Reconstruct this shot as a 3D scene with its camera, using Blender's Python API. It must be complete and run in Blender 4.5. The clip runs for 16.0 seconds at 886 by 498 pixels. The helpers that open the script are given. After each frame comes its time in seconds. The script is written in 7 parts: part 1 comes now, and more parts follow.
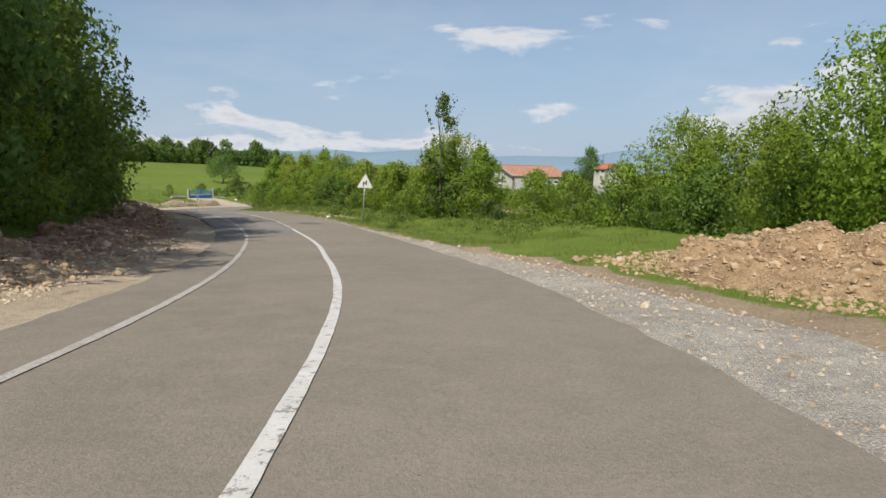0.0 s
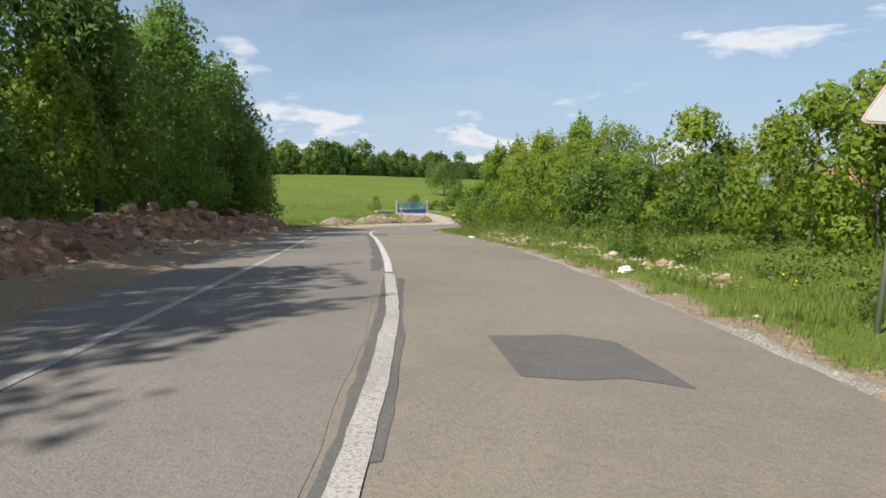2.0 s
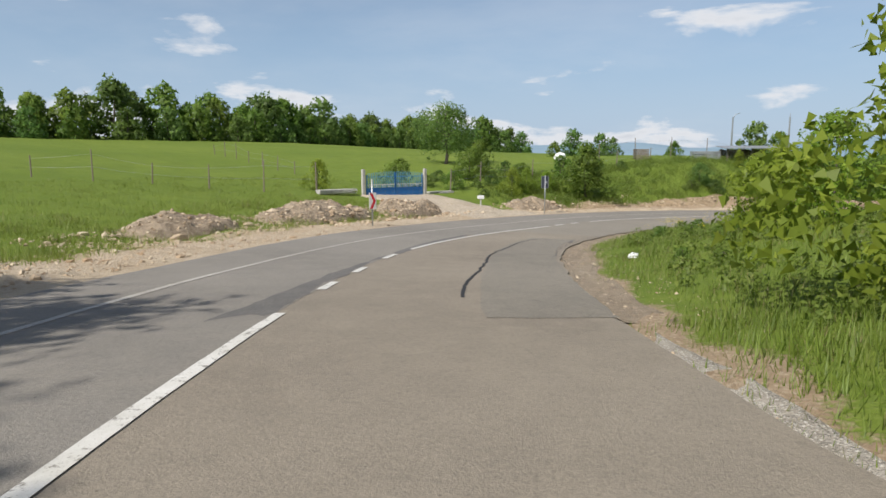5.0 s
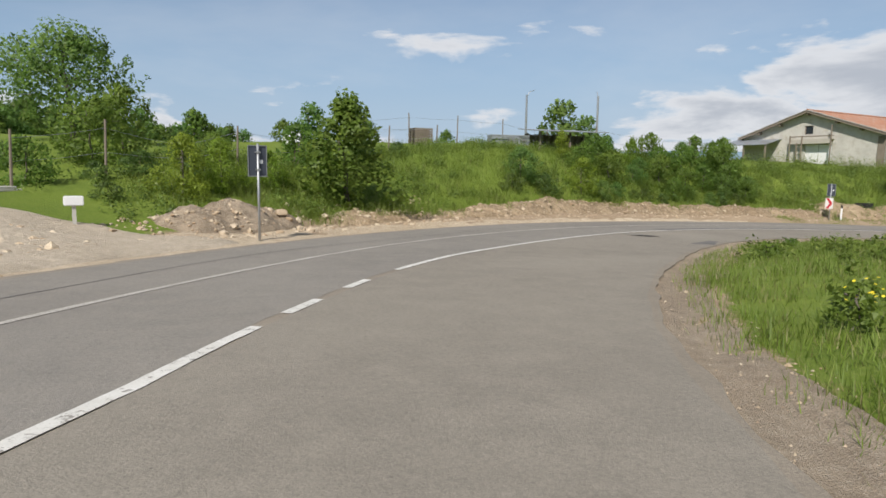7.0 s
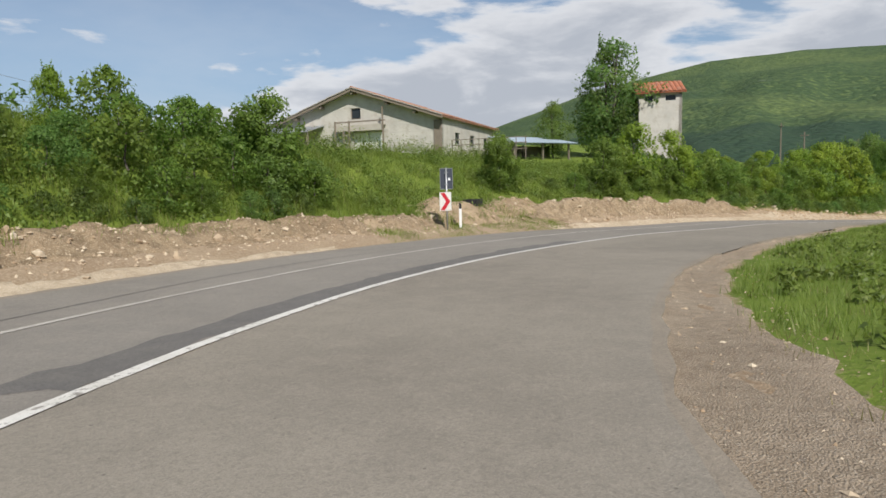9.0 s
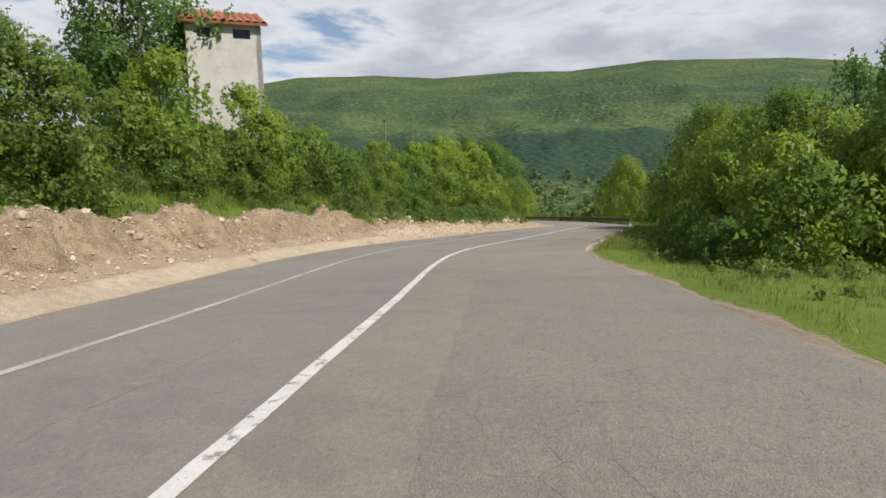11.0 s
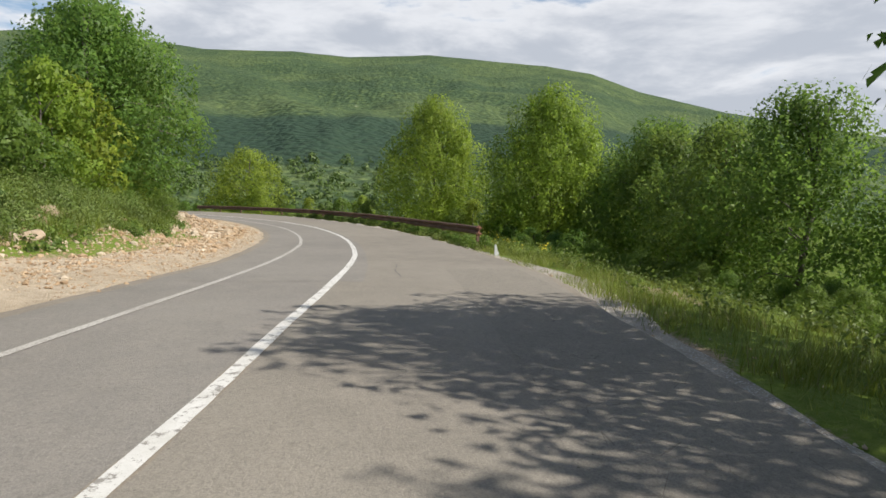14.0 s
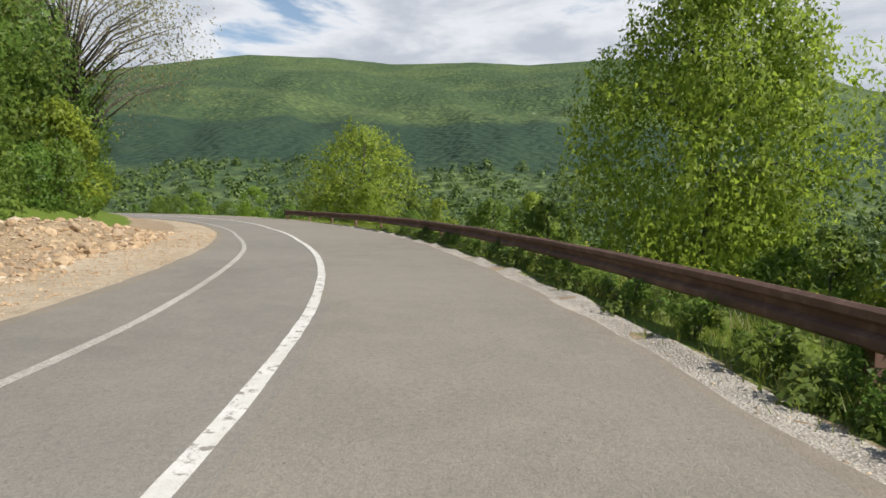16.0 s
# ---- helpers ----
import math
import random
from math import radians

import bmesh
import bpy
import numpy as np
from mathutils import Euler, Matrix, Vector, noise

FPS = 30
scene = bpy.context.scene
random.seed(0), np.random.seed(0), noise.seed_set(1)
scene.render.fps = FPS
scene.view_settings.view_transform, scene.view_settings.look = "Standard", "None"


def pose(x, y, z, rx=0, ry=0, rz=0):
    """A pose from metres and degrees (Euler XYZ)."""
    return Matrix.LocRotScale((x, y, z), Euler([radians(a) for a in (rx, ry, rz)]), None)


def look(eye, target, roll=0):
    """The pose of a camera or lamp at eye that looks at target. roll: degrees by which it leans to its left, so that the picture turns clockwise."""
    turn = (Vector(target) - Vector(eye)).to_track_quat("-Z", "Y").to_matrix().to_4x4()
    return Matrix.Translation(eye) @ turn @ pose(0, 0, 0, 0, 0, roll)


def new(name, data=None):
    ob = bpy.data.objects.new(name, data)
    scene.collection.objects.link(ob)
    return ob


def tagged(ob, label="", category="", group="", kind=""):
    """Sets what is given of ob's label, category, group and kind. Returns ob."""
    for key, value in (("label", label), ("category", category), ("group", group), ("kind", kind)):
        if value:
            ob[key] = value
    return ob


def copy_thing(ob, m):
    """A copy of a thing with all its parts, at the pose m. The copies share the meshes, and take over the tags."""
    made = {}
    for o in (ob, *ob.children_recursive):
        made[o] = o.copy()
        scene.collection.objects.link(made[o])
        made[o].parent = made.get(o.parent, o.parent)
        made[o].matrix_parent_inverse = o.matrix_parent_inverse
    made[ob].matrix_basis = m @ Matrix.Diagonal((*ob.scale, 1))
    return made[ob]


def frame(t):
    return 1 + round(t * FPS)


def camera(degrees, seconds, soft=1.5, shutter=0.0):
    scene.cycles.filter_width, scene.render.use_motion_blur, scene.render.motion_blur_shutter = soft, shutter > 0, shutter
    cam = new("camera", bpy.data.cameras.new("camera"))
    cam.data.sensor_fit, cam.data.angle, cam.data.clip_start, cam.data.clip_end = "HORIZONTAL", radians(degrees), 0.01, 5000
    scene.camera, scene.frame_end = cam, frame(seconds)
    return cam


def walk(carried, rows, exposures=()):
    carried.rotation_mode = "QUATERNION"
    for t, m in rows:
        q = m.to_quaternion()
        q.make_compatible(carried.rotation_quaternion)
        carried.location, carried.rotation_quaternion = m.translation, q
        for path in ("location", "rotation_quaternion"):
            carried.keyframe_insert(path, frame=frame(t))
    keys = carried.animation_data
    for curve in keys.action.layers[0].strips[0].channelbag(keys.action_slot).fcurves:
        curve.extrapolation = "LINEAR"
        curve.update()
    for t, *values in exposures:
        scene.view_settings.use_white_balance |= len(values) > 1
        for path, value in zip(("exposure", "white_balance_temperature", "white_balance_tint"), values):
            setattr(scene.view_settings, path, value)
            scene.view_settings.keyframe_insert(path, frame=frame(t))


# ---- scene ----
from mathutils import bvhtree

PATH = [
    (0, (0.0, 0.0, 1.25), (0.0, 1.982, 0.984), 1.6),
    (0.5, (-0.432, 6.659, 0.789), (-0.691, 8.624, 0.527), 0.4),
    (1, (-1.709, 13.969, 0.248), (-2.153, 15.903, -0.004), 1.0),
    (1.5, (-3.925, 21.699, -0.296), (-4.518, 23.593, -0.543), 1.2),
    (2, (-6.404, 29.04, -0.739), (-7.124, 30.892, -0.965), 0.6),
    (2.5, (-9.101, 35.551, -0.872), (-9.937, 37.354, -1.097), -1.2),
    (3, (-12.916, 43.063, -1.295), (-13.78, 44.852, -1.524), 0.1),
    (3.2, (-14.221, 45.691, -1.401), (-15.086, 47.478, -1.636), 0.3),
    (3.9, (-18.459, 54.209, -2.076), (-19.27, 56.02, -2.324), 0.1),
    (4.6, (-22.483, 62.743, -2.75), (-23.196, 64.592, -3.023), -0.3),
    (5.3, (-25.78, 71.628, -3.425), (-26.351, 73.524, -3.71), -0.5),
    (5.5, (-26.485, 74.15, -3.633), (-27.004, 76.063, -3.902), -1.3),
    (6, (-27.83, 80.382, -4.116), (-28.171, 82.338, -4.356), -0.5),
    (6.5, (-28.467, 86.622, -4.535), (-28.598, 88.599, -4.807), -0.7),
    (7, (-28.171, 92.146, -4.892), (-27.998, 94.123, -5.137), 0.8),
    (7.5, (-26.832, 97.781, -5.124), (-26.314, 99.699, -5.359), 0.4),
    (8, (-24.74, 103.28, -5.42), (-23.893, 105.08, -5.625), -0.3),
    (8.5, (-21.7, 108.106, -5.601), (-20.539, 109.722, -5.809), -0.8),
    (9, (-17.735, 112.673, -5.867), (-16.317, 114.069, -6.075), -1.6),
    (9.5, (-13.467, 115.951, -5.973), (-11.877, 117.15, -6.157), -1.9),
    (10, (-8.208, 118.807, -6.19), (-6.437, 119.714, -6.393), -1.0),
    (10.2, (-6.073, 119.782, -6.353), (-4.245, 120.568, -6.551), -1.9),
    (10.9, (3.0, 121.75, -6.66), (4.953, 122.13, -6.868), -1.8),
    (11.6, (12.6, 122.9, -7.08), (14.588, 122.96, -7.297), -1.5),
    (12.3, (23.06, 123.55, -7.48), (25.031, 123.285, -7.694), -1.2),
    (12.5, (26.233, 123.07, -7.66), (28.2, 122.778, -7.875), -1.2),
    (13, (34.219, 121.728, -8.13), (36.173, 121.368, -8.354), 0.1),
    (13.5, (42.277, 120.295, -8.57), (44.228, 119.927, -8.807), 0.2),
    (14, (48.623, 119.129, -8.874), (50.575, 118.771, -9.126), 1.3),
    (14.5, (54.927, 118.135, -9.287), (56.89, 117.855, -9.549), 1.6),
    (15, (61.588, 117.514, -9.711), (63.561, 117.34, -9.988), 1.6),
    (15.5, (68.312, 117.175, -10.119), (70.292, 117.155, -10.394), 1.4),
    (16, (74.939, 117.489, -10.507), (76.916, 117.675, -10.743), 1.1),
]
cam = camera(70.0, 16.0, soft=1.6)
# the picture darkens a little round the bend
EXPOSURES = [(0.0, 0.15), (1.5, 0.33), (3.2, 0.38), (6.0, 0.17), (10.2, 0.15), (12.4, 0.32), (16.0, 0.36)]
walk(cam, [(t, look(eye, target, roll)) for t, eye, target, roll in PATH], EXPOSURES)

# ---- sky, sun ----
SUN_FROM = Vector((-0.42, -0.907, 0.0)).normalized()
SUN_UP = radians(45)
world = bpy.data.worlds.new("sky")
scene.world = world
world.use_nodes = True
wt = world.node_tree
wt.nodes.clear()


def wn(kind, **kw):
    n = wt.nodes.new(kind)
    for k, v in kw.items():
        n.inputs[k].default_value = v
    return n


sky = wt.nodes.new("ShaderNodeTexSky")
sky.sky_type = "NISHITA"
sky.sun_disc = False
sky.sun_elevation = SUN_UP
sky.sun_rotation = math.atan2(SUN_FROM.x, SUN_FROM.y)
sky.air_density, sky.dust_density, sky.ozone_density = 1.0, 0.35, 1.6
coord = wt.nodes.new("ShaderNodeTexCoord")
sep = wt.nodes.new("ShaderNodeSeparateXYZ")
wt.links.new(coord.outputs["Generated"], sep.inputs[0])


def wmath(op, a, b, clamp=False):
    n = wt.nodes.new("ShaderNodeMath")
    n.operation, n.use_clamp = op, clamp
    for i, v in enumerate((a, b)):
        if isinstance(v, (int, float)):
            n.inputs[i].default_value = v
        else:
            wt.links.new(v, n.inputs[i])
    return n.outputs[0]


def wramp(v, lo, hi):
    n = wt.nodes.new("ShaderNodeMapRange")
    n.interpolation_type = "SMOOTHSTEP"
    wt.links.new(v, n.inputs[0])
    n.inputs[1].default_value, n.inputs[2].default_value = lo, hi
    return n.outputs[0]


# clouds: a cover seen in perspective on a flat layer, thicker low over the mountain
lift = wmath("ADD", wmath("MAXIMUM", sep.outputs[2], 0.0), 0.32)
cx, cy = wmath("DIVIDE", sep.outputs[0], lift), wmath("DIVIDE", sep.outputs[1], lift)
comb = wt.nodes.new("ShaderNodeCombineXYZ")
wt.links.new(cx, comb.inputs[0]), wt.links.new(cy, comb.inputs[1])
wt.links.new(wmath("MULTIPLY", sep.outputs[2], 5.0), comb.inputs[2])
puff = wn("ShaderNodeTexNoise", Scale=2.2, Detail=10.0, Roughness=0.57, Distortion=0.25)
wt.links.new(comb.outputs[0], puff.inputs["Vector"])
veil = wn("ShaderNodeTexNoise", Scale=0.9, Detail=6.0, Roughness=0.6, Distortion=0.15)
wt.links.new(comb.outputs[0], veil.inputs["Vector"])
east = wramp(wmath("ADD", sep.outputs[0], wmath("MULTIPLY", sep.outputs[1], -0.12)), 0.1, 0.95)
low = wmath("SUBTRACT", 1.0, wramp(sep.outputs[2], 0.04, 0.17))
bank = wmath("MULTIPLY", wramp(sep.outputs[0], 0.2, 0.65), wmath("SUBTRACT", 1.0, wramp(sep.outputs[2], 0.12, 0.26)))
cover = wmath("ADD", puff.outputs["Fac"], wmath("MULTIPLY", bank, 0.17))
cover = wmath("ADD", cover, wmath("ADD", wmath("MULTIPLY", low, 0.085), wmath("MULTIPLY", east, 0.19)))
thick = wmath("MULTIPLY", wramp(cover, 0.585, 0.71), 0.93)
thin = wmath("ADD", wmath("MULTIPLY", wramp(veil.outputs["Fac"], 0.42, 0.8), 0.2), wmath("MULTIPLY", low, 0.12))
thin = wmath("ADD", thin, 0.05)
dens = wmath("MAXIMUM", thick, thin)
core = wramp(cover, 0.66, 0.9)
white = wt.nodes.new("ShaderNodeMix")
white.data_type = "RGBA"
wt.links.new(core, white.inputs[0])
white.inputs[6].default_value = (8.0, 8.1, 8.4, 1)
white.inputs[7].default_value = (5.0, 5.3, 5.9, 1)
# blue haze over the plain, low above the horizon
haze = wt.nodes.new("ShaderNodeMix")
haze.data_type = "RGBA"
wt.links.new(wmath("MULTIPLY", wmath("SUBTRACT", 1.0, wramp(sep.outputs[2], 0.0, 0.34)), 0.85), haze.inputs[0])
wt.links.new(sky.outputs[0], haze.inputs[6])
haze.inputs[7].default_value = (3.0, 4.5, 6.6, 1)
mixc = wt.nodes.new("ShaderNodeMix")
mixc.data_type = "RGBA"
wt.links.new(dens, mixc.inputs[0])
wt.links.new(haze.outputs[2], mixc.inputs[6])
wt.links.new(white.outputs[2], mixc.inputs[7])
back = wn("ShaderNodeBackground", Strength=0.086)
out = wt.nodes.new("ShaderNodeOutputWorld")
wt.links.new(mixc.outputs[2], back.inputs[0])
wt.links.new(back.outputs[0], out.inputs[0])

sun_data = bpy.data.lights.new("sun", "SUN")
sun_data.energy, sun_data.angle, sun_data.color = 4.65, radians(0.6), (1.0, 0.955, 0.88)
sun = new("sun", sun_data)
sun.matrix_world = look((0, 0, 60), Vector((0, 0, 60)) - SUN_FROM * math.cos(SUN_UP) - Vector((0, 0, math.sin(SUN_UP))))
scene.view_settings.exposure = 0.35


# ---- materials ----
class Nodes:
    """A material and short ways to add nodes to it."""

    def __init__(self, name, rough=0.85, metal=0.0, spec=0.3):
        self.m = bpy.data.materials.new(name)
        self.m.use_nodes = True
        self.t = self.m.node_tree
        self.b = self.t.nodes["Principled BSDF"]
        self.b.inputs["Roughness"].default_value = rough
        self.b.inputs["Metallic"].default_value = metal
        self.b.inputs["Specular IOR Level"].default_value = spec
        self.tc = None

    def add(self, kind, **kw):
        n = self.t.nodes.new(kind)
        for k, v in kw.items():
            n.inputs[k].default_value = v
        return n

    def link(self, a, b):
        self.t.links.new(a, b)

    def place(self):
        if not self.tc:
            self.tc = self.add("ShaderNodeTexCoord")
        return self.tc.outputs["Object"]

    def noise(self, scale, detail=5.0, rough=0.55, dist=0.0, stretch=None):
        n = self.add("ShaderNodeTexNoise", Scale=scale, Detail=detail, Roughness=rough, Distortion=dist)
        v = self.place()
        if stretch:
            mp = self.add("ShaderNodeMapping", Scale=stretch)
            self.link(v, mp.inputs[0])
            v = mp.outputs[0]
        self.link(v, n.inputs["Vector"])
        return n.outputs["Fac"]

    def cells(self, scale, feature="F1"):
        n = self.add("ShaderNodeTexVoronoi", Scale=scale)
        n.feature = feature
        self.link(self.place(), n.inputs["Vector"])
        return n

    def ramp(self, v, *stops):
        n = self.add("ShaderNodeValToRGB")
        e = n.color_ramp.elements
        while len(e) < len(stops):
            e.new(0.5)
        for el, (p, c) in zip(e, stops):
            el.position, el.color = p, (*c, 1)
        self.link(v, n.inputs[0])
        return n.outputs[0]

    def span(self, v, lo, hi, a=0.0, b=1.0):
        n = self.add("ShaderNodeMapRange")
        self.link(v, n.inputs[0])
        for i, x in enumerate((lo, hi, a, b)):
            n.inputs[i + 1].default_value = x
        return n.outputs[0]

    def math(self, op, a, b=0.0):
        n = self.add("ShaderNodeMath")
        n.operation = op
        for i, v in enumerate((a, b)):
            if isinstance(v, (int, float)):
                n.inputs[i].default_value = v
            else:
                self.link(v, n.inputs[i])
        return n.outputs[0]

    def mix(self, f, a, b, how="MIX"):
        n = self.add("ShaderNodeMix")
        n.data_type, n.blend_type = "RGBA", how
        for i, v in ((0, f), (6, a), (7, b)):
            if isinstance(v, (int, float)):
                n.inputs[i].default_value = v
            elif isinstance(v, tuple):
                n.inputs[i].default_value = (*v, 1)
            else:
                self.link(v, n.inputs[i])
        return n.outputs[2]

    def random(self):
        return self.add("ShaderNodeObjectInfo").outputs["Random"]

    def island(self):
        return self.add("ShaderNodeNewGeometry").outputs["Random Per Island"]

    def bump(self, v, strength=0.4, depth=0.01):
        n = self.add("ShaderNodeBump", Strength=strength, Distance=depth)
        self.link(v, n.inputs["Height"])
        self.link(n.outputs[0], self.b.inputs["Normal"])

    def colour(self, c):
        if isinstance(c, tuple):
            self.b.inputs["Base Color"].default_value = (*c, 1)
        else:
            self.link(c, self.b.inputs["Base Color"])
        return self


def plain(name, colour, rough=0.6, metal=0.0, vary=0.25, scale=6.0, grime=None):
    """A paint, metal or plastic: a base colour with grain, blotches and optional grime."""
    n = Nodes(name, rough, metal)
    blot = n.noise(scale * 0.35, 4)
    fine = n.noise(scale * 9, 3)
    lo, hi = tuple(c * (1 - vary) for c in colour), tuple(min(1, c * (1 + vary * 0.6)) for c in colour)
    c = n.mix(blot, lo, hi)
    c = n.mix(n.span(fine, 0.3, 0.75, 0.0, 0.35), c, tuple(x * 0.7 for x in colour))
    if grime:
        c = n.mix(n.span(n.noise(scale * 0.8, 7, 0.7), 0.5, 0.68), c, grime)
    n.colour(c)
    n.bump(fine, 0.15, 0.004)
    return n.m


def asphalt_mat(name, lo, hi, dust, grit=1.0, crack_size=0.55, crack_dark=0.09):
    n = Nodes(name, 0.92, 0, 0.25)
    big = n.noise(0.22, 4, 0.6, 0.4)
    mid = n.noise(2.3, 6, 0.65)
    fine = n.noise(70, 3, 0.7)
    chips = n.cells(95)
    c = n.mix(n.span(big, 0.3, 0.7), lo, hi)
    c = n.mix(n.span(mid, 0.42, 0.72, 0.0, 0.6), c, dust)
    c = n.mix(n.span(fine, 0.35, 0.75, 0.0, 0.55 * grit), c, tuple(x * 0.55 for x in lo))
    c = n.mix(n.span(chips.outputs["Distance"], 0.0, 0.35, 0.35 * grit, 0.0), c, tuple(min(1, x * 1.5) for x in hi))
    grain = n.noise(24, 4, 0.75)
    c = n.mix(n.span(grain, 0.52, 0.72, 0.0, 0.5 * grit), c, tuple(x * 0.62 for x in lo))
    c = n.mix(n.span(grain, 0.28, 0.46, 0.35 * grit, 0.0), c, tuple(min(1, x * 1.22) for x in hi))
    pits = n.cells(5.5)
    c = n.mix(n.span(n.math("ADD", pits.outputs["Distance"], n.math("MULTIPLY", grain, 0.12)), 0.085, 0.125, 0.7 * grit, 0.0), c, tuple(x * 0.4 for x in lo))
    streak = n.noise(0.9, 6, 0.7, 0.6)
    c = n.mix(n.span(streak, 0.55, 0.75, 0.0, 0.35), c, tuple(x * 0.8 for x in lo))
    crack = n.cells(crack_size, "DISTANCE_TO_EDGE")
    warp = n.math("ADD", crack.outputs["Distance"], n.math("MULTIPLY", n.noise(5, 4), 0.05))
    c = n.mix(n.span(warp, 0.024, 0.030, crack_dark * grit, 0.0), c, tuple(x * 0.35 for x in lo))
    n.colour(c)
    n.bump(n.math("ADD", n.math("ADD", fine, grain), n.math("MULTIPLY", mid, 0.6)), 0.5 * grit, 0.014)
    return n.m


ASPHALT = asphalt_mat("dusty_asphalt", (0.222, 0.189, 0.150), (0.30, 0.258, 0.204), (0.328, 0.279, 0.218))
ASPHALT_PLAIN = asphalt_mat("grey_brown_asphalt", (0.216, 0.191, 0.158), (0.294, 0.263, 0.216), (0.318, 0.281, 0.23))
ASPHALT_OLD = asphalt_mat("worn_grey_asphalt", (0.207, 0.185, 0.154), (0.282, 0.252, 0.208), (0.308, 0.274, 0.223), 1.3, 2.4, 0.42)
ASPHALT_GREY = asphalt_mat("grey_asphalt", (0.206, 0.188, 0.165), (0.276, 0.252, 0.22), (0.298, 0.268, 0.228))
ASPHALT_DARK = asphalt_mat("dark_patch_asphalt", (0.125, 0.118, 0.111), (0.175, 0.165, 0.155), (0.21, 0.192, 0.17))
TAR = plain("tar_seam", (0.035, 0.033, 0.032), 0.7, vary=0.4, scale=12)


def line_paint():
    n = Nodes("road_paint", 0.75)
    w = n.noise(3.0, 7, 0.7)
    g = n.noise(60, 3, 0.7)
    c = n.mix(n.span(w, 0.35, 0.7), (0.54, 0.52, 0.47), (0.68, 0.66, 0.62))
    c = n.mix(n.span(g, 0.58, 0.70, 0, 0.7), c, (0.28, 0.25, 0.21))
    c = n.mix(n.span(n.noise(9, 6, 0.75), 0.555, 0.60, 0, 0.85), c, (0.19, 0.17, 0.145))
    n.colour(c)
    n.bump(g, 0.3, 0.004)
    return n.m


def worn_paint():
    n = Nodes("worn_road_paint", 0.8)
    w = n.noise(1.1, 7, 0.7)
    g = n.noise(45, 4, 0.75)
    c = n.mix(n.span(w, 0.3, 0.7), (0.36, 0.33, 0.29), (0.56, 0.53, 0.48))
    c = n.mix(n.span(g, 0.46, 0.62, 0, 0.85), c, (0.2, 0.18, 0.15))
    n.colour(c)
    return n.m


PAINT, PAINT_WORN = line_paint(), worn_paint()


def ground_mat():
    """Grass with a bare-earth mask carried by the sheet, broken up by noise."""
    n = Nodes("meadow_and_earth", 0.95, 0, 0.15)
    a = n.add("ShaderNodeAttribute")
    a.attribute_name = "bare"
    big, mid, fine = n.noise(0.05, 5, 0.6), n.noise(0.9, 6, 0.65), n.noise(14, 5, 0.7)
    g = n.mix(n.span(big, 0.35, 0.65), (0.10, 0.155, 0.018), (0.175, 0.225, 0.034))
    g = n.mix(n.span(mid, 0.35, 0.7), g, (0.09, 0.14, 0.018))
    g = n.mix(n.span(fine, 0.4, 0.75, 0, 0.7), g, (0.19, 0.22, 0.055))
    e = n.mix(n.span(mid, 0.3, 0.7), (0.28, 0.205, 0.135), (0.39, 0.305, 0.21))
    e = n.mix(n.span(fine, 0.35, 0.7, 0, 0.8), e, (0.24, 0.165, 0.10))
    k = n.cells(17)
    e = n.mix(n.span(k.outputs["Distance"], 0.1, 0.5, 0.5, 0), e, (0.5, 0.42, 0.32))
    f = n.math("ADD", a.outputs["Fac"], n.math("MULTIPLY", n.math("SUBTRACT", n.math("ADD", mid, fine), 1.0), 0.75))
    n.colour(n.mix(n.span(f, 0.42, 0.58), g, e))
    n.bump(n.math("ADD", fine, mid), 0.7, 0.06)
    return n.m


GROUND = ground_mat()


def rubble_mat(name, lo, hi, pale, size=1.0):
    """Dug earth or gravel: clods, pebbles and dust at three scales."""
    n = Nodes(name, 0.95, 0, 0.15)
    big, mid, fine = n.noise(0.5, 5, 0.6), n.noise(4.5 / size, 7, 0.7), n.noise(60 / size, 4, 0.75)
    c = n.mix(n.span(big, 0.3, 0.7), lo, hi)
    c = n.mix(n.span(mid, 0.42, 0.62, 0, 0.6 if size < 1.2 else 0.8), c, tuple(x * (0.72 if size < 1.2 else 0.55) for x in lo))
    k, q = n.cells(48 / size), n.cells(19 / size)
    c = n.mix(n.span(k.outputs["Distance"], 0.12, 0.42, 0.75, 0), c, pale)
    c = n.mix(n.span(q.outputs["Distance"], 0.08, 0.24, 0.6, 0), c, tuple(min(1, x * 1.1) for x in pale))
    c = n.mix(n.span(fine, 0.5, 0.75, 0, 0.7), c, tuple(x * 0.5 for x in lo))
    n.colour(c)
    n.bump(n.math("SUBTRACT", n.math("ADD", fine, n.math("MULTIPLY", mid, 1.8)), k.outputs["Distance"]), 0.7, 0.026)
    return n.m


GRAVEL = rubble_mat("pale_gravel", (0.33, 0.29, 0.24), (0.48, 0.435, 0.37), (0.68, 0.64, 0.57), 1.15)
SPOIL = rubble_mat("ochre_spoil", (0.30, 0.212, 0.128), (0.455, 0.348, 0.222), (0.58, 0.49, 0.355), 1.5)
CUT_EARTH = rubble_mat("ochre_cut_earth", (0.245, 0.172, 0.105), (0.39, 0.295, 0.19), (0.52, 0.44, 0.315), 1.5)
SPOIL_GREY = rubble_mat("grey_brown_spoil", (0.25, 0.19, 0.13), (0.39, 0.31, 0.225), (0.55, 0.49, 0.4), 1.3)
SPOIL_ORANGE = rubble_mat("orange_spoil", (0.33, 0.21, 0.11), (0.47, 0.33, 0.19), (0.58, 0.46, 0.31), 1.3)
SPOIL_RED = rubble_mat("red_brown_spoil", (0.25, 0.135, 0.075), (0.39, 0.24, 0.155), (0.52, 0.41, 0.31), 1.5)
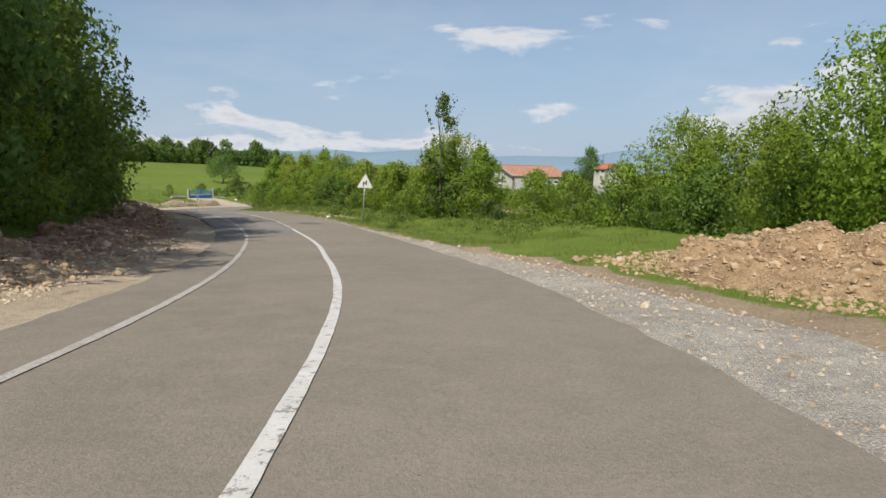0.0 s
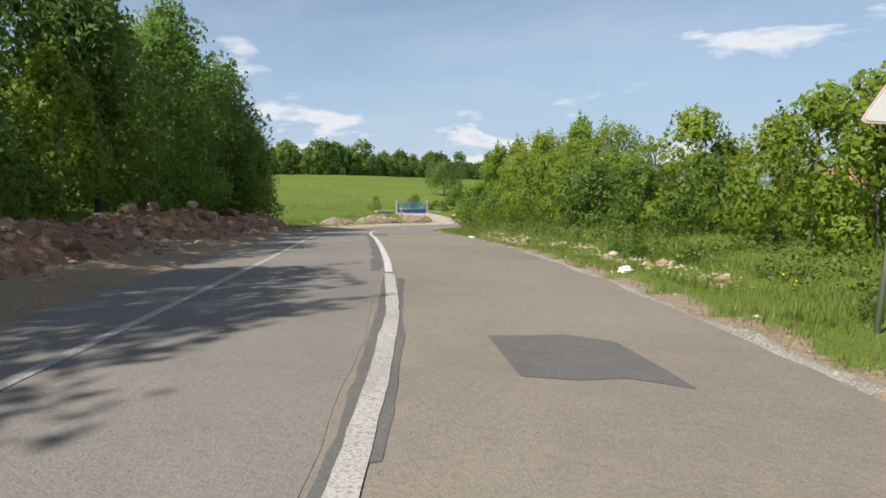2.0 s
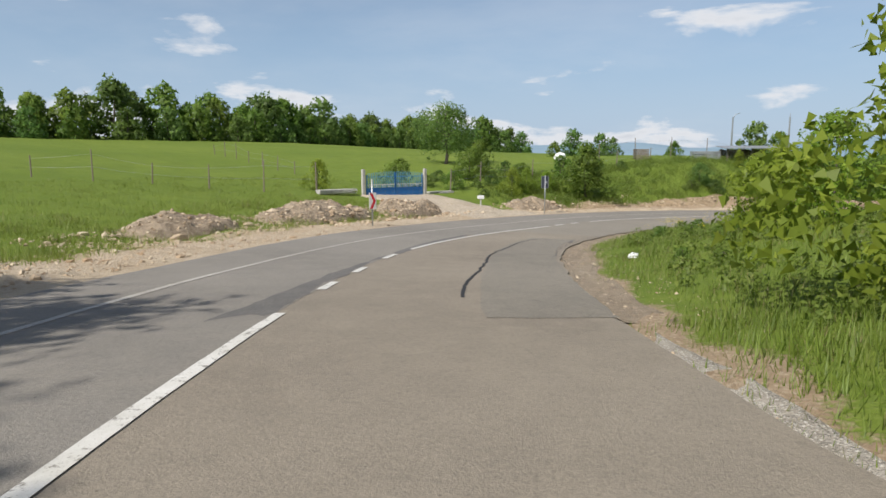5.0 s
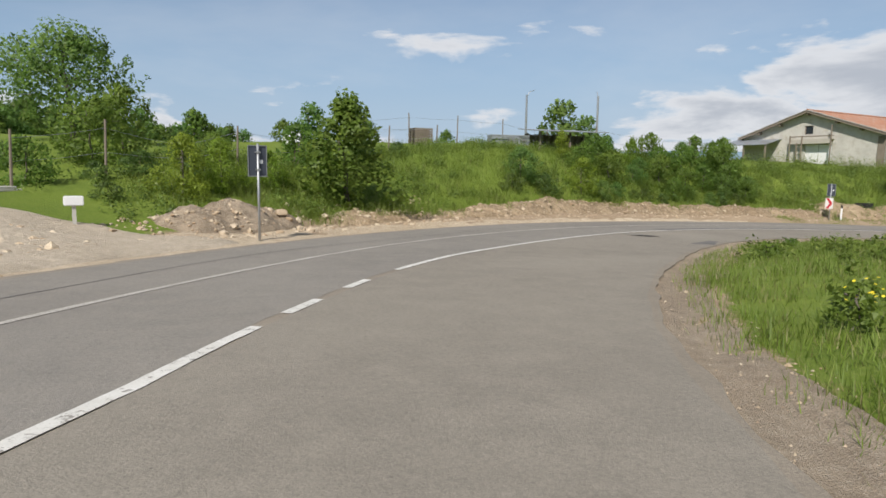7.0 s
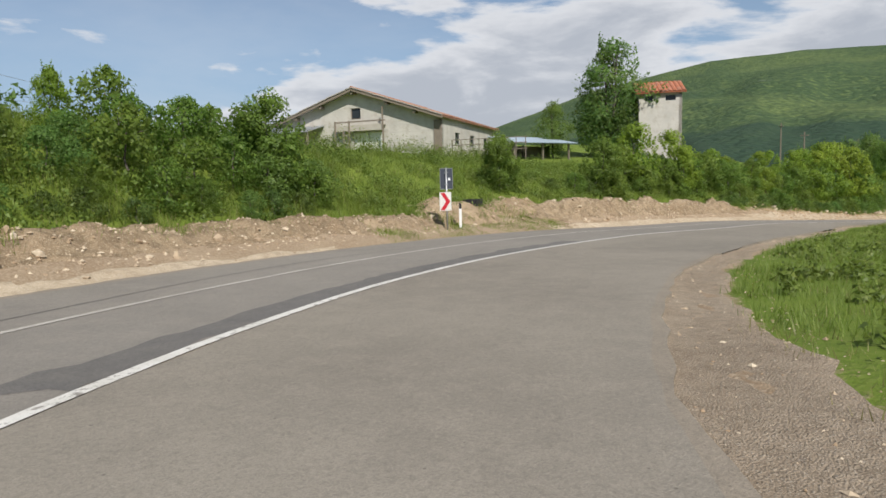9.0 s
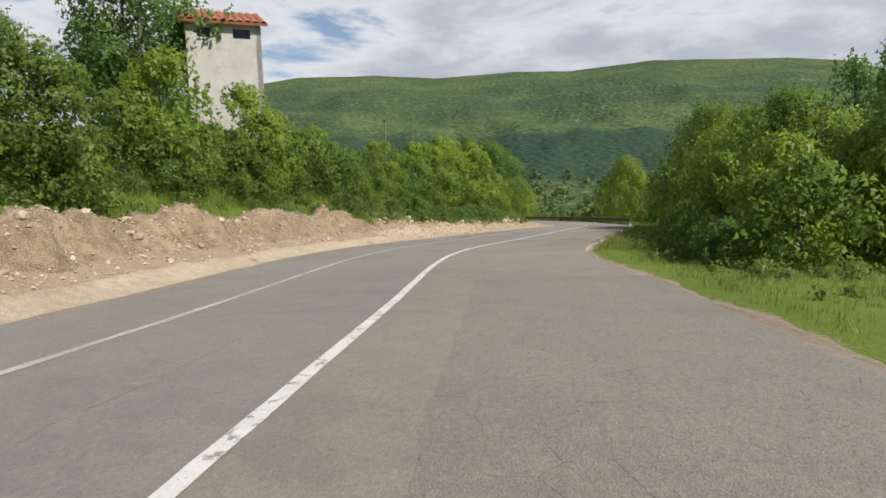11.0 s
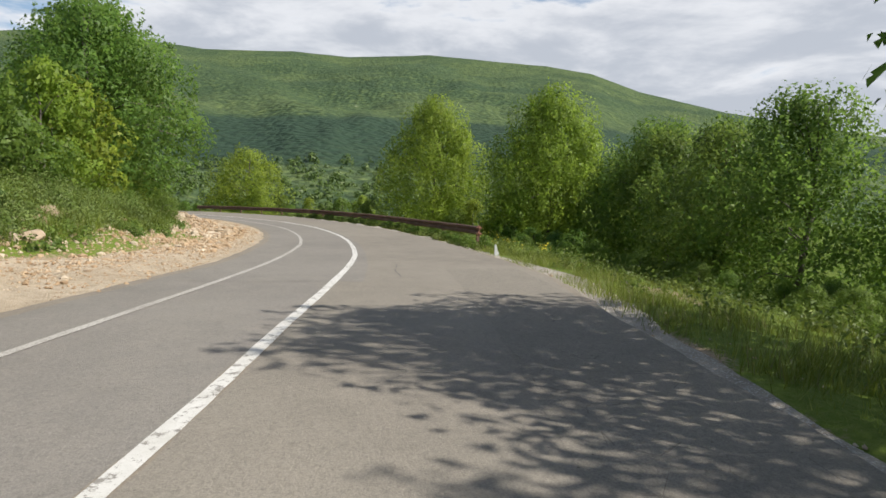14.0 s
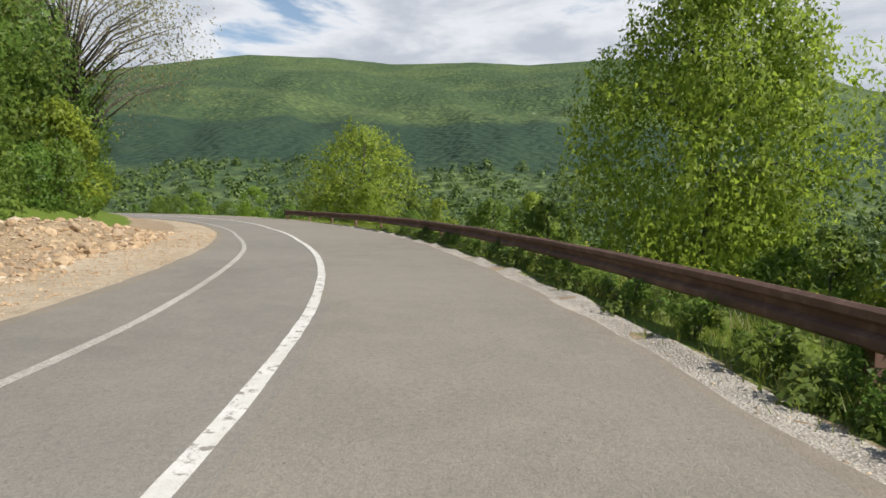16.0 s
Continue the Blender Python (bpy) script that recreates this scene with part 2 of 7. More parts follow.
SAND = rubble_mat("sandy_shoulder", (0.44, 0.34, 0.23), (0.57, 0.47, 0.345), (0.68, 0.6, 0.49), 1.1)
EARTH = rubble_mat("trodden_earth", (0.28, 0.215, 0.15), (0.40, 0.325, 0.24), (0.50, 0.44, 0.36), 0.75)


def stone_mat(name, lo, hi):
    n = Nodes(name, 0.9, 0, 0.25)
    r = n.island()
    c = n.mix(r, lo, hi)
    f = n.noise(9, 6, 0.7)
    c = n.mix(n.span(f, 0.4, 0.7, 0, 0.5), c, tuple(x * 0.6 for x in lo))
    n.colour(c)
    n.bump(f, 0.5, 0.02)
    return n.m


STONE = stone_mat("pale_limestone", (0.34, 0.24, 0.15), (0.62, 0.52, 0.39))
STONE_RED = stone_mat("red_stained_limestone", (0.21, 0.115, 0.075), (0.48, 0.37, 0.30))
STONE_OCHRE = stone_mat("ochre_broken_stone", (0.34, 0.225, 0.125), (0.54, 0.40, 0.255))


def leaf_mat(name, dark, light, tip=(0.30, 0.36, 0.05), glow=0.6):
    n = Nodes(name, 0.5, 0, 0.35)
    r, o = n.island(), n.random()
    c = n.mix(n.span(r, 0, 1, 0.15, 0.85), dark, light)
    c = n.mix(n.span(r, 0.86, 1.0, 0, 0.4), c, tip)
    h = n.add("ShaderNodeHueSaturation", Saturation=1.0)
    n.link(n.span(o, 0, 1, 0.485, 0.515), h.inputs["Hue"])
    n.link(n.span(n.noise(0.9, 4), 0.3, 0.7, 0.78, 1.25), h.inputs["Value"])
    n.link(c, h.inputs["Color"])
    n.colour(h.outputs[0])
    tr = n.add("ShaderNodeBsdfTranslucent")
    n.link(h.outputs[0], tr.inputs[0])
    mx = n.add("ShaderNodeMixShader", Fac=glow)
    n.link(n.b.outputs[0], mx.inputs[1])
    n.link(tr.outputs[0], mx.inputs[2])
    n.link(mx.outputs[0], n.t.nodes["Material Output"].inputs[0])
    return n.m


LEAF = leaf_mat("fresh_oak_leaves", (0.115, 0.19, 0.034), (0.22, 0.325, 0.06))
LEAF_DARK = leaf_mat("dark_hornbeam_leaves", (0.11, 0.201, 0.049), (0.213, 0.329, 0.079), (0.317, 0.439, 0.091), 0.6)
LEAF_YELLOW = leaf_mat("yellow_green_leaves", (0.18, 0.26, 0.034), (0.34, 0.44, 0.058), (0.46, 0.52, 0.08))
LEAF_GREY = leaf_mat("grey_green_leaves", (0.085, 0.14, 0.035), (0.17, 0.25, 0.06), (0.26, 0.32, 0.10))
LEAF_BROWN = leaf_mat("brownish_sparse_leaves", (0.22, 0.20, 0.09), (0.36, 0.32, 0.16), (0.42, 0.38, 0.2))
LEAF_WEED = leaf_mat("weed_leaves", (0.10, 0.155, 0.03), (0.20, 0.27, 0.05), (0.34, 0.36, 0.1), 0.45)
LEAF_SLOPE = leaf_mat("slope_weed_leaves", (0.13, 0.19, 0.05), (0.235, 0.30, 0.08), (0.34, 0.37, 0.13), 0.4)
GRASS = leaf_mat("grass_blades", (0.125, 0.18, 0.026), (0.25, 0.31, 0.05), (0.40, 0.38, 0.15), 0.45)
DRY_GRASS = leaf_mat("dry_grass_blades", (0.16, 0.165, 0.05), (0.30, 0.28, 0.11), (0.42, 0.38, 0.2), 0.35)
FLOWER = plain("yellow_petals", (0.75, 0.6, 0.03), 0.6, scale=20)


def bark_mat():
    n = Nodes("grey_brown_bark", 0.95)
    f = n.noise(14, 6, 0.7, stretch=(1, 1, 0.2))
    n.colour(n.mix(f, (0.055, 0.045, 0.035), (0.19, 0.165, 0.14)))
    n.bump(f, 0.8, 0.02)
    return n.m


BARK = bark_mat()

# ---- the road's line ----
ROAD = [
    (-0.7, -24.43, 0.98), (-0.7, -13.68, 0.55), (-0.7, -2.94, 0.11), (-1.33, 7.77, -0.55),
    (-3.62, 18.26, -1.32), (-6.76, 28.53, -1.94), (-11.05, 38.37, -2.29), (-16.1, 47.85, -2.85),
    (-21.29, 57.26, -3.61), (-25.99, 66.91, -4.37), (-29.47, 77.06, -5.15), (-31.19, 87.64, -5.85),
    (-29.9, 98.27, -6.43), (-25.52, 108.02, -6.82), (-18.38, 115.99, -7.14), (-8.93, 120.96, -7.47),
    (1.57, 123.07, -7.81), (12.26, 124.1, -8.33), (22.96, 124.68, -8.81), (33.59, 123.13, -9.38),
    (44.16, 121.24, -9.94), (54.75, 119.45, -10.51), (65.45, 118.54, -11.19), (76.18, 118.94, -11.81),
    (86.72, 120.98, -12.31), (96.86, 124.49, -12.8), (106.4, 129.41, -13.3), (115.14, 135.64, -13.79),
    (122.9, 143.06, -14.28), (129.52, 151.5, -14.77), (135.29, 160.56, -15.26), (141.0, 169.66, -15.72),
]


def glide(points, per=20):
    """A smooth line through control points, per steps between two."""
    p = np.array(points, float)
    g = np.gradient(p, axis=0)
    t = np.linspace(0, len(p) - 1, (len(p) - 1) * per + 1)
    i = np.minimum(t.astype(int), len(p) - 2)
    u = (t - i)[:, None]
    return (2 * u**3 - 3 * u**2 + 1) * p[i] + (u**3 - 2 * u**2 + u) * g[i] + (3 * u**2 - 2 * u**3) * p[i + 1] + (u**3 - u**2) * g[i + 1]


LINE = glide(ROAD)
RUN = np.r_[0, np.cumsum(np.hypot(*np.diff(LINE[:, :2], axis=0).T))]
AHEAD = np.gradient(LINE[:, :2], axis=0)
AHEAD /= np.linalg.norm(AHEAD, axis=1)[:, None]
LENGTH = RUN[-1]


def on_road(s, d, dz=0.0):
    """The place s metres along the road, d metres to the right of its middle line."""
    p = np.array([np.interp(s, RUN, LINE[:, k]) for k in range(3)])
    a = np.array([np.interp(s, RUN, AHEAD[:, k]) for k in range(2)])
    a /= np.hypot(*a)
    return Vector((p[0] + a[1] * d, p[1] - a[0] * d, p[2] + dz))


def heading(s):
    """The road's direction at s, in degrees from +y to the left."""
    return math.degrees(math.atan2(-np.interp(s, RUN, AHEAD[:, 0]), np.interp(s, RUN, AHEAD[:, 1])))


def along(xy):
    """For an array of places: s, d and the road's height there."""
    xy = np.asarray(xy, float)
    s, d, z = (np.empty(len(xy)) for _ in range(3))
    for k in range(0, len(xy), 4000):
        q = xy[k : k + 4000]
        i = ((q[:, None] - LINE[None, :, :2]) ** 2).sum(-1).argmin(1)
        v = q - LINE[i, :2]
        s[k : k + 4000] = RUN[i] + (v * AHEAD[i]).sum(1)
        d[k : k + 4000] = v[:, 0] * AHEAD[i, 1] - v[:, 1] * AHEAD[i, 0]
        z[k : k + 4000] = LINE[i, 2]
    return s, d, z


# edges of the asphalt, metres to the right of the middle line
EDGE_R = [(0, 3.2), (47, 3.3), (67, 3.25), (83, 3.8), (107, 3.85), (124, 4.4), (140, 4.5), (153, 3.9), (165, 4.1), (177, 4.4), (190, 3.9), (201, 3.5), (224, 3.4), (231, 3.9), (246, 3.4), (260, 3.1), (333, 3.1)]
EDGE_L = [(0, -3.0), (40, -3.1), (55, -3.4), (109, -4.0), (122, -4.6), (144, -5.0), (156, -5.0), (170, -4.8), (180, -4.6), (203, -4.6), (212, -4.25), (219, -3.85), (231, -3.2), (233, -3.0), (252, -2.8), (285, -3.2), (333, -3.2)]
MID = [(0, 0), (40, 0.01), (44, 0.1), (47, 0.09), (52, 0.02), (57, 0.12), (60.5, 0.16), (64.5, 0.05), (68, 0), (112, 0), (120, 0.3), (127, 0.52), (130, 0.36), (134, 0.1), (137, 0.03), (140, 0.12), (144, 0.14), (149, 0.07), (154, -0.08), (158, -0.15), (166, -0.03), (176, 0.05), (200, 0.05), (210, 0.02), (217, -0.17), (226, -0.2), (231, -0.06), (236, 0.12), (243, 0.18), (248, 0.2), (252.4, 0.2), (256, 0.1), (260, -0.08), (266, -0.45), (275, -0.65), (287, -0.25), (300, 0), (333, 0)]
SIDE_L = [(0, -2.0), (40, -2.1), (66, -2.3), (107, -2.4), (118, -2.2), (128, -1.95), (142, -2.4), (165, -2.55), (205, -2.5), (218, -2.5), (232, -1.85), (240, -1.5), (252, -1.45), (262, -1.85), (269, -2.35), (280, -2.6), (333, -2.6)]


def table(rows, s):
    r = np.array(rows)
    return np.interp(s, r[:, 0], r[:, 1])


def wob(x, y=0.0, z=0.0):
    return noise.noise(Vector((x, y, z)))


def mesh_of(name, verts, faces, material, smooth=False):
    me = bpy.data.meshes.new(name)
    me.from_pydata([tuple(v) for v in verts], [], faces)
    me.materials.append(material)
    if smooth:
        me.shade_smooth()
    return me


def grid_faces(rows, cols):
    return [(r * cols + c, r * cols + c + 1, (r + 1) * cols + c + 1, (r + 1) * cols + c) for r in range(rows - 1) for c in range(cols - 1)]


def strip(name, s0, s1, left, right, lift, material, step=0.5, cols=6, rag=0.0, seed=0.0, thick=0.0, hump=0.0, end_rag=0.0):
    """A band that lies along the road between two edges (numbers, tables or functions of s), with ragged sides and some thickness."""
    def at(e, s):
        return e(s) if callable(e) else (e if isinstance(e, (int, float)) else table(e, s))

    n = max(2, int((s1 - s0) / step) + 1)
    verts = []
    wide = cols + (2 if thick else 0)
    for i in range(n):
        s = s0 + (s1 - s0) * i / (n - 1)
        a = at(left, s) + rag * (wob(s * 0.9, seed) + 0.6 * wob(s * 3.1, seed + 7))
        b = at(right, s) + rag * (wob(s * 0.8, seed + 31) + 0.6 * wob(s * 2.9, seed + 57))
        row = []
        for k in range(cols):
            u = k / (cols - 1)
            d = a + (b - a) * u
            es = s
            if end_rag and i in (0, n - 1):
                es += end_rag * wob(d * 2.1, seed + 3)
            up = lift + hump * math.sin(math.pi * u) * (0.6 + 0.8 * wob(s * 0.7, u * 3, seed))
            row.append(on_road(es, d, up))
        if thick:
            row = [row[0] - Vector((0, 0, thick))] + row + [row[-1] - Vector((0, 0, thick))]
        verts += row
    return mesh_of(name, verts, grid_faces(n, wide), material, not thick)


def setting(name, me, label, category=""):
    return tagged(new(name, me), label, category or name, kind="structure")


# ---- the lie of the land: height over the road by distance from it ----
COLS = [0.0, 3.5, 5.0, 7.0, 9.0, 12.0, 16.0, 24.0, 40.0, 80.0, 140.0]
LAND_L = {
    0: (0, 0, 0.05, 0.2, 0.6, 1.2, 2.0, 3.0, 4.5, 7, 9),
    60: (0, 0, 0.02, 0.1, 0.5, 1.2, 2.0, 3.0, 4.5, 7, 9),
    90: (0, 0, 0.02, 0.25, 0.6, 1.1, 1.8, 2.6, 4, 7, 9),
    110: (0, 0, 0.02, 0, 0, 0.2, 0.6, 1.4, 2.8, 5.6, 8.6),
    133: (0, 0, 0.02, 0.15, 0.5, 0.9, 1.3, 2.0, 3.2, 5.6, 8.6),
    143: (0, 0, 0.02, 0.2, 0.9, 2.0, 2.6, 3.2, 4.0, 6, 8),
    155: (0, 0, 0.02, 0.6, 2.2, 3.7, 4.1, 4.3, 4.4, 5, 6),
    170: (0, 0, 0.0, 0.45, 1.4, 3.0, 4.0, 4.4, 4.5, 4, 3),
    185: (0, 0, 0.1, 1.1, 2.3, 3.3, 4.1, 4.6, 4.7, 4, 3),
    205: (0, 0, 0.1, 0.9, 2.1, 3.8, 5.0, 6.2, 7, 7, 7),
    220: (0, 0, 0.0, 0.5, 1.6, 3.2, 5, 7, 9, 11, 12),
    232: (0, 0, 0.05, 0.95, 2.0, 3.2, 5, 7, 9, 11, 12),
    243: (0, 0, 0.05, 0.8, 1.8, 3.0, 4.6, 6.6, 9, 11, 12),
    250: (0, 0, 0.05, 0.3, 1.2, 2.6, 4, 6, 9, 11, 12),
    333: (0, 0, 0.1, 0.6, 1.6, 3.0, 4.5, 6, 9, 11, 12),
}
LAND_R = {
    0: (0, 0, 0.02, 0.1, 0.2, 0.2, 0, -0.5, -1.5, -3, -4),
    60: (0, 0, -0.1, 0.0, 0.3, 0.5, 0.3, -0.5, -1.5, -3, -4),
    95: (0, 0, 0.05, 0.3, 0.6, 0.9, 0.9, 0.4, -0.5, -2, -3),
    112: (0, 0, -0.1, 0.25, 0.8, 1.3, 1.3, 1.0, 0.5, 0, 0),
    140: (0, 0, 0.0, 0.2, 0.5, 0.9, 1.2, 1.5, 1.5, 1, 1),
    165: (0, 0, -0.05, -0.1, -0.1, 0.1, 0.4, 0.8, 1, 0, 0),
    200: (0, 0, -0.1, -0.2, -0.4, -0.8, -1.2, -2.5, -6, -12, -20),
    240: (0, 0, -0.15, -0.4, -0.9, -1.8, -3.5, -7, -12, -20, -30),
    333: (0, 0, -0.15, -0.4, -0.9, -1.8, -3.5, -7, -12, -20, -30),
}


def land(xy):
    """Ground height, bare-earth share, s and d for an array of places."""
    s, d, z = along(xy)
    h = np.empty(len(s))
    for rows, side in ((LAND_L, d < 0), (LAND_R, d >= 0)):
        ks = np.array(list(rows))
        tab = np.array([rows[k] for k in ks], float)
        w = np.abs(d[side])
        prof = np.array([[np.interp(min(x, 140), COLS, row) for x in w] for row in tab]) if side.any() else np.zeros((len(ks), 0))
        ss = np.clip(s[side], ks[0], ks[-1])
        j = np.clip(np.searchsorted(ks, ss) - 1, 0, len(ks) - 2)
        f = (ss - ks[j]) / (ks[j + 1] - ks[j])
        f = f * f * (3 - 2 * f)
        n = np.arange(len(ss))
        h[side] = prof[j, n] * (1 - f) + prof[j + 1, n] * f
    return z + h, s, d


def axis_steps(lo, hi, fine, far_lo, far_hi):
    mid = list(np.arange(lo, hi + 0.01, fine))
    a, step = [lo], fine
    while a[-1] > far_lo:
        step *= 1.28
        a.append(a[-1] - step)
    b, step = [hi], fine
    while b[-1] < far_hi:
        step *= 1.28
        b.append(b[-1] + step)
    return np.array(a[:0:-1] + mid[:-1] + b)


XS = axis_steps(-62, 128, 0.75, -4300, 4300)
YS = axis_steps(-26, 172, 0.75, -4300, 4300)
gx, gy = np.meshgrid(XS, YS)
flat = np.stack([gx.ravel(), gy.ravel()], 1)
gz, gs, gd = land(flat)
core = np.hypot(np.clip(gx.ravel() - 30, -1e9, 1e9), gy.ravel() - 90)
# far away the land settles to a plain in the valley and low swells elsewhere
far_z = np.where(gx.ravel() > 0, -45.0, 6.0 + 0 * core) - np.clip(gy.ravel() - 150, 0, 900) * 0.02
k = np.clip((core - 170) / 400, 0, 1)
k = k * k * (3 - 2 * k)
gz = gz * (1 - k) + far_z * k
edge_r, edge_l = table(EDGE_R, gs), table(EDGE_L, gs)
off = np.where(gd > 0, gd - edge_r, edge_l - gd)
Z = gz.reshape(gx.shape)
# soften seams away from the road, the inside of the bend most of all
inner = (gd.reshape(gx.shape) > 20) & (core.reshape(gx.shape) < 260)
for reach in (16, 12, 8, 6, 4, 3, 2, 1):
    for _ in range(30):
        p = np.pad(Z, reach, mode="edge")
        a, b = Z.shape
        r = reach
        zs = (p[:a, r : r + b] + p[2 * r :, r : r + b] + p[r : r + a, :b] + p[r : r + a, 2 * r :]) / 4
        ease = np.clip((gd.reshape(gx.shape) - 20) / 15, 0, 1)
        Z = np.where(inner, Z + (zs - Z) * 0.6 * ease, Z)
for _ in range(14):
    zs = Z.copy()
    zs[1:-1, 1:-1] = (Z[:-2, 1:-1] + Z[2:, 1:-1] + Z[1:-1, :-2] + Z[1:-1, 2:] + 2 * Z[1:-1, 1:-1]) / 6
    m = (off.reshape(gx.shape) > 9) & (core.reshape(gx.shape) < 1500)
    Z = np.where(m, zs, Z)
gz = Z.ravel()
rough = np.array([0.16 * wob(x * 0.35, y * 0.35) + 0.07 * wob(x * 1.3, y * 1.3, 5) for x, y in flat])
gz = gz + rough * np.clip(off / 2.5, 0, 1)
gz = np.where(off < 0.35, gz - 0.16 * np.clip((0.35 - off) / 0.5, 0, 1) - 0.02, gz)
# bare earth at the foot of the left bank and along the shoulders
bare_to = np.interp(gs, [0, 30, 60, 95, 104, 130, 150, 165, 185, 205, 230, 238, 244, 250, 333], [4.2, 4.4, 5.2, 4.5, 3.0, 2.6, 2.2, 1.6, 2.4, 2.2, 2.4, 2.0, 2.0, 3.2, 3.4])
bare_rt = np.interp(gs, [0, 25, 42, 55, 80, 105, 112, 125, 145, 165, 180, 333], [3.4, 3.4, 2.2, 0.7, 0.3, 0.7, 0.9, 0.6, 1.3, 0.6, 0.4, 0.5])
bare = np.where(gd < 0, 1 - np.clip((off - bare_to + 0.6) / 1.2, 0, 1), 1 - np.clip((off - bare_rt + 0.3) / 0.6, 0, 1))
# a trodden patch beside the guard rail's end
bare = np.maximum(bare, 0.9 * np.exp(-((gs - 231.5) / 2.2) ** 2 - ((gd - 6.2) / 0.5) ** 2))
ground = mesh_of("ground", np.c_[flat, gz], grid_faces(len(YS), len(XS)), GROUND, True)
att = ground.attributes.new("bare", "FLOAT", "POINT")
att.data.foreach_set("value", bare.astype(np.float32))
setting("ground", ground, "green meadow and bare ochre earth beside the road", "ground")
GZ = gz.reshape(gx.shape)


def height(x, y):
    """The ground sheet's height at a place."""
    i = int(np.clip(np.searchsorted(XS, x) - 1, 0, len(XS) - 2))
    j = int(np.clip(np.searchsorted(YS, y) - 1, 0, len(YS) - 2))
    u, v = (x - XS[i]) / (XS[i + 1] - XS[i]), (y - YS[j]) / (YS[j + 1] - YS[j])
    return float((GZ[j, i] * (1 - u) + GZ[j, i + 1] * u) * (1 - v) + (GZ[j + 1, i] * (1 - u) + GZ[j + 1, i + 1] * u) * v)


def beside(s, d, dz=0.0):
    """A place on the ground s along the road and d to its right."""
    p = on_road(s, d)
    return Vector((p.x, p.y, height(p.x, p.y) + dz))


# ---- road surface and markings ----
road_me = strip("road", 0, LENGTH, EDGE_L, EDGE_R, 0.0, ASPHALT, 0.4, 16, rag=0.10, seed=2, thick=0.14)
setting("road", road_me, "dusty two-lane asphalt road with crumbling edges", "road")

# the grey left lane, where the dust does not lie
strips = [
    ("road_surface_1", 50, 121, EDGE_L, -0.07, ASPHALT_GREY, "greyer resurfaced asphalt lane"),
    ("road_surface_3", 124, 335, lambda s: float(table(MID, s)) + 0.07, lambda s: table(EDGE_R, s) - 0.12, ASPHALT_PLAIN, "grey-brown worn asphalt lane"),
    ("road_surface_2", 121, 335, lambda s: table(EDGE_L, s) + 0.25, lambda s: float(table(MID, s)) - 0.07, ASPHALT_GREY, "greyer worn asphalt lane"),
]


# ---- trees ----
def tube(bm, pts, radii, sides=7):
    """A tapered tube through points."""
    rings = []
    for i, p in enumerate(pts):
        a = Vector(pts[min(i + 1, len(pts) - 1)]) - Vector(pts[max(i - 1, 0)])
        q = a.to_track_quat("Z", "Y")
        rings.append([bm.verts.new(Vector(p) + q @ Vector((radii[i] * math.cos(t), radii[i] * math.sin(t), 0))) for t in (2 * math.pi * k / sides for k in range(sides))])
    for a, b in zip(rings, rings[1:]):
        for k in range(sides):
            bm.faces.new((a[k], a[(k + 1) % sides], b[(k + 1) % sides], b[k]))
    bm.faces.new(rings[-1])
    bm.faces.new(rings[0][::-1])


def part(name, bm, material, parent, label="", smooth=False):
    """Links a bmesh as one mesh object under a thing or a part."""
    me = bpy.data.meshes.new(name)
    bm.normal_update()
    bm.to_mesh(me)
    bm.free()
    me.materials.append(material)
    if smooth:
        me.shade_smooth()
    ob = new(name, me)
    ob.parent = parent
    return tagged(ob, label)


def thing(name, at=(0, 0, 0), turn=0.0, label="", category="", group="", scale=1.0):
    ob = new(name)
    ob.empty_display_size = 0.2
    ob.matrix_basis = pose(*at, 0, 0, turn) @ Matrix.Scale(scale, 4)
    return tagged(ob, label, category, group)


def box(bm, lo, hi, m=None):
    """An axis-aligned block between two corners, moved by m."""
    v = [bm.verts.new((m or Matrix()) @ Vector((x, y, z))) for x in (lo[0], hi[0]) for y in (lo[1], hi[1]) for z in (lo[2], hi[2])]
    for f in ((0, 1, 3, 2), (4, 6, 7, 5), (0, 4, 5, 1), (2, 3, 7, 6), (0, 2, 6, 4), (1, 5, 7, 3)):
        bm.faces.new([v[i] for i in f])


def blade_mesh(name, q, v, n, size, mat):
    """Pointed leaf blades at q, lying across n; their shading follows the clump's rounding v."""
    count = len(q)
    rng = np.random.default_rng(count)
    n = n / np.linalg.norm(n, axis=1)[:, None]
    a = np.cross(n, rng.normal(size=(count, 3)))
    a /= np.linalg.norm(a, axis=1)[:, None] + 1e-9
    b = np.cross(n, a)
    k = (size * rng.uniform(0.6, 1.3, count))[:, None]
    verts = np.stack([q - a * k * 0.62, q + a * k * 0.5 - b * k * 0.4, q + a * k * 0.5 + b * k * 0.4], 1).reshape(-1, 3)
    soft = 0.5 * n + v
    soft /= np.linalg.norm(soft, axis=1)[:, None] + 1e-9
    me = bpy.data.meshes.new(name)
    me.from_pydata(verts.tolist(), [], np.arange(3 * count).reshape(-1, 3).tolist())
    me.materials.append(mat)
    me.shade_smooth()
    me.normals_split_custom_set_from_vertices(np.repeat(soft, 3, 0).tolist())
    return me


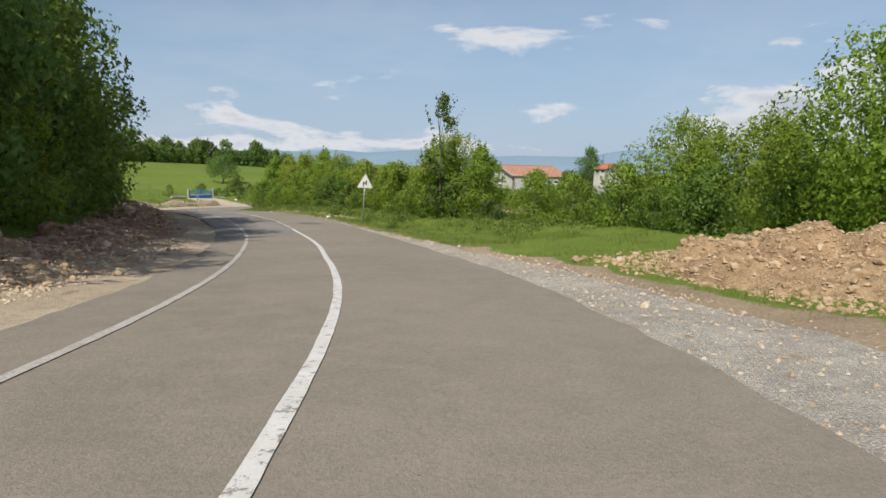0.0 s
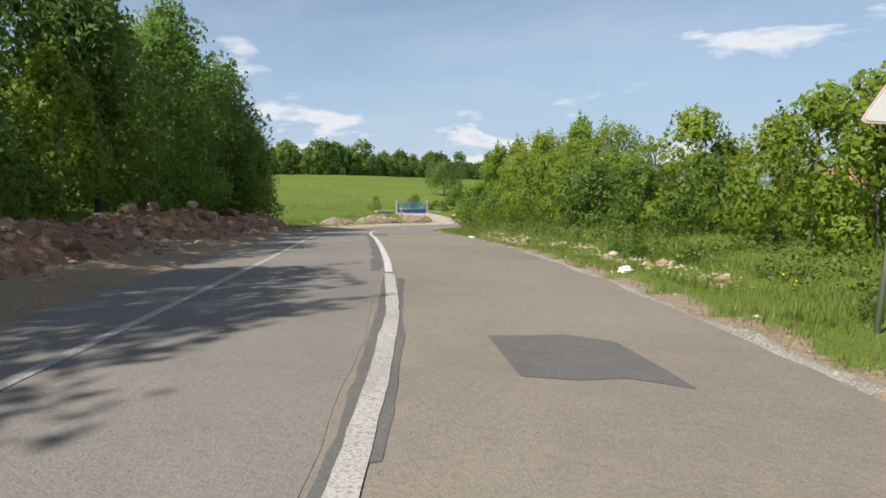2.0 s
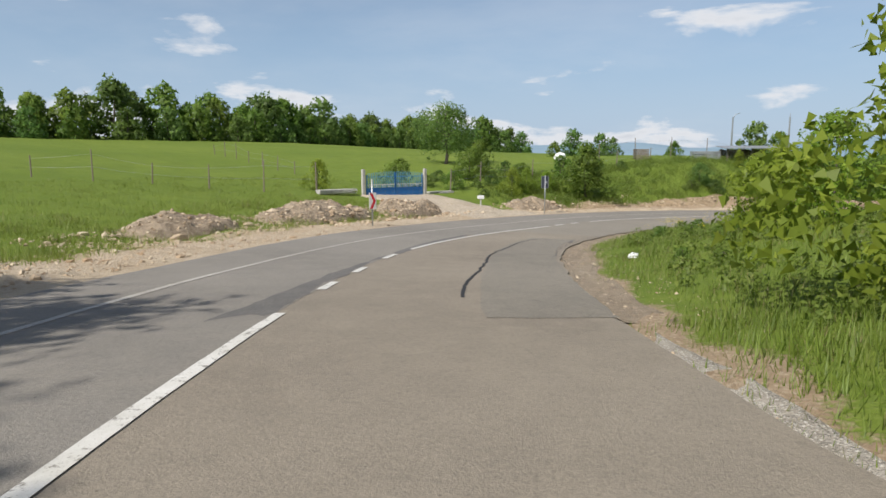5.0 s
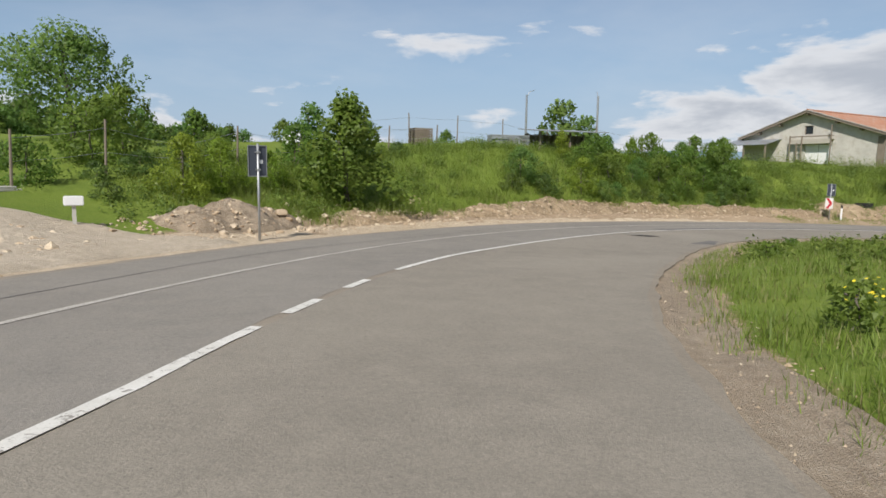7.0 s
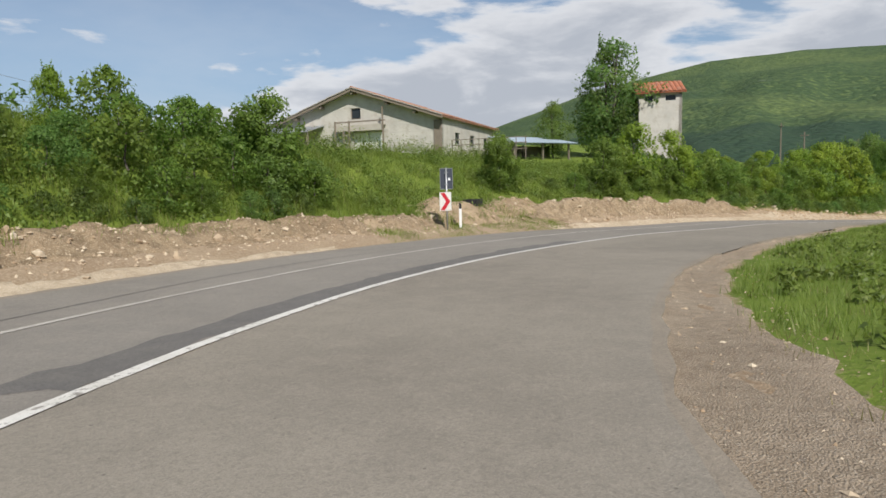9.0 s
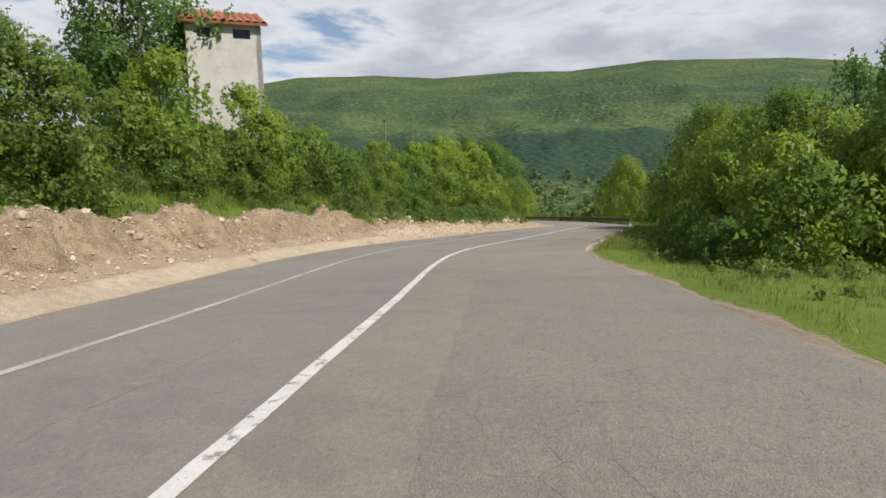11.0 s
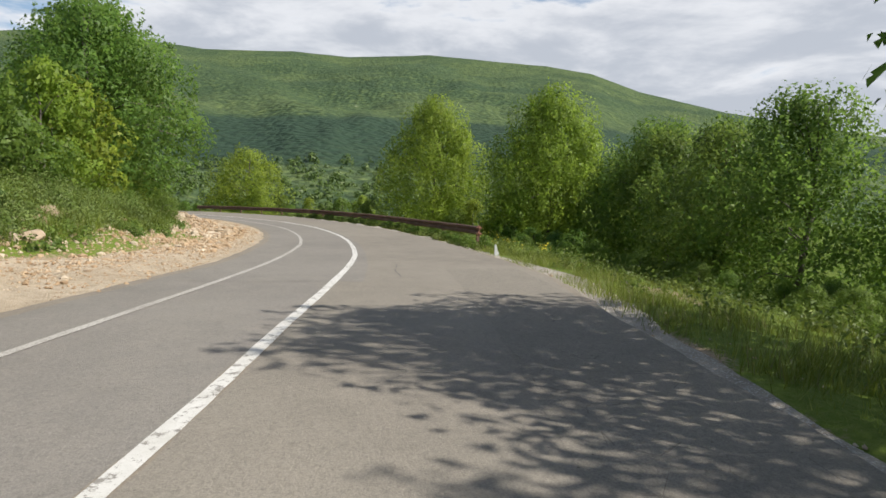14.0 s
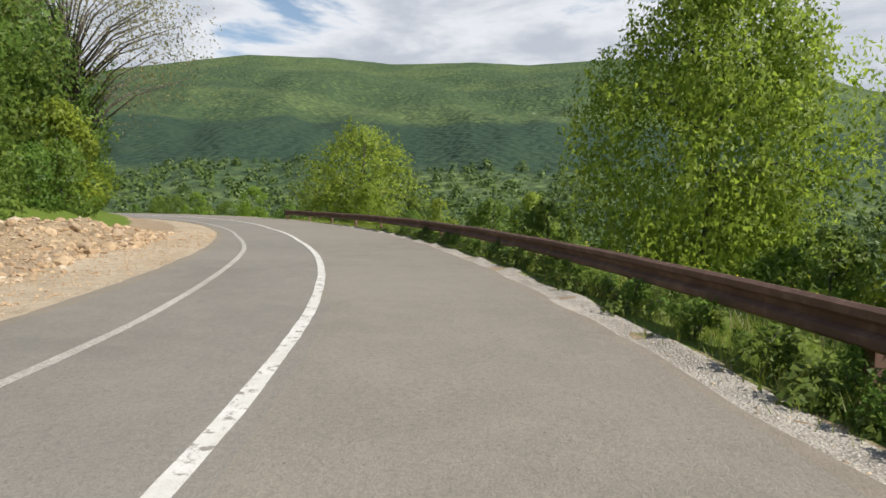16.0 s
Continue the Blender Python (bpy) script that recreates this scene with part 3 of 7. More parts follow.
def crown_mesh(rng, lumps, count, size, mat, up=0.25):
    """Leaf sprays scattered through lumps (centre, radii)."""
    c, r = np.array([x for x, _ in lumps]), np.array([x for _, x in lumps])
    w = np.prod(r, axis=1) ** 0.67
    mid = (c * w[:, None]).sum(0) / w.sum()
    pick = rng.choice(len(lumps), count, p=w / w.sum())
    v = rng.normal(size=(count, 3))
    v /= np.linalg.norm(v, axis=1)[:, None]
    deep = np.where(rng.random((count, 1)) < 0.07, rng.uniform(0.1, 0.6, (count, 1)), rng.uniform(0.55, 1.08, (count, 1)) ** 0.6)
    q = c[pick] + v * r[pick] * deep
    out = q - mid
    out /= np.linalg.norm(out, axis=1)[:, None] + 1e-6
    n = v * 0.7 + rng.normal(size=(count, 3)) * 0.5 + (0, 0, up)
    return blade_mesh("crown", q, 0.7 * v + 0.5 * out + (0, 0, 0.15), n, size, mat)


def make_tree(name, seed, high, wide, count, leaf, size, label, category="tree", crown_from=0.25, lumps_n=16, trunk=0.14, shoots=0, peak=0.0, cone=False, limbs=6):
    """A tree: trunk with limbs, and a crown of leaf sprays in uneven lumps."""
    rng = np.random.default_rng(seed)
    ob = thing(name, (0, 0, 0), 0, label, category)
    bm = bmesh.new()
    pts, rad = [], []
    lean = rng.normal(size=2) * 0.05 * high
    for i in range(6):
        u = i / 5
        pts.append((lean[0] * u * u + 0.05 * rng.normal(), lean[1] * u * u + 0.05 * rng.normal(), high * 0.86 * u - 0.25 * (i == 0)))
        rad.append(trunk * (1 - 0.85 * u) + 0.012)
    tube(bm, pts, rad)
    lumps = []

    def reach_at(u):
        if cone:
            return wide * (1 - u) ** 0.8 * min(1, 0.55 + 2.5 * u)
        return wide * (math.sin(math.pi * min(0.98, 0.2 + 0.8 * u)) ** 0.6) * (1 - peak * u)

    for i in range(lumps_n):
        u = rng.uniform(0, 1) ** 0.8
        z = high * (crown_from + (0.96 - crown_from) * u)
        reach = reach_at(u)
        t = rng.uniform(0, 2 * math.pi)
        r = reach * rng.uniform(0.25, 0.85)
        k = wide * rng.uniform(0.2, 0.42) * (1 - (0.6 if cone else 0.3) * u)
        lumps.append(((r * math.cos(t), r * math.sin(t), z), (k, k, k * rng.uniform(0.7, 1.05))))
        if i % limbs == 0:
            base = Vector(pts[1]).lerp(Vector(pts[4]), u)
            tip = Vector(lumps[-1][0])
            mid = base.lerp(tip, 0.5) + Vector((0, 0, 0.05 * high))
            tube(bm, [base, mid, tip], [trunk * 0.4 * (1 - 0.5 * u), trunk * 0.22, 0.012], 5)
    lumps.append(((0, 0, high * 0.9), (wide * 0.22, wide * 0.22, high * 0.09)))
    for i in range(shoots):
        u = rng.uniform(0.15, 1.0) ** 0.6
        t, r = rng.uniform(0, 2 * math.pi), reach_at(u) * rng.uniform(0.55, 0.95)
        way = np.array([math.cos(t) * 0.5 * (1.3 - u), math.sin(t) * 0.5 * (1.3 - u), 1.0]) + rng.normal(0, 0.18, 3)
        way /= np.linalg.norm(way)
        root = np.array([r * math.cos(t), r * math.sin(t), high * (crown_from + (0.93 - crown_from) * u)])
        span = high * rng.uniform(0.07, 0.16)
        for f, k in ((0.1, 0.075), (0.45, 0.06), (0.8, 0.042), (1.05, 0.028)):
            lumps.append((tuple(root + way * span * f), (k * wide, k * wide, 0.16 * span + k * wide * 0.6)))
    part("trunk", bm, BARK, ob, smooth=True)
    crown = new("crown", crown_mesh(rng, lumps, count, size, leaf))
    crown.parent = ob
    return ob


OAK = make_tree("tree", 1, 9.0, 3.7, 7600, LEAF, 0.2, "tall green broadleaf tree in the roadside wood", lumps_n=60, crown_from=0.08, trunk=0.18, shoots=22)
HORN = make_tree("tree", 2, 9.5, 3.5, 7600, LEAF_DARK, 0.2, "tall dark green tree in the roadside wood", lumps_n=60, crown_from=0.05, trunk=0.18, shoots=22)
YOUNG = make_tree("tree", 3, 6.0, 2.3, 7000, LEAF_YELLOW, 0.145, "young yellow-green tree with upright shoots", lumps_n=46, crown_from=0.05, trunk=0.08, shoots=34, peak=0.4)
SLIM = make_tree("tree", 4, 4.3, 2.2, 5600, LEAF, 0.14, "slim green fruit tree on the bank", lumps_n=40, crown_from=0.03, trunk=0.07, shoots=40, cone=True)
FRUIT = make_tree("tree", 17, 3.9, 1.75, 8000, LEAF, 0.105, "leafy young fruit tree on the grassy bank", lumps_n=36, crown_from=0.06, trunk=0.07, shoots=26)
BUSH = make_tree("bush", 5, 3.0, 1.9, 2600, LEAF, 0.155, "dense green roadside bush", "bush", lumps_n=34, crown_from=0.02, trunk=0.05, shoots=24)
BUSH_Y = make_tree("bush", 6, 3.2, 1.8, 3400, LEAF_YELLOW, 0.135, "bright yellow-green roadside bush", "bush", lumps_n=34, crown_from=0.02, trunk=0.05, shoots=30)
BUSH_D = make_tree("bush", 16, 2.6, 2.0, 3600, LEAF_DARK, 0.13, "dense dark green bush on the bank", "bush", lumps_n=36, crown_from=0.0, trunk=0.05, shoots=26)
SCRUB = make_tree("shrub", 7, 1.7, 1.4, 1800, LEAF_GREY, 0.12, "grey-green scrub on the bank", "shrub", lumps_n=22, crown_from=0.02, trunk=0.03, shoots=18)
SPARSE = make_tree("tree", 8, 7.2, 1.3, 2600, LEAF_GREY, 0.14, "thin grey-green tree with an open crown", lumps_n=26, crown_from=0.12, trunk=0.06, shoots=18, peak=0.3)
BROAD = make_tree("tree", 15, 5.6, 3.3, 11000, LEAF_YELLOW, 0.125, "broad bright yellow-green tree", lumps_n=56, crown_from=0.03, trunk=0.1, shoots=46)
BIG = make_tree("tree", 18, 9.4, 5.6, 44000, LEAF_YELLOW, 0.15, "broad bright yellow-green tree", lumps_n=120, crown_from=0.02, trunk=0.16, shoots=90)
TWIG = make_tree("tree", 19, 11.0, 6.0, 11000, LEAF_BROWN, 0.1, "spreading tree with bare grey twigs and sparse brownish leaves", lumps_n=80, crown_from=0.42, trunk=0.16, shoots=90, limbs=1)
ROADSIDE = make_tree("tree", 20, 7.6, 4.2, 21000, LEAF, 0.125, "dense leafy tree overhanging the verge", lumps_n=80, crown_from=0.02, trunk=0.13, shoots=60)
CROWN = make_tree("tree", 9, 5.4, 3.9, 7500, LEAF_DARK, 0.17, "spreading field tree with a short trunk", lumps_n=46, crown_from=0.18, trunk=0.17, shoots=80)
FAR = make_tree("tree", 10, 7.0, 4.2, 1300, LEAF, 0.55, "rounded tree in the far hedge", lumps_n=34, crown_from=0.02, trunk=0.15, shoots=14)
FAR_DARK = make_tree("tree", 12, 6.5, 4.0, 1300, LEAF_DARK, 0.55, "dark rounded tree in the far hedge", lumps_n=34, crown_from=0.02, trunk=0.15, shoots=14)
FAR_GREY = make_tree("tree", 13, 8.0, 3.6, 1300, LEAF_GREY, 0.5, "grey-green tree in the far hedge", lumps_n=30, crown_from=0.08, trunk=0.15, shoots=18)
FINE = make_tree("bush", 24, 3.1, 2.1, 12000, LEAF, 0.075, "dense fine-leaved green bush", "bush", lumps_n=44, crown_from=0.02, trunk=0.05, shoots=34)
WEED = make_tree("weed", 23, 0.62, 0.42, 420, LEAF, 0.062, "low leafy weed at the guard rail", "weed", lumps_n=14, crown_from=0.02, trunk=0.012, shoots=16)
used = set()


def plant(src, s, d, scale=1.0, turn=None, sink=0.12, tall=1.0, label="", group=""):
    """Sets a tree beside the road."""
    p = beside(s, d)
    return plant_at(src, p.x, p.y, scale, turn, sink, tall, label, group)


def plant_at(src, x, y, scale=1.0, turn=None, sink=0.12, tall=1.0, label="", group=""):
    turn = random.uniform(0, 360) if turn is None else turn
    m = Matrix.Translation((x, y, height(x, y) - sink * scale)) @ Matrix.Rotation(radians(turn), 4, "Z") @ Matrix.Diagonal((scale, scale, scale * tall, 1))
    if src in used:
        ob = copy_thing(src, m)
    else:
        used.add(src)
        ob, src.matrix_basis = src, m
    return tagged(ob, label, group=group)


def row(kinds, s0, s1, step, d0, d1, lo, hi, tall=(0.9, 1.15), group="", grow=((0, 1), (1, 1))):
    """Plants a ragged row between two distances along the road."""
    s = s0
    while s < s1:
        u = (s - s0) / max(1e-6, s1 - s0)
        d = (d0[0] + (d0[1] - d0[0]) * u) if isinstance(d0, tuple) else d0
        plant(random.choice(kinds), s, d + random.uniform(-d1, d1), random.uniform(lo, hi) * float(np.interp(s, *grow)), tall=random.uniform(*tall), group=group)
        s += step * random.uniform(0.75, 1.25)


random.seed(11)
# the wood on the left at the start
WOOD_TREES, HEDGE_R, BANK, VALLEY = "trees of the roadside wood", "bushes of the right hedge", "bushes on the bank", "trees on the valley side"
row([OAK, HORN, OAK], 31, 99, 4.3, -11.0, 0.7, 0.82, 1.1, group=WOOD_TREES)
row([FAR, FAR_DARK], 26, 97, 5.0, -16.0, 1.2, 0.65, 0.9, group=WOOD_TREES)
row([BUSH, YOUNG, BUSH, OAK], 31, 99, 3.0, -9.4, 0.4, 0.55, 1.1, group="bushes under the wood")
plant(OAK, 99.5, -11.5, 0.95, 40, group=WOOD_TREES)
plant(OAK, 101.0, -9.9, 0.8, 130, group=WOOD_TREES)
plant(YOUNG, 102.6, -10.8, 1.2, 70, group=WOOD_TREES)
# the hedge on the right
row([YOUNG, BUSH_Y, BUSH_Y], 58, 99, 2.4, (11.8, 10.3), 0.8, 0.75, 1.0, group="trees of the right hedge")
row([BUSH_Y, BUSH, BUSH_Y], 57, 100, 1.8, (9.8, 8.4), 0.5, 0.8, 1.1, group=HEDGE_R)
row([BUSH, SCRUB, BUSH_Y], 43, 58, 1.5, (13.5, 10.2), 0.8, 0.65, 0.9, group=HEDGE_R)
row([SCRUB, BUSH], 60, 99, 3.6, (8.6, 7.6), 0.4, 0.35, 0.6, group=HEDGE_R)
plant(SPARSE, 57.9, 8.9, 1.0, 20)
plant(SPARSE, 63.5, 10.5, 0.6, 120)
plant(YOUNG, 56.0, 10.3, 0.85, 50, group="trees of the right hedge")
plant(YOUNG, 97.0, 9.6, 1.2, 80, group="trees of the right hedge")
plant(BROAD, 92.5, 11.0, 0.95, 30, group="trees of the right hedge")
plant(BROAD, 62.0, 11.5, 0.95, 200, group="trees of the right hedge")
plant(BROAD, 84.0, 11.8, 0.9, 100, group="trees of the right hedge")
plant(YOUNG, 86.0, 10.8, 1.12, 80, group="trees of the right hedge")
plant(YOUNG, 102.6, 8.7, 1.28, 10, group="trees of the right hedge")
plant(BUSH_Y, 103.5, 7.0, 1.1, 10, group=HEDGE_R)
plant(BUSH_Y, 101.0, 6.9, 1.0, 70, group=HEDGE_R)
row([BROAD, YOUNG, BUSH, BUSH_Y], 29, 45, 1.7, (14.5, 13.0), 0.8, 0.75, 1.0, group="trees of the right hedge")
# the left bank round the bend
plant(SLIM, 143.6, -8.4, 1.28, 30, tall=0.77)
row([BUSH, SCRUB, BUSH], 136.5, 142, 1.3, -12.5, 0.9, 0.55, 0.8, group=BANK)
row([BUSH, SCRUB, BUSH], 134, 143, 1.5, -15.5, 1.0, 0.75, 1.05, group=BANK)
row([BUSH, SCRUB, SCRUB], 141, 150, 1.7, -13.6, 1.6, 0.6, 0.85, group=BANK)
row([BUSH, BUSH_Y, SCRUB], 137, 142.5, 1.6, -10.2, 0.4, 0.4, 0.62, group=BANK)
plant(SCRUB, 153.3, -7.9, 1.0, 30, label="brown-green bush on the grassy bank")
plant(BUSH_D, 152.6, -8.8, 0.6, 90, group=BANK)
plant(SCRUB, 151.7, -8.2, 0.8, 130, group=BANK)
plant(BUSH_Y, 155.4, -7.8, 0.6, 70, group=BANK)
row([BUSH, BUSH_D, BUSH], 157, 166, 1.5, -10.2, 0.8, 0.65, 0.9, group=BANK)
row([BUSH, SCRUB, BUSH_D, SCRUB], 156.5, 166, 0.95, -7.9, 0.5, 0.42, 0.66, group=BANK)
row([BUSH_D, BUSH], 158, 166, 1.3, -8.9, 0.3, 0.6, 0.85, group=BANK)
row([SCRUB, BUSH], 182, 198, 1.6, -8.4, 0.5, 0.4, 0.65, group=BANK)
row([BUSH_D, BUSH], 160, 166.5, 2.2, -12.5, 1.0, 0.7, 0.9, group=BANK)
plant(FRUIT, 165.2, -9.4, 0.85, 10, sink=0.5, label="tall leafy bush on the bank")
plant(BUSH_D, 164.6, -8.6, 0.85, 50, group=BANK)
plant(BUSH_D, 166.4, -8.8, 0.8, 150, group=BANK)
plant_at(FRUIT, 6.6, 132.6, 0.9, 60, sink=0.3)
plant_at(BUSH, 6.9, 132.9, 0.75, 60)
plant_at(FRUIT, 16.0, 132.4, 1.1, 200, sink=0.3)
plant_at(BUSH, 16.3, 132.0, 0.8, 20)
plant_at(HORN, 31.8, 140.6, 1.0, 0, tall=0.93, label="tall slender green tree beside the narrow house")
plant_at(HORN, 32.0, 141.4, 0.86, 100, tall=0.98)
plant_at(OAK, 27.0, 143.5, 0.5, 90)
plant_at(BUSH, 30.2, 135.6, 0.6, 0)
row([BUSH, SCRUB], 189, 199, 1.7, -9.0, 0.6, 0.6, 0.85, group=BANK)
row([BUSH, BUSH, BUSH_Y], 194, 234, 1.8, (-9.2, -9.8), 0.6, 0.95, 1.3, group=BANK, grow=((203, 209, 216, 226), (0.85, 0.55, 0.8, 1.2)))
row([BUSH_Y, BUSH, BUSH_Y], 204, 236, 2.2, (-12.4, -12.8), 0.9, 0.9, 1.2, group="trees on the bank", grow=((206, 212, 220, 230), (0.5, 0.6, 0.95, 1.3)))
row([SCRUB, BUSH, SCRUB], 201, 234, 1.1, -7.75, 0.35, 0.4, 0.7, group=BANK)
row([SCRUB, BUSH_D], 198, 208, 1.0, -7.1, 0.3, 0.35, 0.55, group=BANK)
row([SCRUB, BUSH, SCRUB, BUSH_D], 206, 231, 0.95, -7.0, 0.3, 0.42, 0.68, group=BANK)
row([FINE], 244.5, 248.8, 0.9, -6.5, 0.3, 0.36, 0.5, group=BANK)
row([BUSH, BUSH_Y, BUSH_D], 232, 246, 1.6, -9.0, 0.6, 0.8, 1.1, group=BANK)
row([FINE], 243.5, 248, 1.1, -7.7, 0.4, 0.5, 0.7, group=BANK)
plant(ROADSIDE, 246.8, -8.9, 0.98, 30, group="trees on the bank")
plant(ROADSIDE, 250.6, -9.3, 1.12, 200, group="trees on the bank")
row([OAK, HORN, OAK], 254, 300, 3.2, -10.6, 0.8, 0.75, 0.98, group="trees on the bank")
row([BUSH, BUSH_Y, BUSH], 245, 300, 2.9, -8.6, 0.5, 0.8, 1.2, group=BANK)
plant(TWIG, 278, -8.2, 1.0, 40)
# right side before and behind the guard rail
row([OAK, HORN, YOUNG], 192, 236, 5.0, 15.0, 0.9, 0.8, 1.0, group=VALLEY)
row([FINE], 227, 247, 1.5, (8.0, 8.4), 0.4, 0.55, 0.85, group="bushes on the valley side")
row([BUSH_D, BUSH, SCRUB], 190, 226, 1.6, 6.9, 0.4, 0.45, 0.75, group="bushes on the valley side")
row([BUSH, BUSH_D, BUSH_Y], 190, 222, 1.9, 8.6, 0.5, 0.8, 1.1, group="bushes on the valley side")
row([BROAD, BUSH_Y, BUSH_Y], 192, 222, 2.4, 11.4, 0.5, 0.95, 1.25, group=VALLEY)
row([FINE], 222, 237, 1.5, 9.4, 0.4, 0.6, 0.85, group="bushes on the valley side")
row([FINE], 222, 238, 2.2, 12.0, 0.5, 1.0, 1.25, group=VALLEY)
plant(ROADSIDE, 202.5, 10.6, 0.86, 0, group=VALLEY)
plant(BROAD, 206.4, 9.4, 1.02, 100, tall=1.1, group=VALLEY)
plant(ROADSIDE, 209.6, 10.2, 0.86, 60, tall=1.05, group=VALLEY)
plant(BROAD, 213.2, 9.0, 1.08, 20, tall=1.12, group=VALLEY)
plant(BROAD, 217.0, 8.6, 0.9, 200, tall=1.1, group=VALLEY)
plant(ROADSIDE, 223.6, 9.0, 1.1, 0, tall=1.13, group=VALLEY)
plant(ROADSIDE, 219.0, 9.2, 1.0, 140, tall=1.1, group=VALLEY)
plant(ROADSIDE, 233.6, 10.9, 0.76, 75, group=VALLEY)
plant(ROADSIDE, 236.8, 11.2, 0.72, 15, group=VALLEY)
row([ROADSIDE, ROADSIDE, ROADSIDE], 245, 258, 3.6, 15.0, 0.7, 0.85, 1.05, group=VALLEY)
row([BUSH, SCRUB, BUSH], 236, 258, 1.8, 9.6, 0.7, 0.55, 0.8, group="bushes on the valley side")
plant(BIG, 250.2, 12.2, 0.7, 30, tall=1.36, label="bright yellow-green tree with upright shoots above the rail", group=VALLEY)
for s_, d_, k_ in ((246.2, 10.2, 0.9), (249.3, 9.6, 0.95), (251.6, 10.4, 1.0), (254.5, 10.0, 0.8)):
    plant(BUSH_Y if s_ > 249 else BUSH_D, s_, d_, k_, s_ * 37 % 360, group="bushes on the valley side")
plant(BIG, 261.5, 10.9, 1.06, 30, label="broad bright yellow-green tree on the valley side", group=VALLEY)
for s_, d_, k_ in ((258.8, 10.2, 1.5), (263.8, 10.4, 1.5), (260.2, 9.4, 1.2), (262.5, 9.3, 1.1)):
    plant(FINE, s_, d_ + 1.6, k_ * 0.9, s_ * 37 % 360, group="bushes on the valley side")
plant(FINE, 262.0, 4.1, 0.34, 10, label="green shrub growing through the guard rail")
for s_, d_, k_ in ((258.4, 4.1, 0.2), (259.6, 4.2, 0.28), (264.0, 3.9, 0.22), (256.5, 4.6, 0.3), (253.0, 4.9, 0.24), (249.8, 4.6, 0.22), (266.5, 3.9, 0.25)):
    plant(BUSH if s_ < 258 else SCRUB, s_, d_, k_ * (1.0 if s_ < 258 else 1.8), s_ * 51 % 360, label="low leafy weed at the guard rail", group="weeds along the guard rail")
for i in range(84):
    plant(WEED, 239 + 32 * i / 84 + random.uniform(-0.3, 0.3), random.uniform(3.9, 4.38), random.uniform(0.4, 0.88), sink=0.02, label="low leafy weed at the guard rail", group="weeds along the guard rail")
plant(BROAD, 288.5, 9.0, 1.5, 0, sink=0.4, group=VALLEY)
row([BUSH, BUSH_Y], 266, 330, 3.4, 8.0, 1.2, 0.6, 0.95, group="bushes on the valley side")
row([FAR, FAR_GREY, YOUNG], 270, 330, 4.0, 16.0, 3.0, 0.6, 0.9, group=VALLEY)
for i in range(26):
    s_ = random.uniform(104, 150) if i < 14 else random.uniform(50, 100)
    plant(WEED, s_, random.uniform(6.2, 9.5) if i < 14 else random.uniform(5.0, 7.4), random.uniform(0.7, 1.3), label="low leafy weed in the verge grass", group="weeds in the verge")
for s_, d_, k_ in ((113.5, 8.6, 0.55), (115.2, 9.4, 0.6), (112.2, 9.8, 0.7)):
    plant(BUSH_Y, s_, d_, k_, s_ * 37 % 360, label="tall yellow-green weeds inside the bend", group="weeds in the verge")
# the field: a lone tree and the hedge along its far edge
plant_at(CROWN, -43.6, 125.0, 1.0, 20, label="spreading grey-green tree alone in the meadow")
edge = glide([(-128, 92, 0), (-112, 128, 0), (-99, 168, 0), (-98, 205, 0), (-88, 232, 0), (-66, 245, 0)], 13)
for i, (x, y, _) in enumerate(edge):
    plant_at(random.choice([FAR, FAR_GREY, FAR_DARK, FAR]), x + random.uniform(-2, 2), y + random.uniform(-2, 2), random.uniform(0.9, 1.9), sink=0.6, group="trees along the meadow's far edge")
    if i % 2:
        plant_at(random.choice([FAR, FAR_DARK]), x + 4 + random.uniform(-1, 1), y - 2, random.uniform(0.75, 1.2), sink=0.6, group="trees along the meadow's far edge")
for x, y, k in ((-34, 141, 0.75), (-31, 143, 0.65), (-30, 146, 0.55), (-23, 150, 0.5), (-15.5, 138.5, 0.95), (-13.2, 140, 0.7), (-8, 150, 0.45), (-3, 143, 0.5), (-0.5, 145, 0.42), (2, 148, 0.55), (-35.5, 138, 0.45)):
    plant_at(random.choice([FAR, FAR_DARK]), x, y, k * 0.8, sink=1.2, group="trees behind the bank")

# trees behind the heap, at the wood's end and in the shade of the valley side
for src, x, y, k, a in ((BROAD, 10.4, 27.2, 0.95, 15), (BROAD, 13.0, 25.4, 0.98, 120), (YOUNG, 11.6, 28.5, 0.85, 60), (BUSH, 10.6, 24.2, 0.75, 210), (YOUNG, 15.0, 24.0, 0.9, 300)):
    plant_at(src, x, y, k, a, group="trees of the right hedge")
for src, s_, d_, k_, a_ in ((OAK, 97.0, -10.2, 1.12, 75), (HORN, 92.0, -11.0, 1.1, 190), (YOUNG, 99.5, -9.2, 1.2, 25)):
    plant(src, s_, d_, k_, a_, group=WOOD_TREES)
for src, s_, d_, k_, a_ in ((ROADSIDE, 239.5, 13.2, 0.9, 35), (ROADSIDE, 243.4, 13.8, 0.95, 130)):
    plant(src, s_, d_, k_, a_, group=VALLEY)
for i in range(10):
    plant((BUSH, BUSH_Y, BUSH_D, BUSH)[i % 4], 192.5 + 1.25 * i, -10.4 + 0.7 * math.sin(i * 2.1), 1.05 + 0.25 * math.sin(i * 1.3), i * 53, group=BANK)
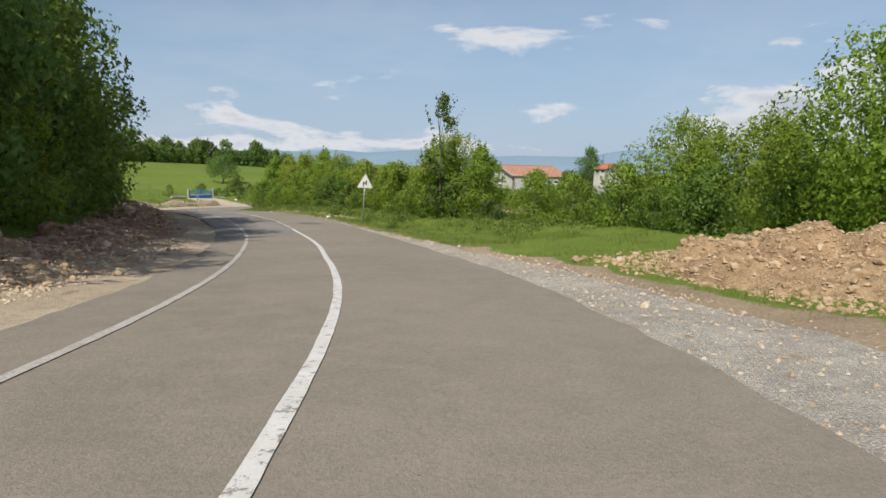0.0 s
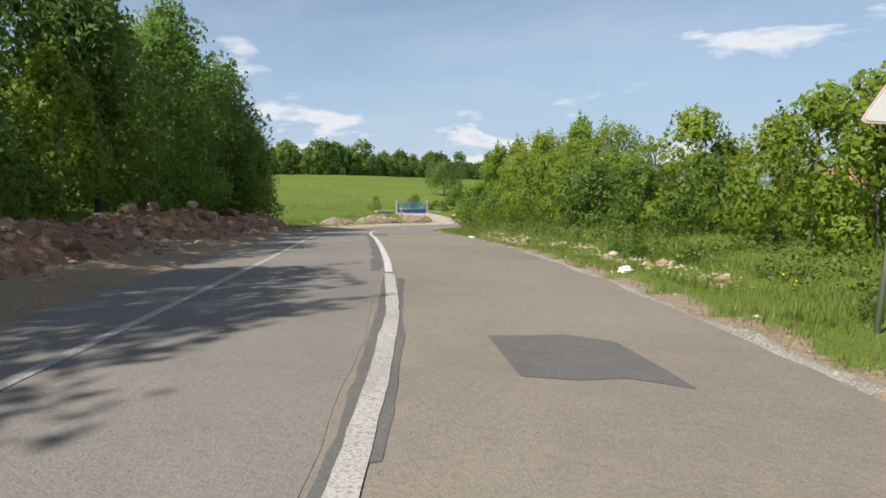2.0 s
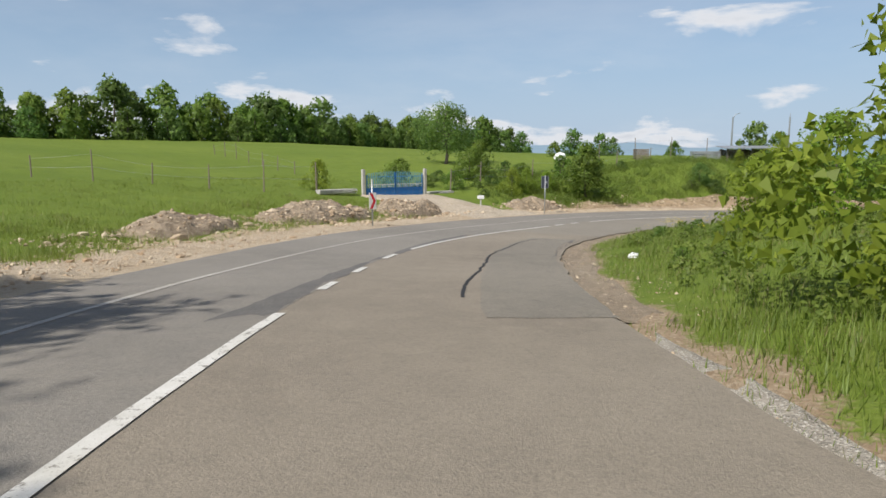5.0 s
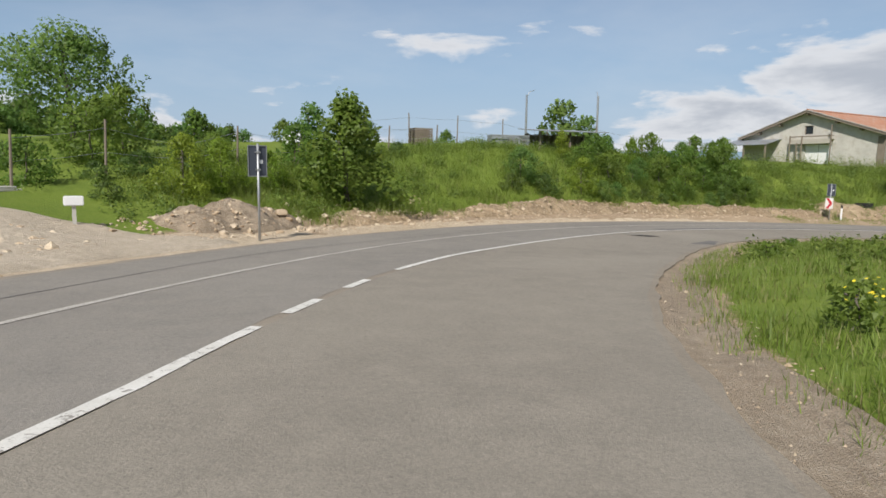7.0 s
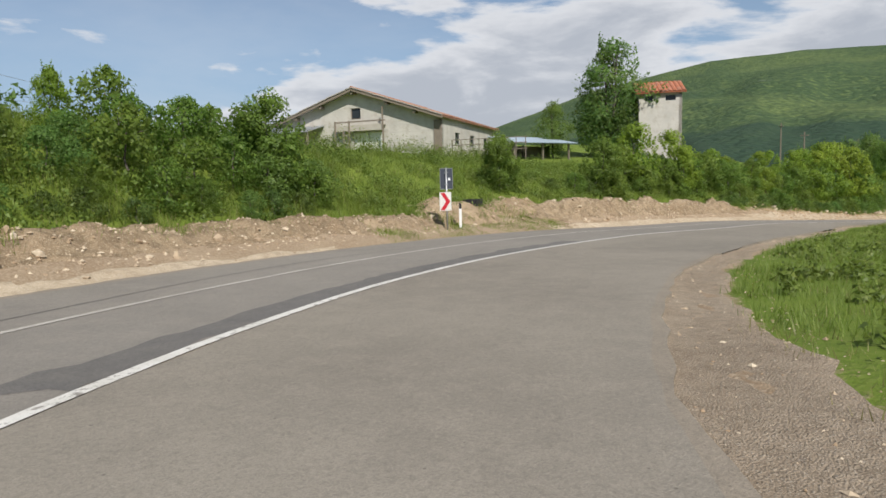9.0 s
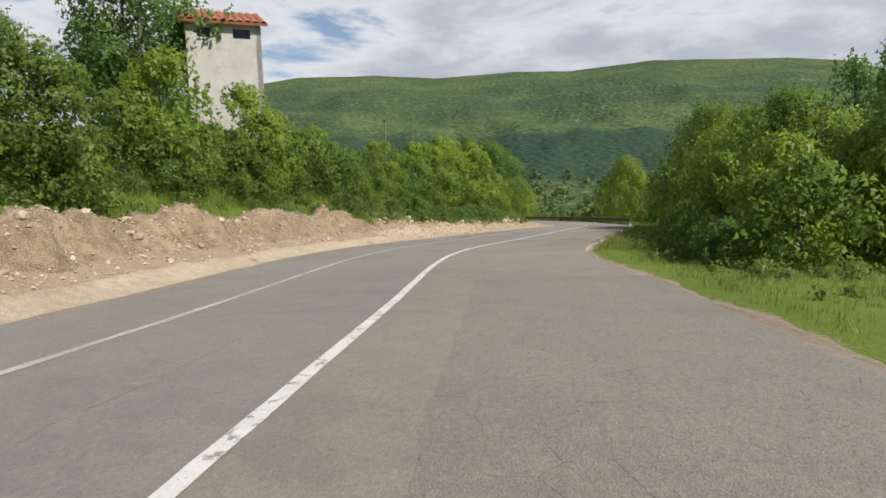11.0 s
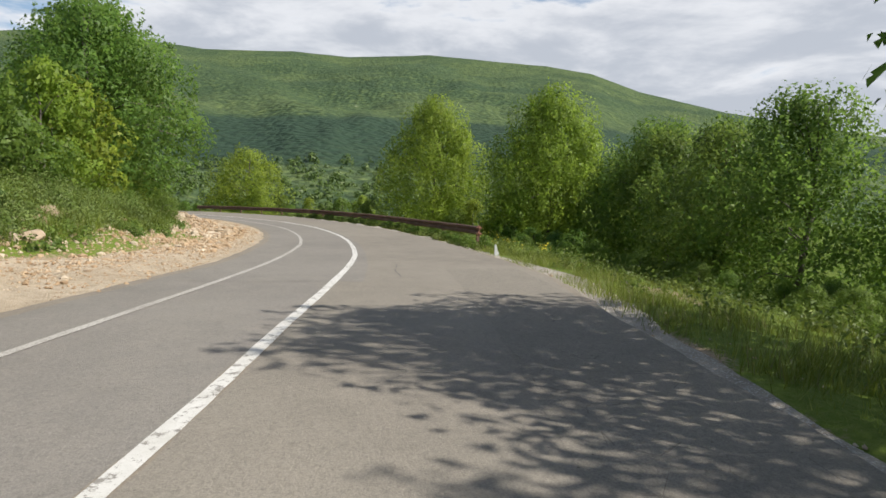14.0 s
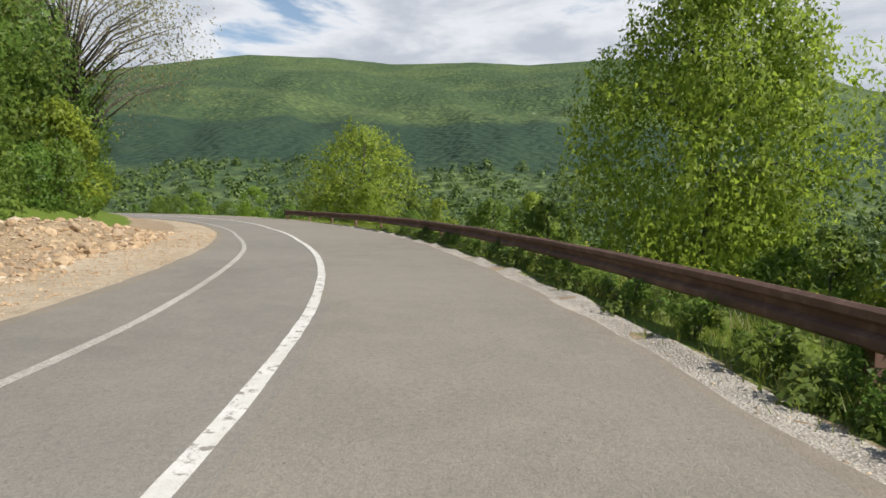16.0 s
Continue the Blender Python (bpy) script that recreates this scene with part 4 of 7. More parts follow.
for src, s_, d_, k_, a_ in ((YOUNG, 156.6, -11.2, 0.36, 40), (BUSH, 158.6, -10.6, 0.65, 90), (YOUNG, 160.8, -11.0, 0.4, 200), (FINE, 163.0, -10.2, 0.7, 300), (BUSH, 165.4, -10.6, 0.78, 30), (FINE, 159.8, -8.4, 0.8, 15), (FINE, 162.2, -8.0, 0.75, 260)):
    plant(src, s_, d_, k_, a_, group=BANK)


# ---- the mountain ----
SKYLINE = [(-14, -1.0), (-22, -0.4), (-30, 0.6), (-40, 2.2), (-50, 5.0), (-58, 7.6), (-64, 8.8), (-68, 9.5), (-75, 9.6), (-80, 9.3), (-87, 9.6), (-92, 9.4), (-98.8, 9.8), (-104, 9.4), (-109, 9.0), (-113, 8.3), (-117, 6.8), (-124, 5.0), (-135, 3.0), (-150, 1.5), (-170, 0.0)]


def forest_mat():
    """Broadleaf forest seen from afar: patches of lighter and darker wood, crowns as grain with painted shade between
    them, painted cloud shadow and haze, a few pale rocks.
    """
    n = Nodes("mountain_forest", 0.95, 0, 0.1)
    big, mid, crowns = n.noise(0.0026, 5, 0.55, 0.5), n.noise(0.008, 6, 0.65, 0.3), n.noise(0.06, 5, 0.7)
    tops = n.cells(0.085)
    c = n.mix(n.span(big, 0.43, 0.56), (0.055, 0.092, 0.028), (0.12, 0.16, 0.046))
    c = n.mix(n.span(mid, 0.44, 0.6, 0, 0.6), c, (0.055, 0.09, 0.028))
    # shade between the crowns, put into the colour as dark gaps
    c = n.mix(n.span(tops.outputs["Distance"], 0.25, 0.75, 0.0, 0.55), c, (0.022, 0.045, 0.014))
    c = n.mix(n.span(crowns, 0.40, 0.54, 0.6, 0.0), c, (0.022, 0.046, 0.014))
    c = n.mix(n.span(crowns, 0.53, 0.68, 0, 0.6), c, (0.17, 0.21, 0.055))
    # cloud shadow on the slope, painted into the colour as two dark belts
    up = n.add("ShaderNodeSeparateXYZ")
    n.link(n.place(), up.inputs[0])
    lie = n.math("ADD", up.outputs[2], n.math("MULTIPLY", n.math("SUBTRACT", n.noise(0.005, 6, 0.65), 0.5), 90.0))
    cloud_shade = n.math("MULTIPLY", n.span(lie, -14, 2), n.span(lie, 58, 70, 0.85, 0.0))
    c = n.mix(cloud_shade, c, (0.013, 0.036, 0.018))
    upper_shade = n.math("MULTIPLY", n.span(lie, 178, 190), n.span(lie, 212, 228, 0.6, 0.0))
    c = n.mix(n.math("MULTIPLY", upper_shade, n.span(big, 0.4, 0.5)), c, (0.022, 0.05, 0.02))
    c = n.mix(n.span(n.math("ADD", n.noise(0.006, 5, 0.7), n.math("MULTIPLY", crowns, 0.25)), 0.795, 0.845, 0, 0.6), c, (0.30, 0.29, 0.25))
    # a thin air haze, mixed evenly into the slope's colour
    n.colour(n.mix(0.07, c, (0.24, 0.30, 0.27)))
    n.bump(n.math("SUBTRACT", crowns, tops.outputs["Distance"]), 0.8, 6.0)
    return n.m


def slope_z(a, r):
    """The mountain's height in a direction (degrees) and distance from the bend."""
    x, y = 45 - math.sin(radians(a)) * r, 120 + math.cos(radians(a)) * r
    el = math.tan(radians(np.interp(a, sk[:, 0], sk[:, 1])))
    top = el * 2800 - 9
    u = np.clip((r - 330) / 2470, 0, 1)
    prof = 0.08 * u + 0.92 * u**1.25 if r <= 2800 else 1 - (r - 2800) / 700
    ridge = 40 * wob(a * 0.13, r * 0.0018) * math.sin(math.pi * u) + 11 * wob(a * 0.4, r * 0.005, 3) * math.sin(math.pi * min(1, u * 1.02))
    fine = 1.6 * wob(x * 0.011, y * 0.011)
    return x, y, -42 + (top + 42) * prof + ridge + fine


verts = []
AZ = np.arange(-172, -12, 0.5)
RR = np.concatenate([np.linspace(260, 1200, 40), np.linspace(1230, 3300, 60)])
sk = np.array(sorted(SKYLINE))
for r in RR:
    for a in AZ:
        verts.append(slope_z(a, r))
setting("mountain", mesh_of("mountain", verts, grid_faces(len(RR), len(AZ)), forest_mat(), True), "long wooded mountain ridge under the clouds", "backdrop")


def far_wood(count, seed):
    """Woods on the valley side and the mountain's foot: uneven crowns of leaf clumps."""
    rng = np.random.default_rng(seed)
    qs, vs, ws = [], [], []
    for _ in range(count):
        a, r = rng.uniform(-124, -44), math.exp(rng.uniform(math.log(75), math.log(620)))
        x, y, z = slope_z(a, r)
        if r < 330:
            s_, d_, _ = along([(x, y)])
            if abs(d_[0]) < 22 or (d_[0] < 0 and s_[0] < 320):
                continue
            z = max(height(x, y), z if r > 260 else -99)
        k = (1.9 + 0.0026 * r) * rng.uniform(0.6, 1.4)
        n = 70 if r < 240 else 26
        v = rng.normal(size=(n, 3))
        v /= np.linalg.norm(v, axis=1)[:, None]
        v[:, 2] = np.abs(v[:, 2]) * 1.25 - 0.25
        knob = 1 + 0.2 * np.sin(v[:, :1] * 4 + a) * np.cos(v[:, 1:2] * 5 + r)
        qs.append(v * k * knob * rng.uniform(0.7, 1.08, (n, 1)) * (1, 1, rng.uniform(0.9, 1.5)) + (x, y, z + 0.35 * k))
        vs.append(v + (0, 0, 0.2))
        ws.append(np.full(n, k * (0.46 if n > 30 else 0.62)))
    v = np.concatenate(vs)
    me = blade_mesh("far_wood", np.concatenate(qs), v, v + rng.normal(0, 0.22, v.shape), np.concatenate(ws), LEAF_FAR)
    return tagged(new("far_wood", me), "green broadleaf wood on the valley slopes", "wood", kind="stuff")


LEAF_FAR = leaf_mat("far_wood_leaves", (0.065, 0.12, 0.028), (0.115, 0.185, 0.04), (0.145, 0.21, 0.05), 0.3)
far_wood(5000, 21)


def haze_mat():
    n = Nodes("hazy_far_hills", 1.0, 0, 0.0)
    # the blue of the distant air is painted on as the hills' own colour
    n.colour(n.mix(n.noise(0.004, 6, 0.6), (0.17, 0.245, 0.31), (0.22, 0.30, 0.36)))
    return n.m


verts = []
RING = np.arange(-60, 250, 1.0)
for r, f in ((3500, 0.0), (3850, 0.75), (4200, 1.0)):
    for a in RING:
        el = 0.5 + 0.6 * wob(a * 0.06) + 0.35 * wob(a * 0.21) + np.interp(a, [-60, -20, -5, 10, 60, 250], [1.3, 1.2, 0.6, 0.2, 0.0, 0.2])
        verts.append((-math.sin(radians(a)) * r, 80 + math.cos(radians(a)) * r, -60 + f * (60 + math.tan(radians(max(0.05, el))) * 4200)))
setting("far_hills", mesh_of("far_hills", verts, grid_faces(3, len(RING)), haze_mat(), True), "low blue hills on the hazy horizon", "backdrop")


# ---- surfaces laid on the road ----
for name, s0, s1, a, b, mat, lab in strips:
    setting(name, strip(name, s0, s1, a, b, 0.003, mat, 0.5, 6, rag=0.05, seed=s0, end_rag=0.3), lab, "road surface")

patches = [
    # s0, s1, left, right, material, rag, label
    (58.15, 59.45, lambda s: 1.02 + 0.08 * (59.45 - s), lambda s: 2.07 + 0.11 * (59.45 - s), ASPHALT_DARK, 0.012, "dark rectangular asphalt patch"),
    (55.4, 63.5, -0.02, 0.1, ASPHALT_DARK, 0.05, "dark asphalt repair along the middle line"),
    (57.0, 63.6, 0.18, 0.27, ASPHALT_DARK, 0.07, "dark broken asphalt beside the middle line"),
    (64.5, 84.5, -0.27, -0.07, ASPHALT_DARK, 0.10, "dark asphalt repair along the middle line"),
    (81.0, 84.5, -0.05, 0.75, ASPHALT_DARK, 0.18, "dark triangular asphalt patch"),
    (104.0, 112.0, lambda s: -0.62 + 0.06 * (s - 104), -0.1, ASPHALT_DARK, 0.12, "dark asphalt repair along the middle line"),
    (112.6, 120.5, -0.14, 0.12, ASPHALT_DARK, 0.08, "dark asphalt repair along the middle line"),
    (119.2, 120.8, 3.2, 4.0, ASPHALT_DARK, 0.12, "dark patch at the crumbled road edge"),
    (146.5, 148.7, 3.45, lambda s: 4.14 - 0.2 * (s - 146.5), ASPHALT_DARK, 0.10, "dark patch at the crumbled road edge"),
    (152.6, 168.5, -0.68, -0.12, ASPHALT_DARK, 0.2, "dark ragged asphalt repair along the middle line"),
    (161, 186, -2.9, -1.1, ASPHALT_GREY, 0.10, "grey resurfaced strip"),
    (104, 121, 2.35, 3.9, ASPHALT_OLD, 0.06, "coarse old asphalt beside a tar seam"),
    (166.3, 186, 1.1, 4.2, ASPHALT_OLD, 0.08, "coarse old asphalt at the bend"),
    (196, 232.5, 2.0, 3.55, ASPHALT_OLD, 0.05, "coarse cracked asphalt along the edge"),
    (230, 253.1, -2.6, 0.4, ASPHALT_GREY, 0.03, "grey asphalt patch with a straight end"),
]
for i, (s0, s1, a, b, mat, rag, lab) in enumerate(patches):
    setting(f"road_patch_{i + 1}", strip("road_patch", s0, s1, a, b, 0.0042 + 0.0001 * i, mat, 0.25, 4, rag=rag, seed=13 * i + 1, end_rag=0.5), lab, "road patch")

# tar seams and cracks
seams = [
    (105.6, 120.4, lambda s: 2.12 + 0.5 * (s - 106) / 14 + 0.05 * math.sin(s * 1.1) + 0.09 * wob(s * 1.6) + 0.025 * wob(s * 6.5), 0.027),
    (199.5, 216, lambda s: 2.0 + 0.05 * math.sin(s * 1.7) + 0.06 * wob(s * 2.9), 0.009),
    (230.8, 233.3, lambda s: 1.0 + 0.03 * math.sin(s * 3) + 0.03 * wob(s * 4), 0.008),
    (112.5, 124.5, lambda s: float(table(EDGE_R, s)) - 0.16 + 0.1 * wob(s * 1.3) + 0.05 * wob(s * 5), 0.012),
    (128, 166, lambda s: -3.3 + 0.15 * math.sin(s * 0.5), 0.016),
]
for i, (s0, s1, mid, half) in enumerate(seams):
    me = strip("tar_seam", s0, s1, lambda s: mid(s) - half, lambda s: mid(s) + half, 0.0075, TAR, 0.09, 2, rag=half * 0.5, seed=i * 9.0)
    if i:
        me.materials[0] = ASPHALT_DARK
    setting(f"road_seam_{i + 1}", me, "dark tar seam in the asphalt", "tar seam")

# middle line: long strokes with short dashes between
n_line = 0
for s0, s1 in ((2, 20), (22, 55.2), (64.2, 104.2), (106.2, 107.1), (108.5, 109.4), (111.3, 112.5), (114.0, 129.1), (129.85, 130.85), (131.9, 132.8), (134.2, 238.5), (238.68, 239.9), (240.06, LENGTH - 1)):
    n_line += 1
    wide = 0.065 if s1 - s0 > 3 else 0.07
    me = strip("middle_line", s0, s1, lambda s: float(table(MID, s)) - wide, lambda s: float(table(MID, s)) + wide, 0.0095, PAINT, 0.12, 3, rag=0.011, seed=s0)
    setting(f"middle_line_{n_line}", me, "white painted line in the middle of the road", "road marking")
me = strip("middle_line", 55.8, 64.0, lambda s: float(table(MID, s)) - 0.075, lambda s: float(table(MID, s)) + 0.075, 0.0097, PAINT_WORN, 0.12, 4, rag=0.03, seed=8, end_rag=0.4)
setting("middle_line_worn", me, "worn and crumbling stretch of the middle line", "road marking")
me = strip("edge_line", 5, LENGTH - 1, lambda s: table(SIDE_L, s) - 0.055, lambda s: table(SIDE_L, s) + 0.055, 0.009, PAINT_WORN, 0.3, 3, rag=0.018, seed=4)
setting("edge_line", me, "worn white edge line of the left lane", "road marking")


# ---- shoulders and spoil ----
heap_v, heap_f = [], []


def heap(verts, faces):
    """Remembers a heap's surface."""
    o = len(heap_v)
    heap_v.extend(Vector(v) for v in verts)
    heap_f.extend([o + k for k in f] for f in faces)


def band(name, s0, s1, inner, outer, lift, mat, label, cat, step=0.4, cols=7, rag=0.25, seed=0.0, lump=0.05):
    """A loose layer that lies on the ground from the asphalt's edge outwards."""
    n = int((s1 - s0) / step) + 1
    verts = []
    for i in range(n):
        s = s0 + (s1 - s0) * i / (n - 1)
        a = (inner(s) if callable(inner) else inner) + 0.4 * rag * wob(s * 0.9, seed)
        b = (outer(s) if callable(outer) else outer) + rag * (wob(s * 0.45, seed + 5) + 0.6 * wob(s * 1.9, seed + 9))
        taper = min(1.0, i / 4, (n - 1 - i) / 4)
        for k in range(cols):
            u = k / (cols - 1)
            p = beside(s, a + (b - a) * u)
            rz = on_road(s, a).z
            z = p.z * min(1, u * 2.2) + max(p.z, rz - 0.02) * (1 - min(1, u * 2.2))
            up = lift * (0.4 + 0.6 * math.sin(math.pi * u)) * taper + lump * wob(p.x * 1.4, p.y * 1.4, seed) * math.sin(math.pi * u)
            verts.append((p.x, p.y, z + up - (0.08 if k == cols - 1 else 0.0)))
    heap(verts, grid_faces(n, cols))
    return setting(name, mesh_of(name, verts, grid_faces(n, cols), mat, True), label, cat)


def el(s):
    return float(table(EDGE_L, s))


def er(s):
    return float(table(EDGE_R, s))


band("shoulder_1", 4, 56, lambda s: er(s) - 0.15, lambda s: er(s) + np.interp(s, [4, 30, 42, 56], [2.4, 2.3, 1.4, 0.5]), 0.03, GRAVEL, "pale crushed gravel shoulder", "gravel shoulder", seed=1)
band("shoulder_2", 54, 104, lambda s: er(s) - 0.12, lambda s: er(s) + 0.38, 0.02, GRAVEL, "narrow pale gravel edge", "gravel shoulder", seed=2, rag=0.12)
band("shoulder_3", 104, 196, lambda s: er(s) - 0.1, lambda s: er(s) + np.interp(s, [104, 115, 140, 148, 154, 162, 172, 196], [0.8, 1.0, 0.8, 1.4, 1.2, 0.8, 0.6, 0.35]), 0.02, EARTH, "brown earth and crumbled asphalt at the bend", "earth shoulder", seed=3)
band("shoulder_4", 196, 300, lambda s: er(s) - 0.1, lambda s: er(s) + np.interp(s, [196, 226, 231, 236, 244, 300], [0.3, 0.5, 1.1, 0.6, 0.62, 0.6]), 0.02, GRAVEL, "pale gravel edge below the guard rail", "gravel shoulder", seed=4, rag=0.15)
band("shoulder_5", 20, 58, lambda s: el(s) + 0.1, lambda s: el(s) - np.interp(s, [20, 35, 45, 58], [2.6, 2.4, 1.6, 1.2]), 0.03, SAND, "sandy gravel shoulder", "gravel shoulder", seed=5)
band("shoulder_6", 100, 164, lambda s: el(s) + 0.1, lambda s: el(s) - np.interp(s, [100, 108, 114, 120, 128, 134, 142, 150, 168], [2.6, 3.4, 3.8, 2.6, 1.8, 3.0, 1.3, 0.6, 0.35]), 0.035, SAND, "sandy shoulder of the road works", "gravel shoulder", seed=6)
band("shoulder_7", 176, 202, lambda s: el(s) + 0.1, lambda s: el(s) - 0.8, 0.02, SAND, "sandy edge below the cut bank", "gravel shoulder", seed=7, rag=0.15)
band("shoulder_8", 200, 300, lambda s: el(s) + 0.1, lambda s: el(s) - np.interp(s, [200, 212, 219, 231, 237, 245, 250, 270, 300], [1.3, 2.4, 2.8, 2.6, 2.2, 2.3, 2.5, 1.8, 1.0]), 0.04, SAND, "pale sandy shoulder of the road works", "gravel shoulder", seed=8)


def mound(name, s, d, long, wide, high, mat, label, seed, turn=0.0, cat="spoil heap"):
    """A heap of dug earth: an uneven lump that runs out into the ground."""
    c = beside(s, d)
    hd = radians(heading(s) + turn)
    ax, ay = Vector((-math.sin(hd), math.cos(hd), 0)), Vector((math.cos(hd), math.sin(hd), 0))
    n, m = max(12, int(long / 0.14)), max(10, int(wide / 0.14))
    verts = []
    for i in range(n):
        for j in range(m):
            u, v = 2 * i / (n - 1) - 1, 2 * j / (m - 1) - 1
            p = c + ax * (u * long / 2) + ay * (v * wide / 2)
            r = math.hypot(u, v) + 0.22 * wob(p.x * 0.7, p.y * 0.7, seed)
            h = max(0.0, 1 - r * r) ** 0.8
            h *= min(1.0, 6 * (1 - max(abs(u), abs(v))))
            h = high * h * (0.75 + 0.55 * wob(p.x * 0.9, p.y * 0.9, seed + 4)) + min(1, 2.5 * h) * ((1.0 if high > 0.5 else 0.6) * (0.16 * wob(p.x * 1.9, p.y * 1.9, seed) + 0.16 * abs(wob(p.x * 4.1, p.y * 4.1, seed)) + 0.08 * wob(p.x * 7, p.y * 7, seed)))
            verts.append((p.x, p.y, height(p.x, p.y) + h - (0.06 if r > 0.95 else 0.0) - (0.25 if i in (0, n - 1) or j in (0, m - 1) else 0.0)))
    heap(verts, grid_faces(n, m))
    return tagged(new(name, mesh_of(name, verts, grid_faces(n, m), mat, True)), label, cat, "spoil heaps of the road works")


MOUNDS = [
    (34.6, 9.2, 7.6, 5.4, 0.8, SPOIL_ORANGE, "ochre heap of broken stone and earth"),
    (31, -5.3, 13, 2.4, 0.34, SPOIL, "pale heap of crushed stone beside the road"),
    (38, -6.6, 13, 3.0, 0.35, SPOIL_RED, "red-brown heap of dug earth and stones"),
    (49, -6.6, 15, 3.2, 0.5, SPOIL_RED, "red-brown heap of dug earth and stones"),
    (63, -6.9, 17, 3.4, 0.6, SPOIL_RED, "red-brown heap of dug earth and stones"),
    (79, -7.2, 19, 3.4, 0.68, SPOIL_RED, "red-brown heap of dug earth and stones"),
    (93, -7.0, 14, 3.0, 0.7, SPOIL_RED, "red-brown heap of dug earth and stones"),
    (116.5, -8.9, 5.0, 3.2, 0.75, SPOIL_GREY, "heap of grey-brown rubble at the meadow"),
    (123.4, -8.5, 8.0, 3.0, 0.72, SPOIL_GREY, "heap of grey-brown rubble before the gate"),
    (129.0, -7.9, 5.6, 2.8, 0.72, SPOIL_GREY, "heap of broken stone before the gate"),
    (138.3, -7.3, 5.0, 2.4, 0.6, SPOIL_GREY, "ochre heap of rubble beside the sign"),
    (143.5, -7.0, 6.0, 1.7, 0.22, SPOIL, "low ochre heap along the road"),
    (149.5, -6.8, 6.0, 1.5, 0.2, SPOIL, "low ochre heap along the road"),
    (172.4, -7.2, 5.0, 2.4, 0.5, SPOIL, "ochre heap behind the marker post"),
    (176.6, -7.2, 5.0, 1.9, 0.32, SPOIL, "ochre heap of earth"),
    (252, -6.2, 13, 2.8, 0.45, SPOIL, "heap of broken stone at the bend"),
    (263, -6.3, 9, 2.4, 0.5, SPOIL, "heap of broken stone at the bend"),
]
for i, (s, d, lg, wd, hi, mat, lab) in enumerate(MOUNDS):
    mound("earth_mound", s, d, lg, wd, hi, mat, lab, i * 3.7)



def cut_bank(name, s0, s1, d0, high, label, seed):
    """The raw foot of the bank where the diggers cut it: a ragged low step of earth."""
    n, cols = int((s1 - s0) / 0.15), 12
    verts = []
    for i in range(n):
        s = s0 + (s1 - s0) * i / (n - 1)
        taper = min(1.0, i / 12, (n - 1 - i) / 12)
        h = high * taper * (0.8 + 0.9 * wob(s * 0.45, seed) + 0.5 * wob(s * 1.6, seed))
        for k in range(cols):
            u = k / (cols - 1)
            p = beside(s, d0 - 1.5 * u + 0.35 * wob(s * 0.8, seed + 3) + 0.12 * wob(s * 4, u * 5, seed))
            up = max(0.02, h) * min(1.0, (u * 2.1) ** 2.6) * (1.0 if u < 0.8 else (1 - u) / 0.2)
            up += (0.14 * wob(p.x * 1.7, p.y * 1.7, seed) + 0.05 * abs(wob(s * 2.6, seed + 8))) * math.sin(math.pi * u) + 0.035 * wob(p.x * 7, p.y * 7, seed)
            verts.append((p.x, p.y, p.z + up - (0.12 if k in (0, cols - 1) else 0)))
    heap(verts, grid_faces(n, cols))
    setting(name, mesh_of(name, verts, grid_faces(n, cols), CUT_EARTH, True), label, "cut bank")


cut_bank("cut_bank_1", 148, 171, -5.9, 0.25, "raw ochre earth cut at the foot of the grassy bank", 3.0)
cut_bank("cut_bank_2", 176, 201, -5.6, 0.55, "raw ochre earth cut at the foot of the grassy bank", 9.0)

# tops of the heaps, for what lies on them
HEAPS = bvhtree.BVHTree.FromPolygons(heap_v, heap_f)


def top(x, y):
    """The highest solid ground at a place, heaps included."""
    z = height(x, y)
    hit = HEAPS.ray_cast(Vector((x, y, z + 6)), Vector((0, 0, -1)), 7.0)[0]
    return max(z, hit.z) if hit else z


OCT_V = np.array([(1, 0, 0), (0, 1, 0), (-1, 0, 0), (0, -1, 0), (0, 0, 1), (0, 0, -1)], float)
OCT_F = [(0, 1, 4), (1, 2, 4), (2, 3, 4), (3, 0, 4), (1, 0, 5), (2, 1, 5), (3, 2, 5), (0, 3, 5)]
ICO = bmesh.new()
bmesh.ops.create_icosphere(ICO, subdivisions=1, radius=1)
ICO.verts.ensure_lookup_table()
ICO_V = np.array([v.co[:] for v in ICO.verts])
ICO_F = [[v.index for v in f.verts] for f in ICO.faces]
ICO.free()


def stone_geo(rng, size, form):
    sc = size * rng.uniform(0.55, 1.15, 3) * (1, 1, 0.7)
    a = rng.uniform(0, 6.28)
    v = form * sc * (1 + rng.normal(0, 0.17, (len(form), 1)))
    c, s = math.cos(a), math.sin(a)
    return v @ np.array([[c, -s, 0], [s, c, 0], [0, 0, 1]])


def rubble(name, areas, mat, label, seed):
    """Loose stones scattered over stretches (s0, s1, d0, d1, count, size), in one mesh."""
    rng = np.random.default_rng(seed)
    verts, faces = [], []
    for s0, s1, d0, d1, count, size in areas:
        for _ in range(count):
            p = on_road(rng.uniform(s0, s1), rng.uniform(d0, d1))
            k = size * rng.uniform(0.35, 1.0) * (2.2 if rng.random() < 0.06 else 1.0)
            small = k < 0.07
            g = stone_geo(rng, k, OCT_V if small else ICO_V) + (p.x, p.y, top(p.x, p.y) + 0.12 * k)
            o = len(verts)
            verts += g.tolist()
            faces += [[o + i for i in f] for f in (OCT_F if small else ICO_F)]
    return tagged(new(name, mesh_of(name, verts, faces, mat)), label, "rubble", kind="stuff")


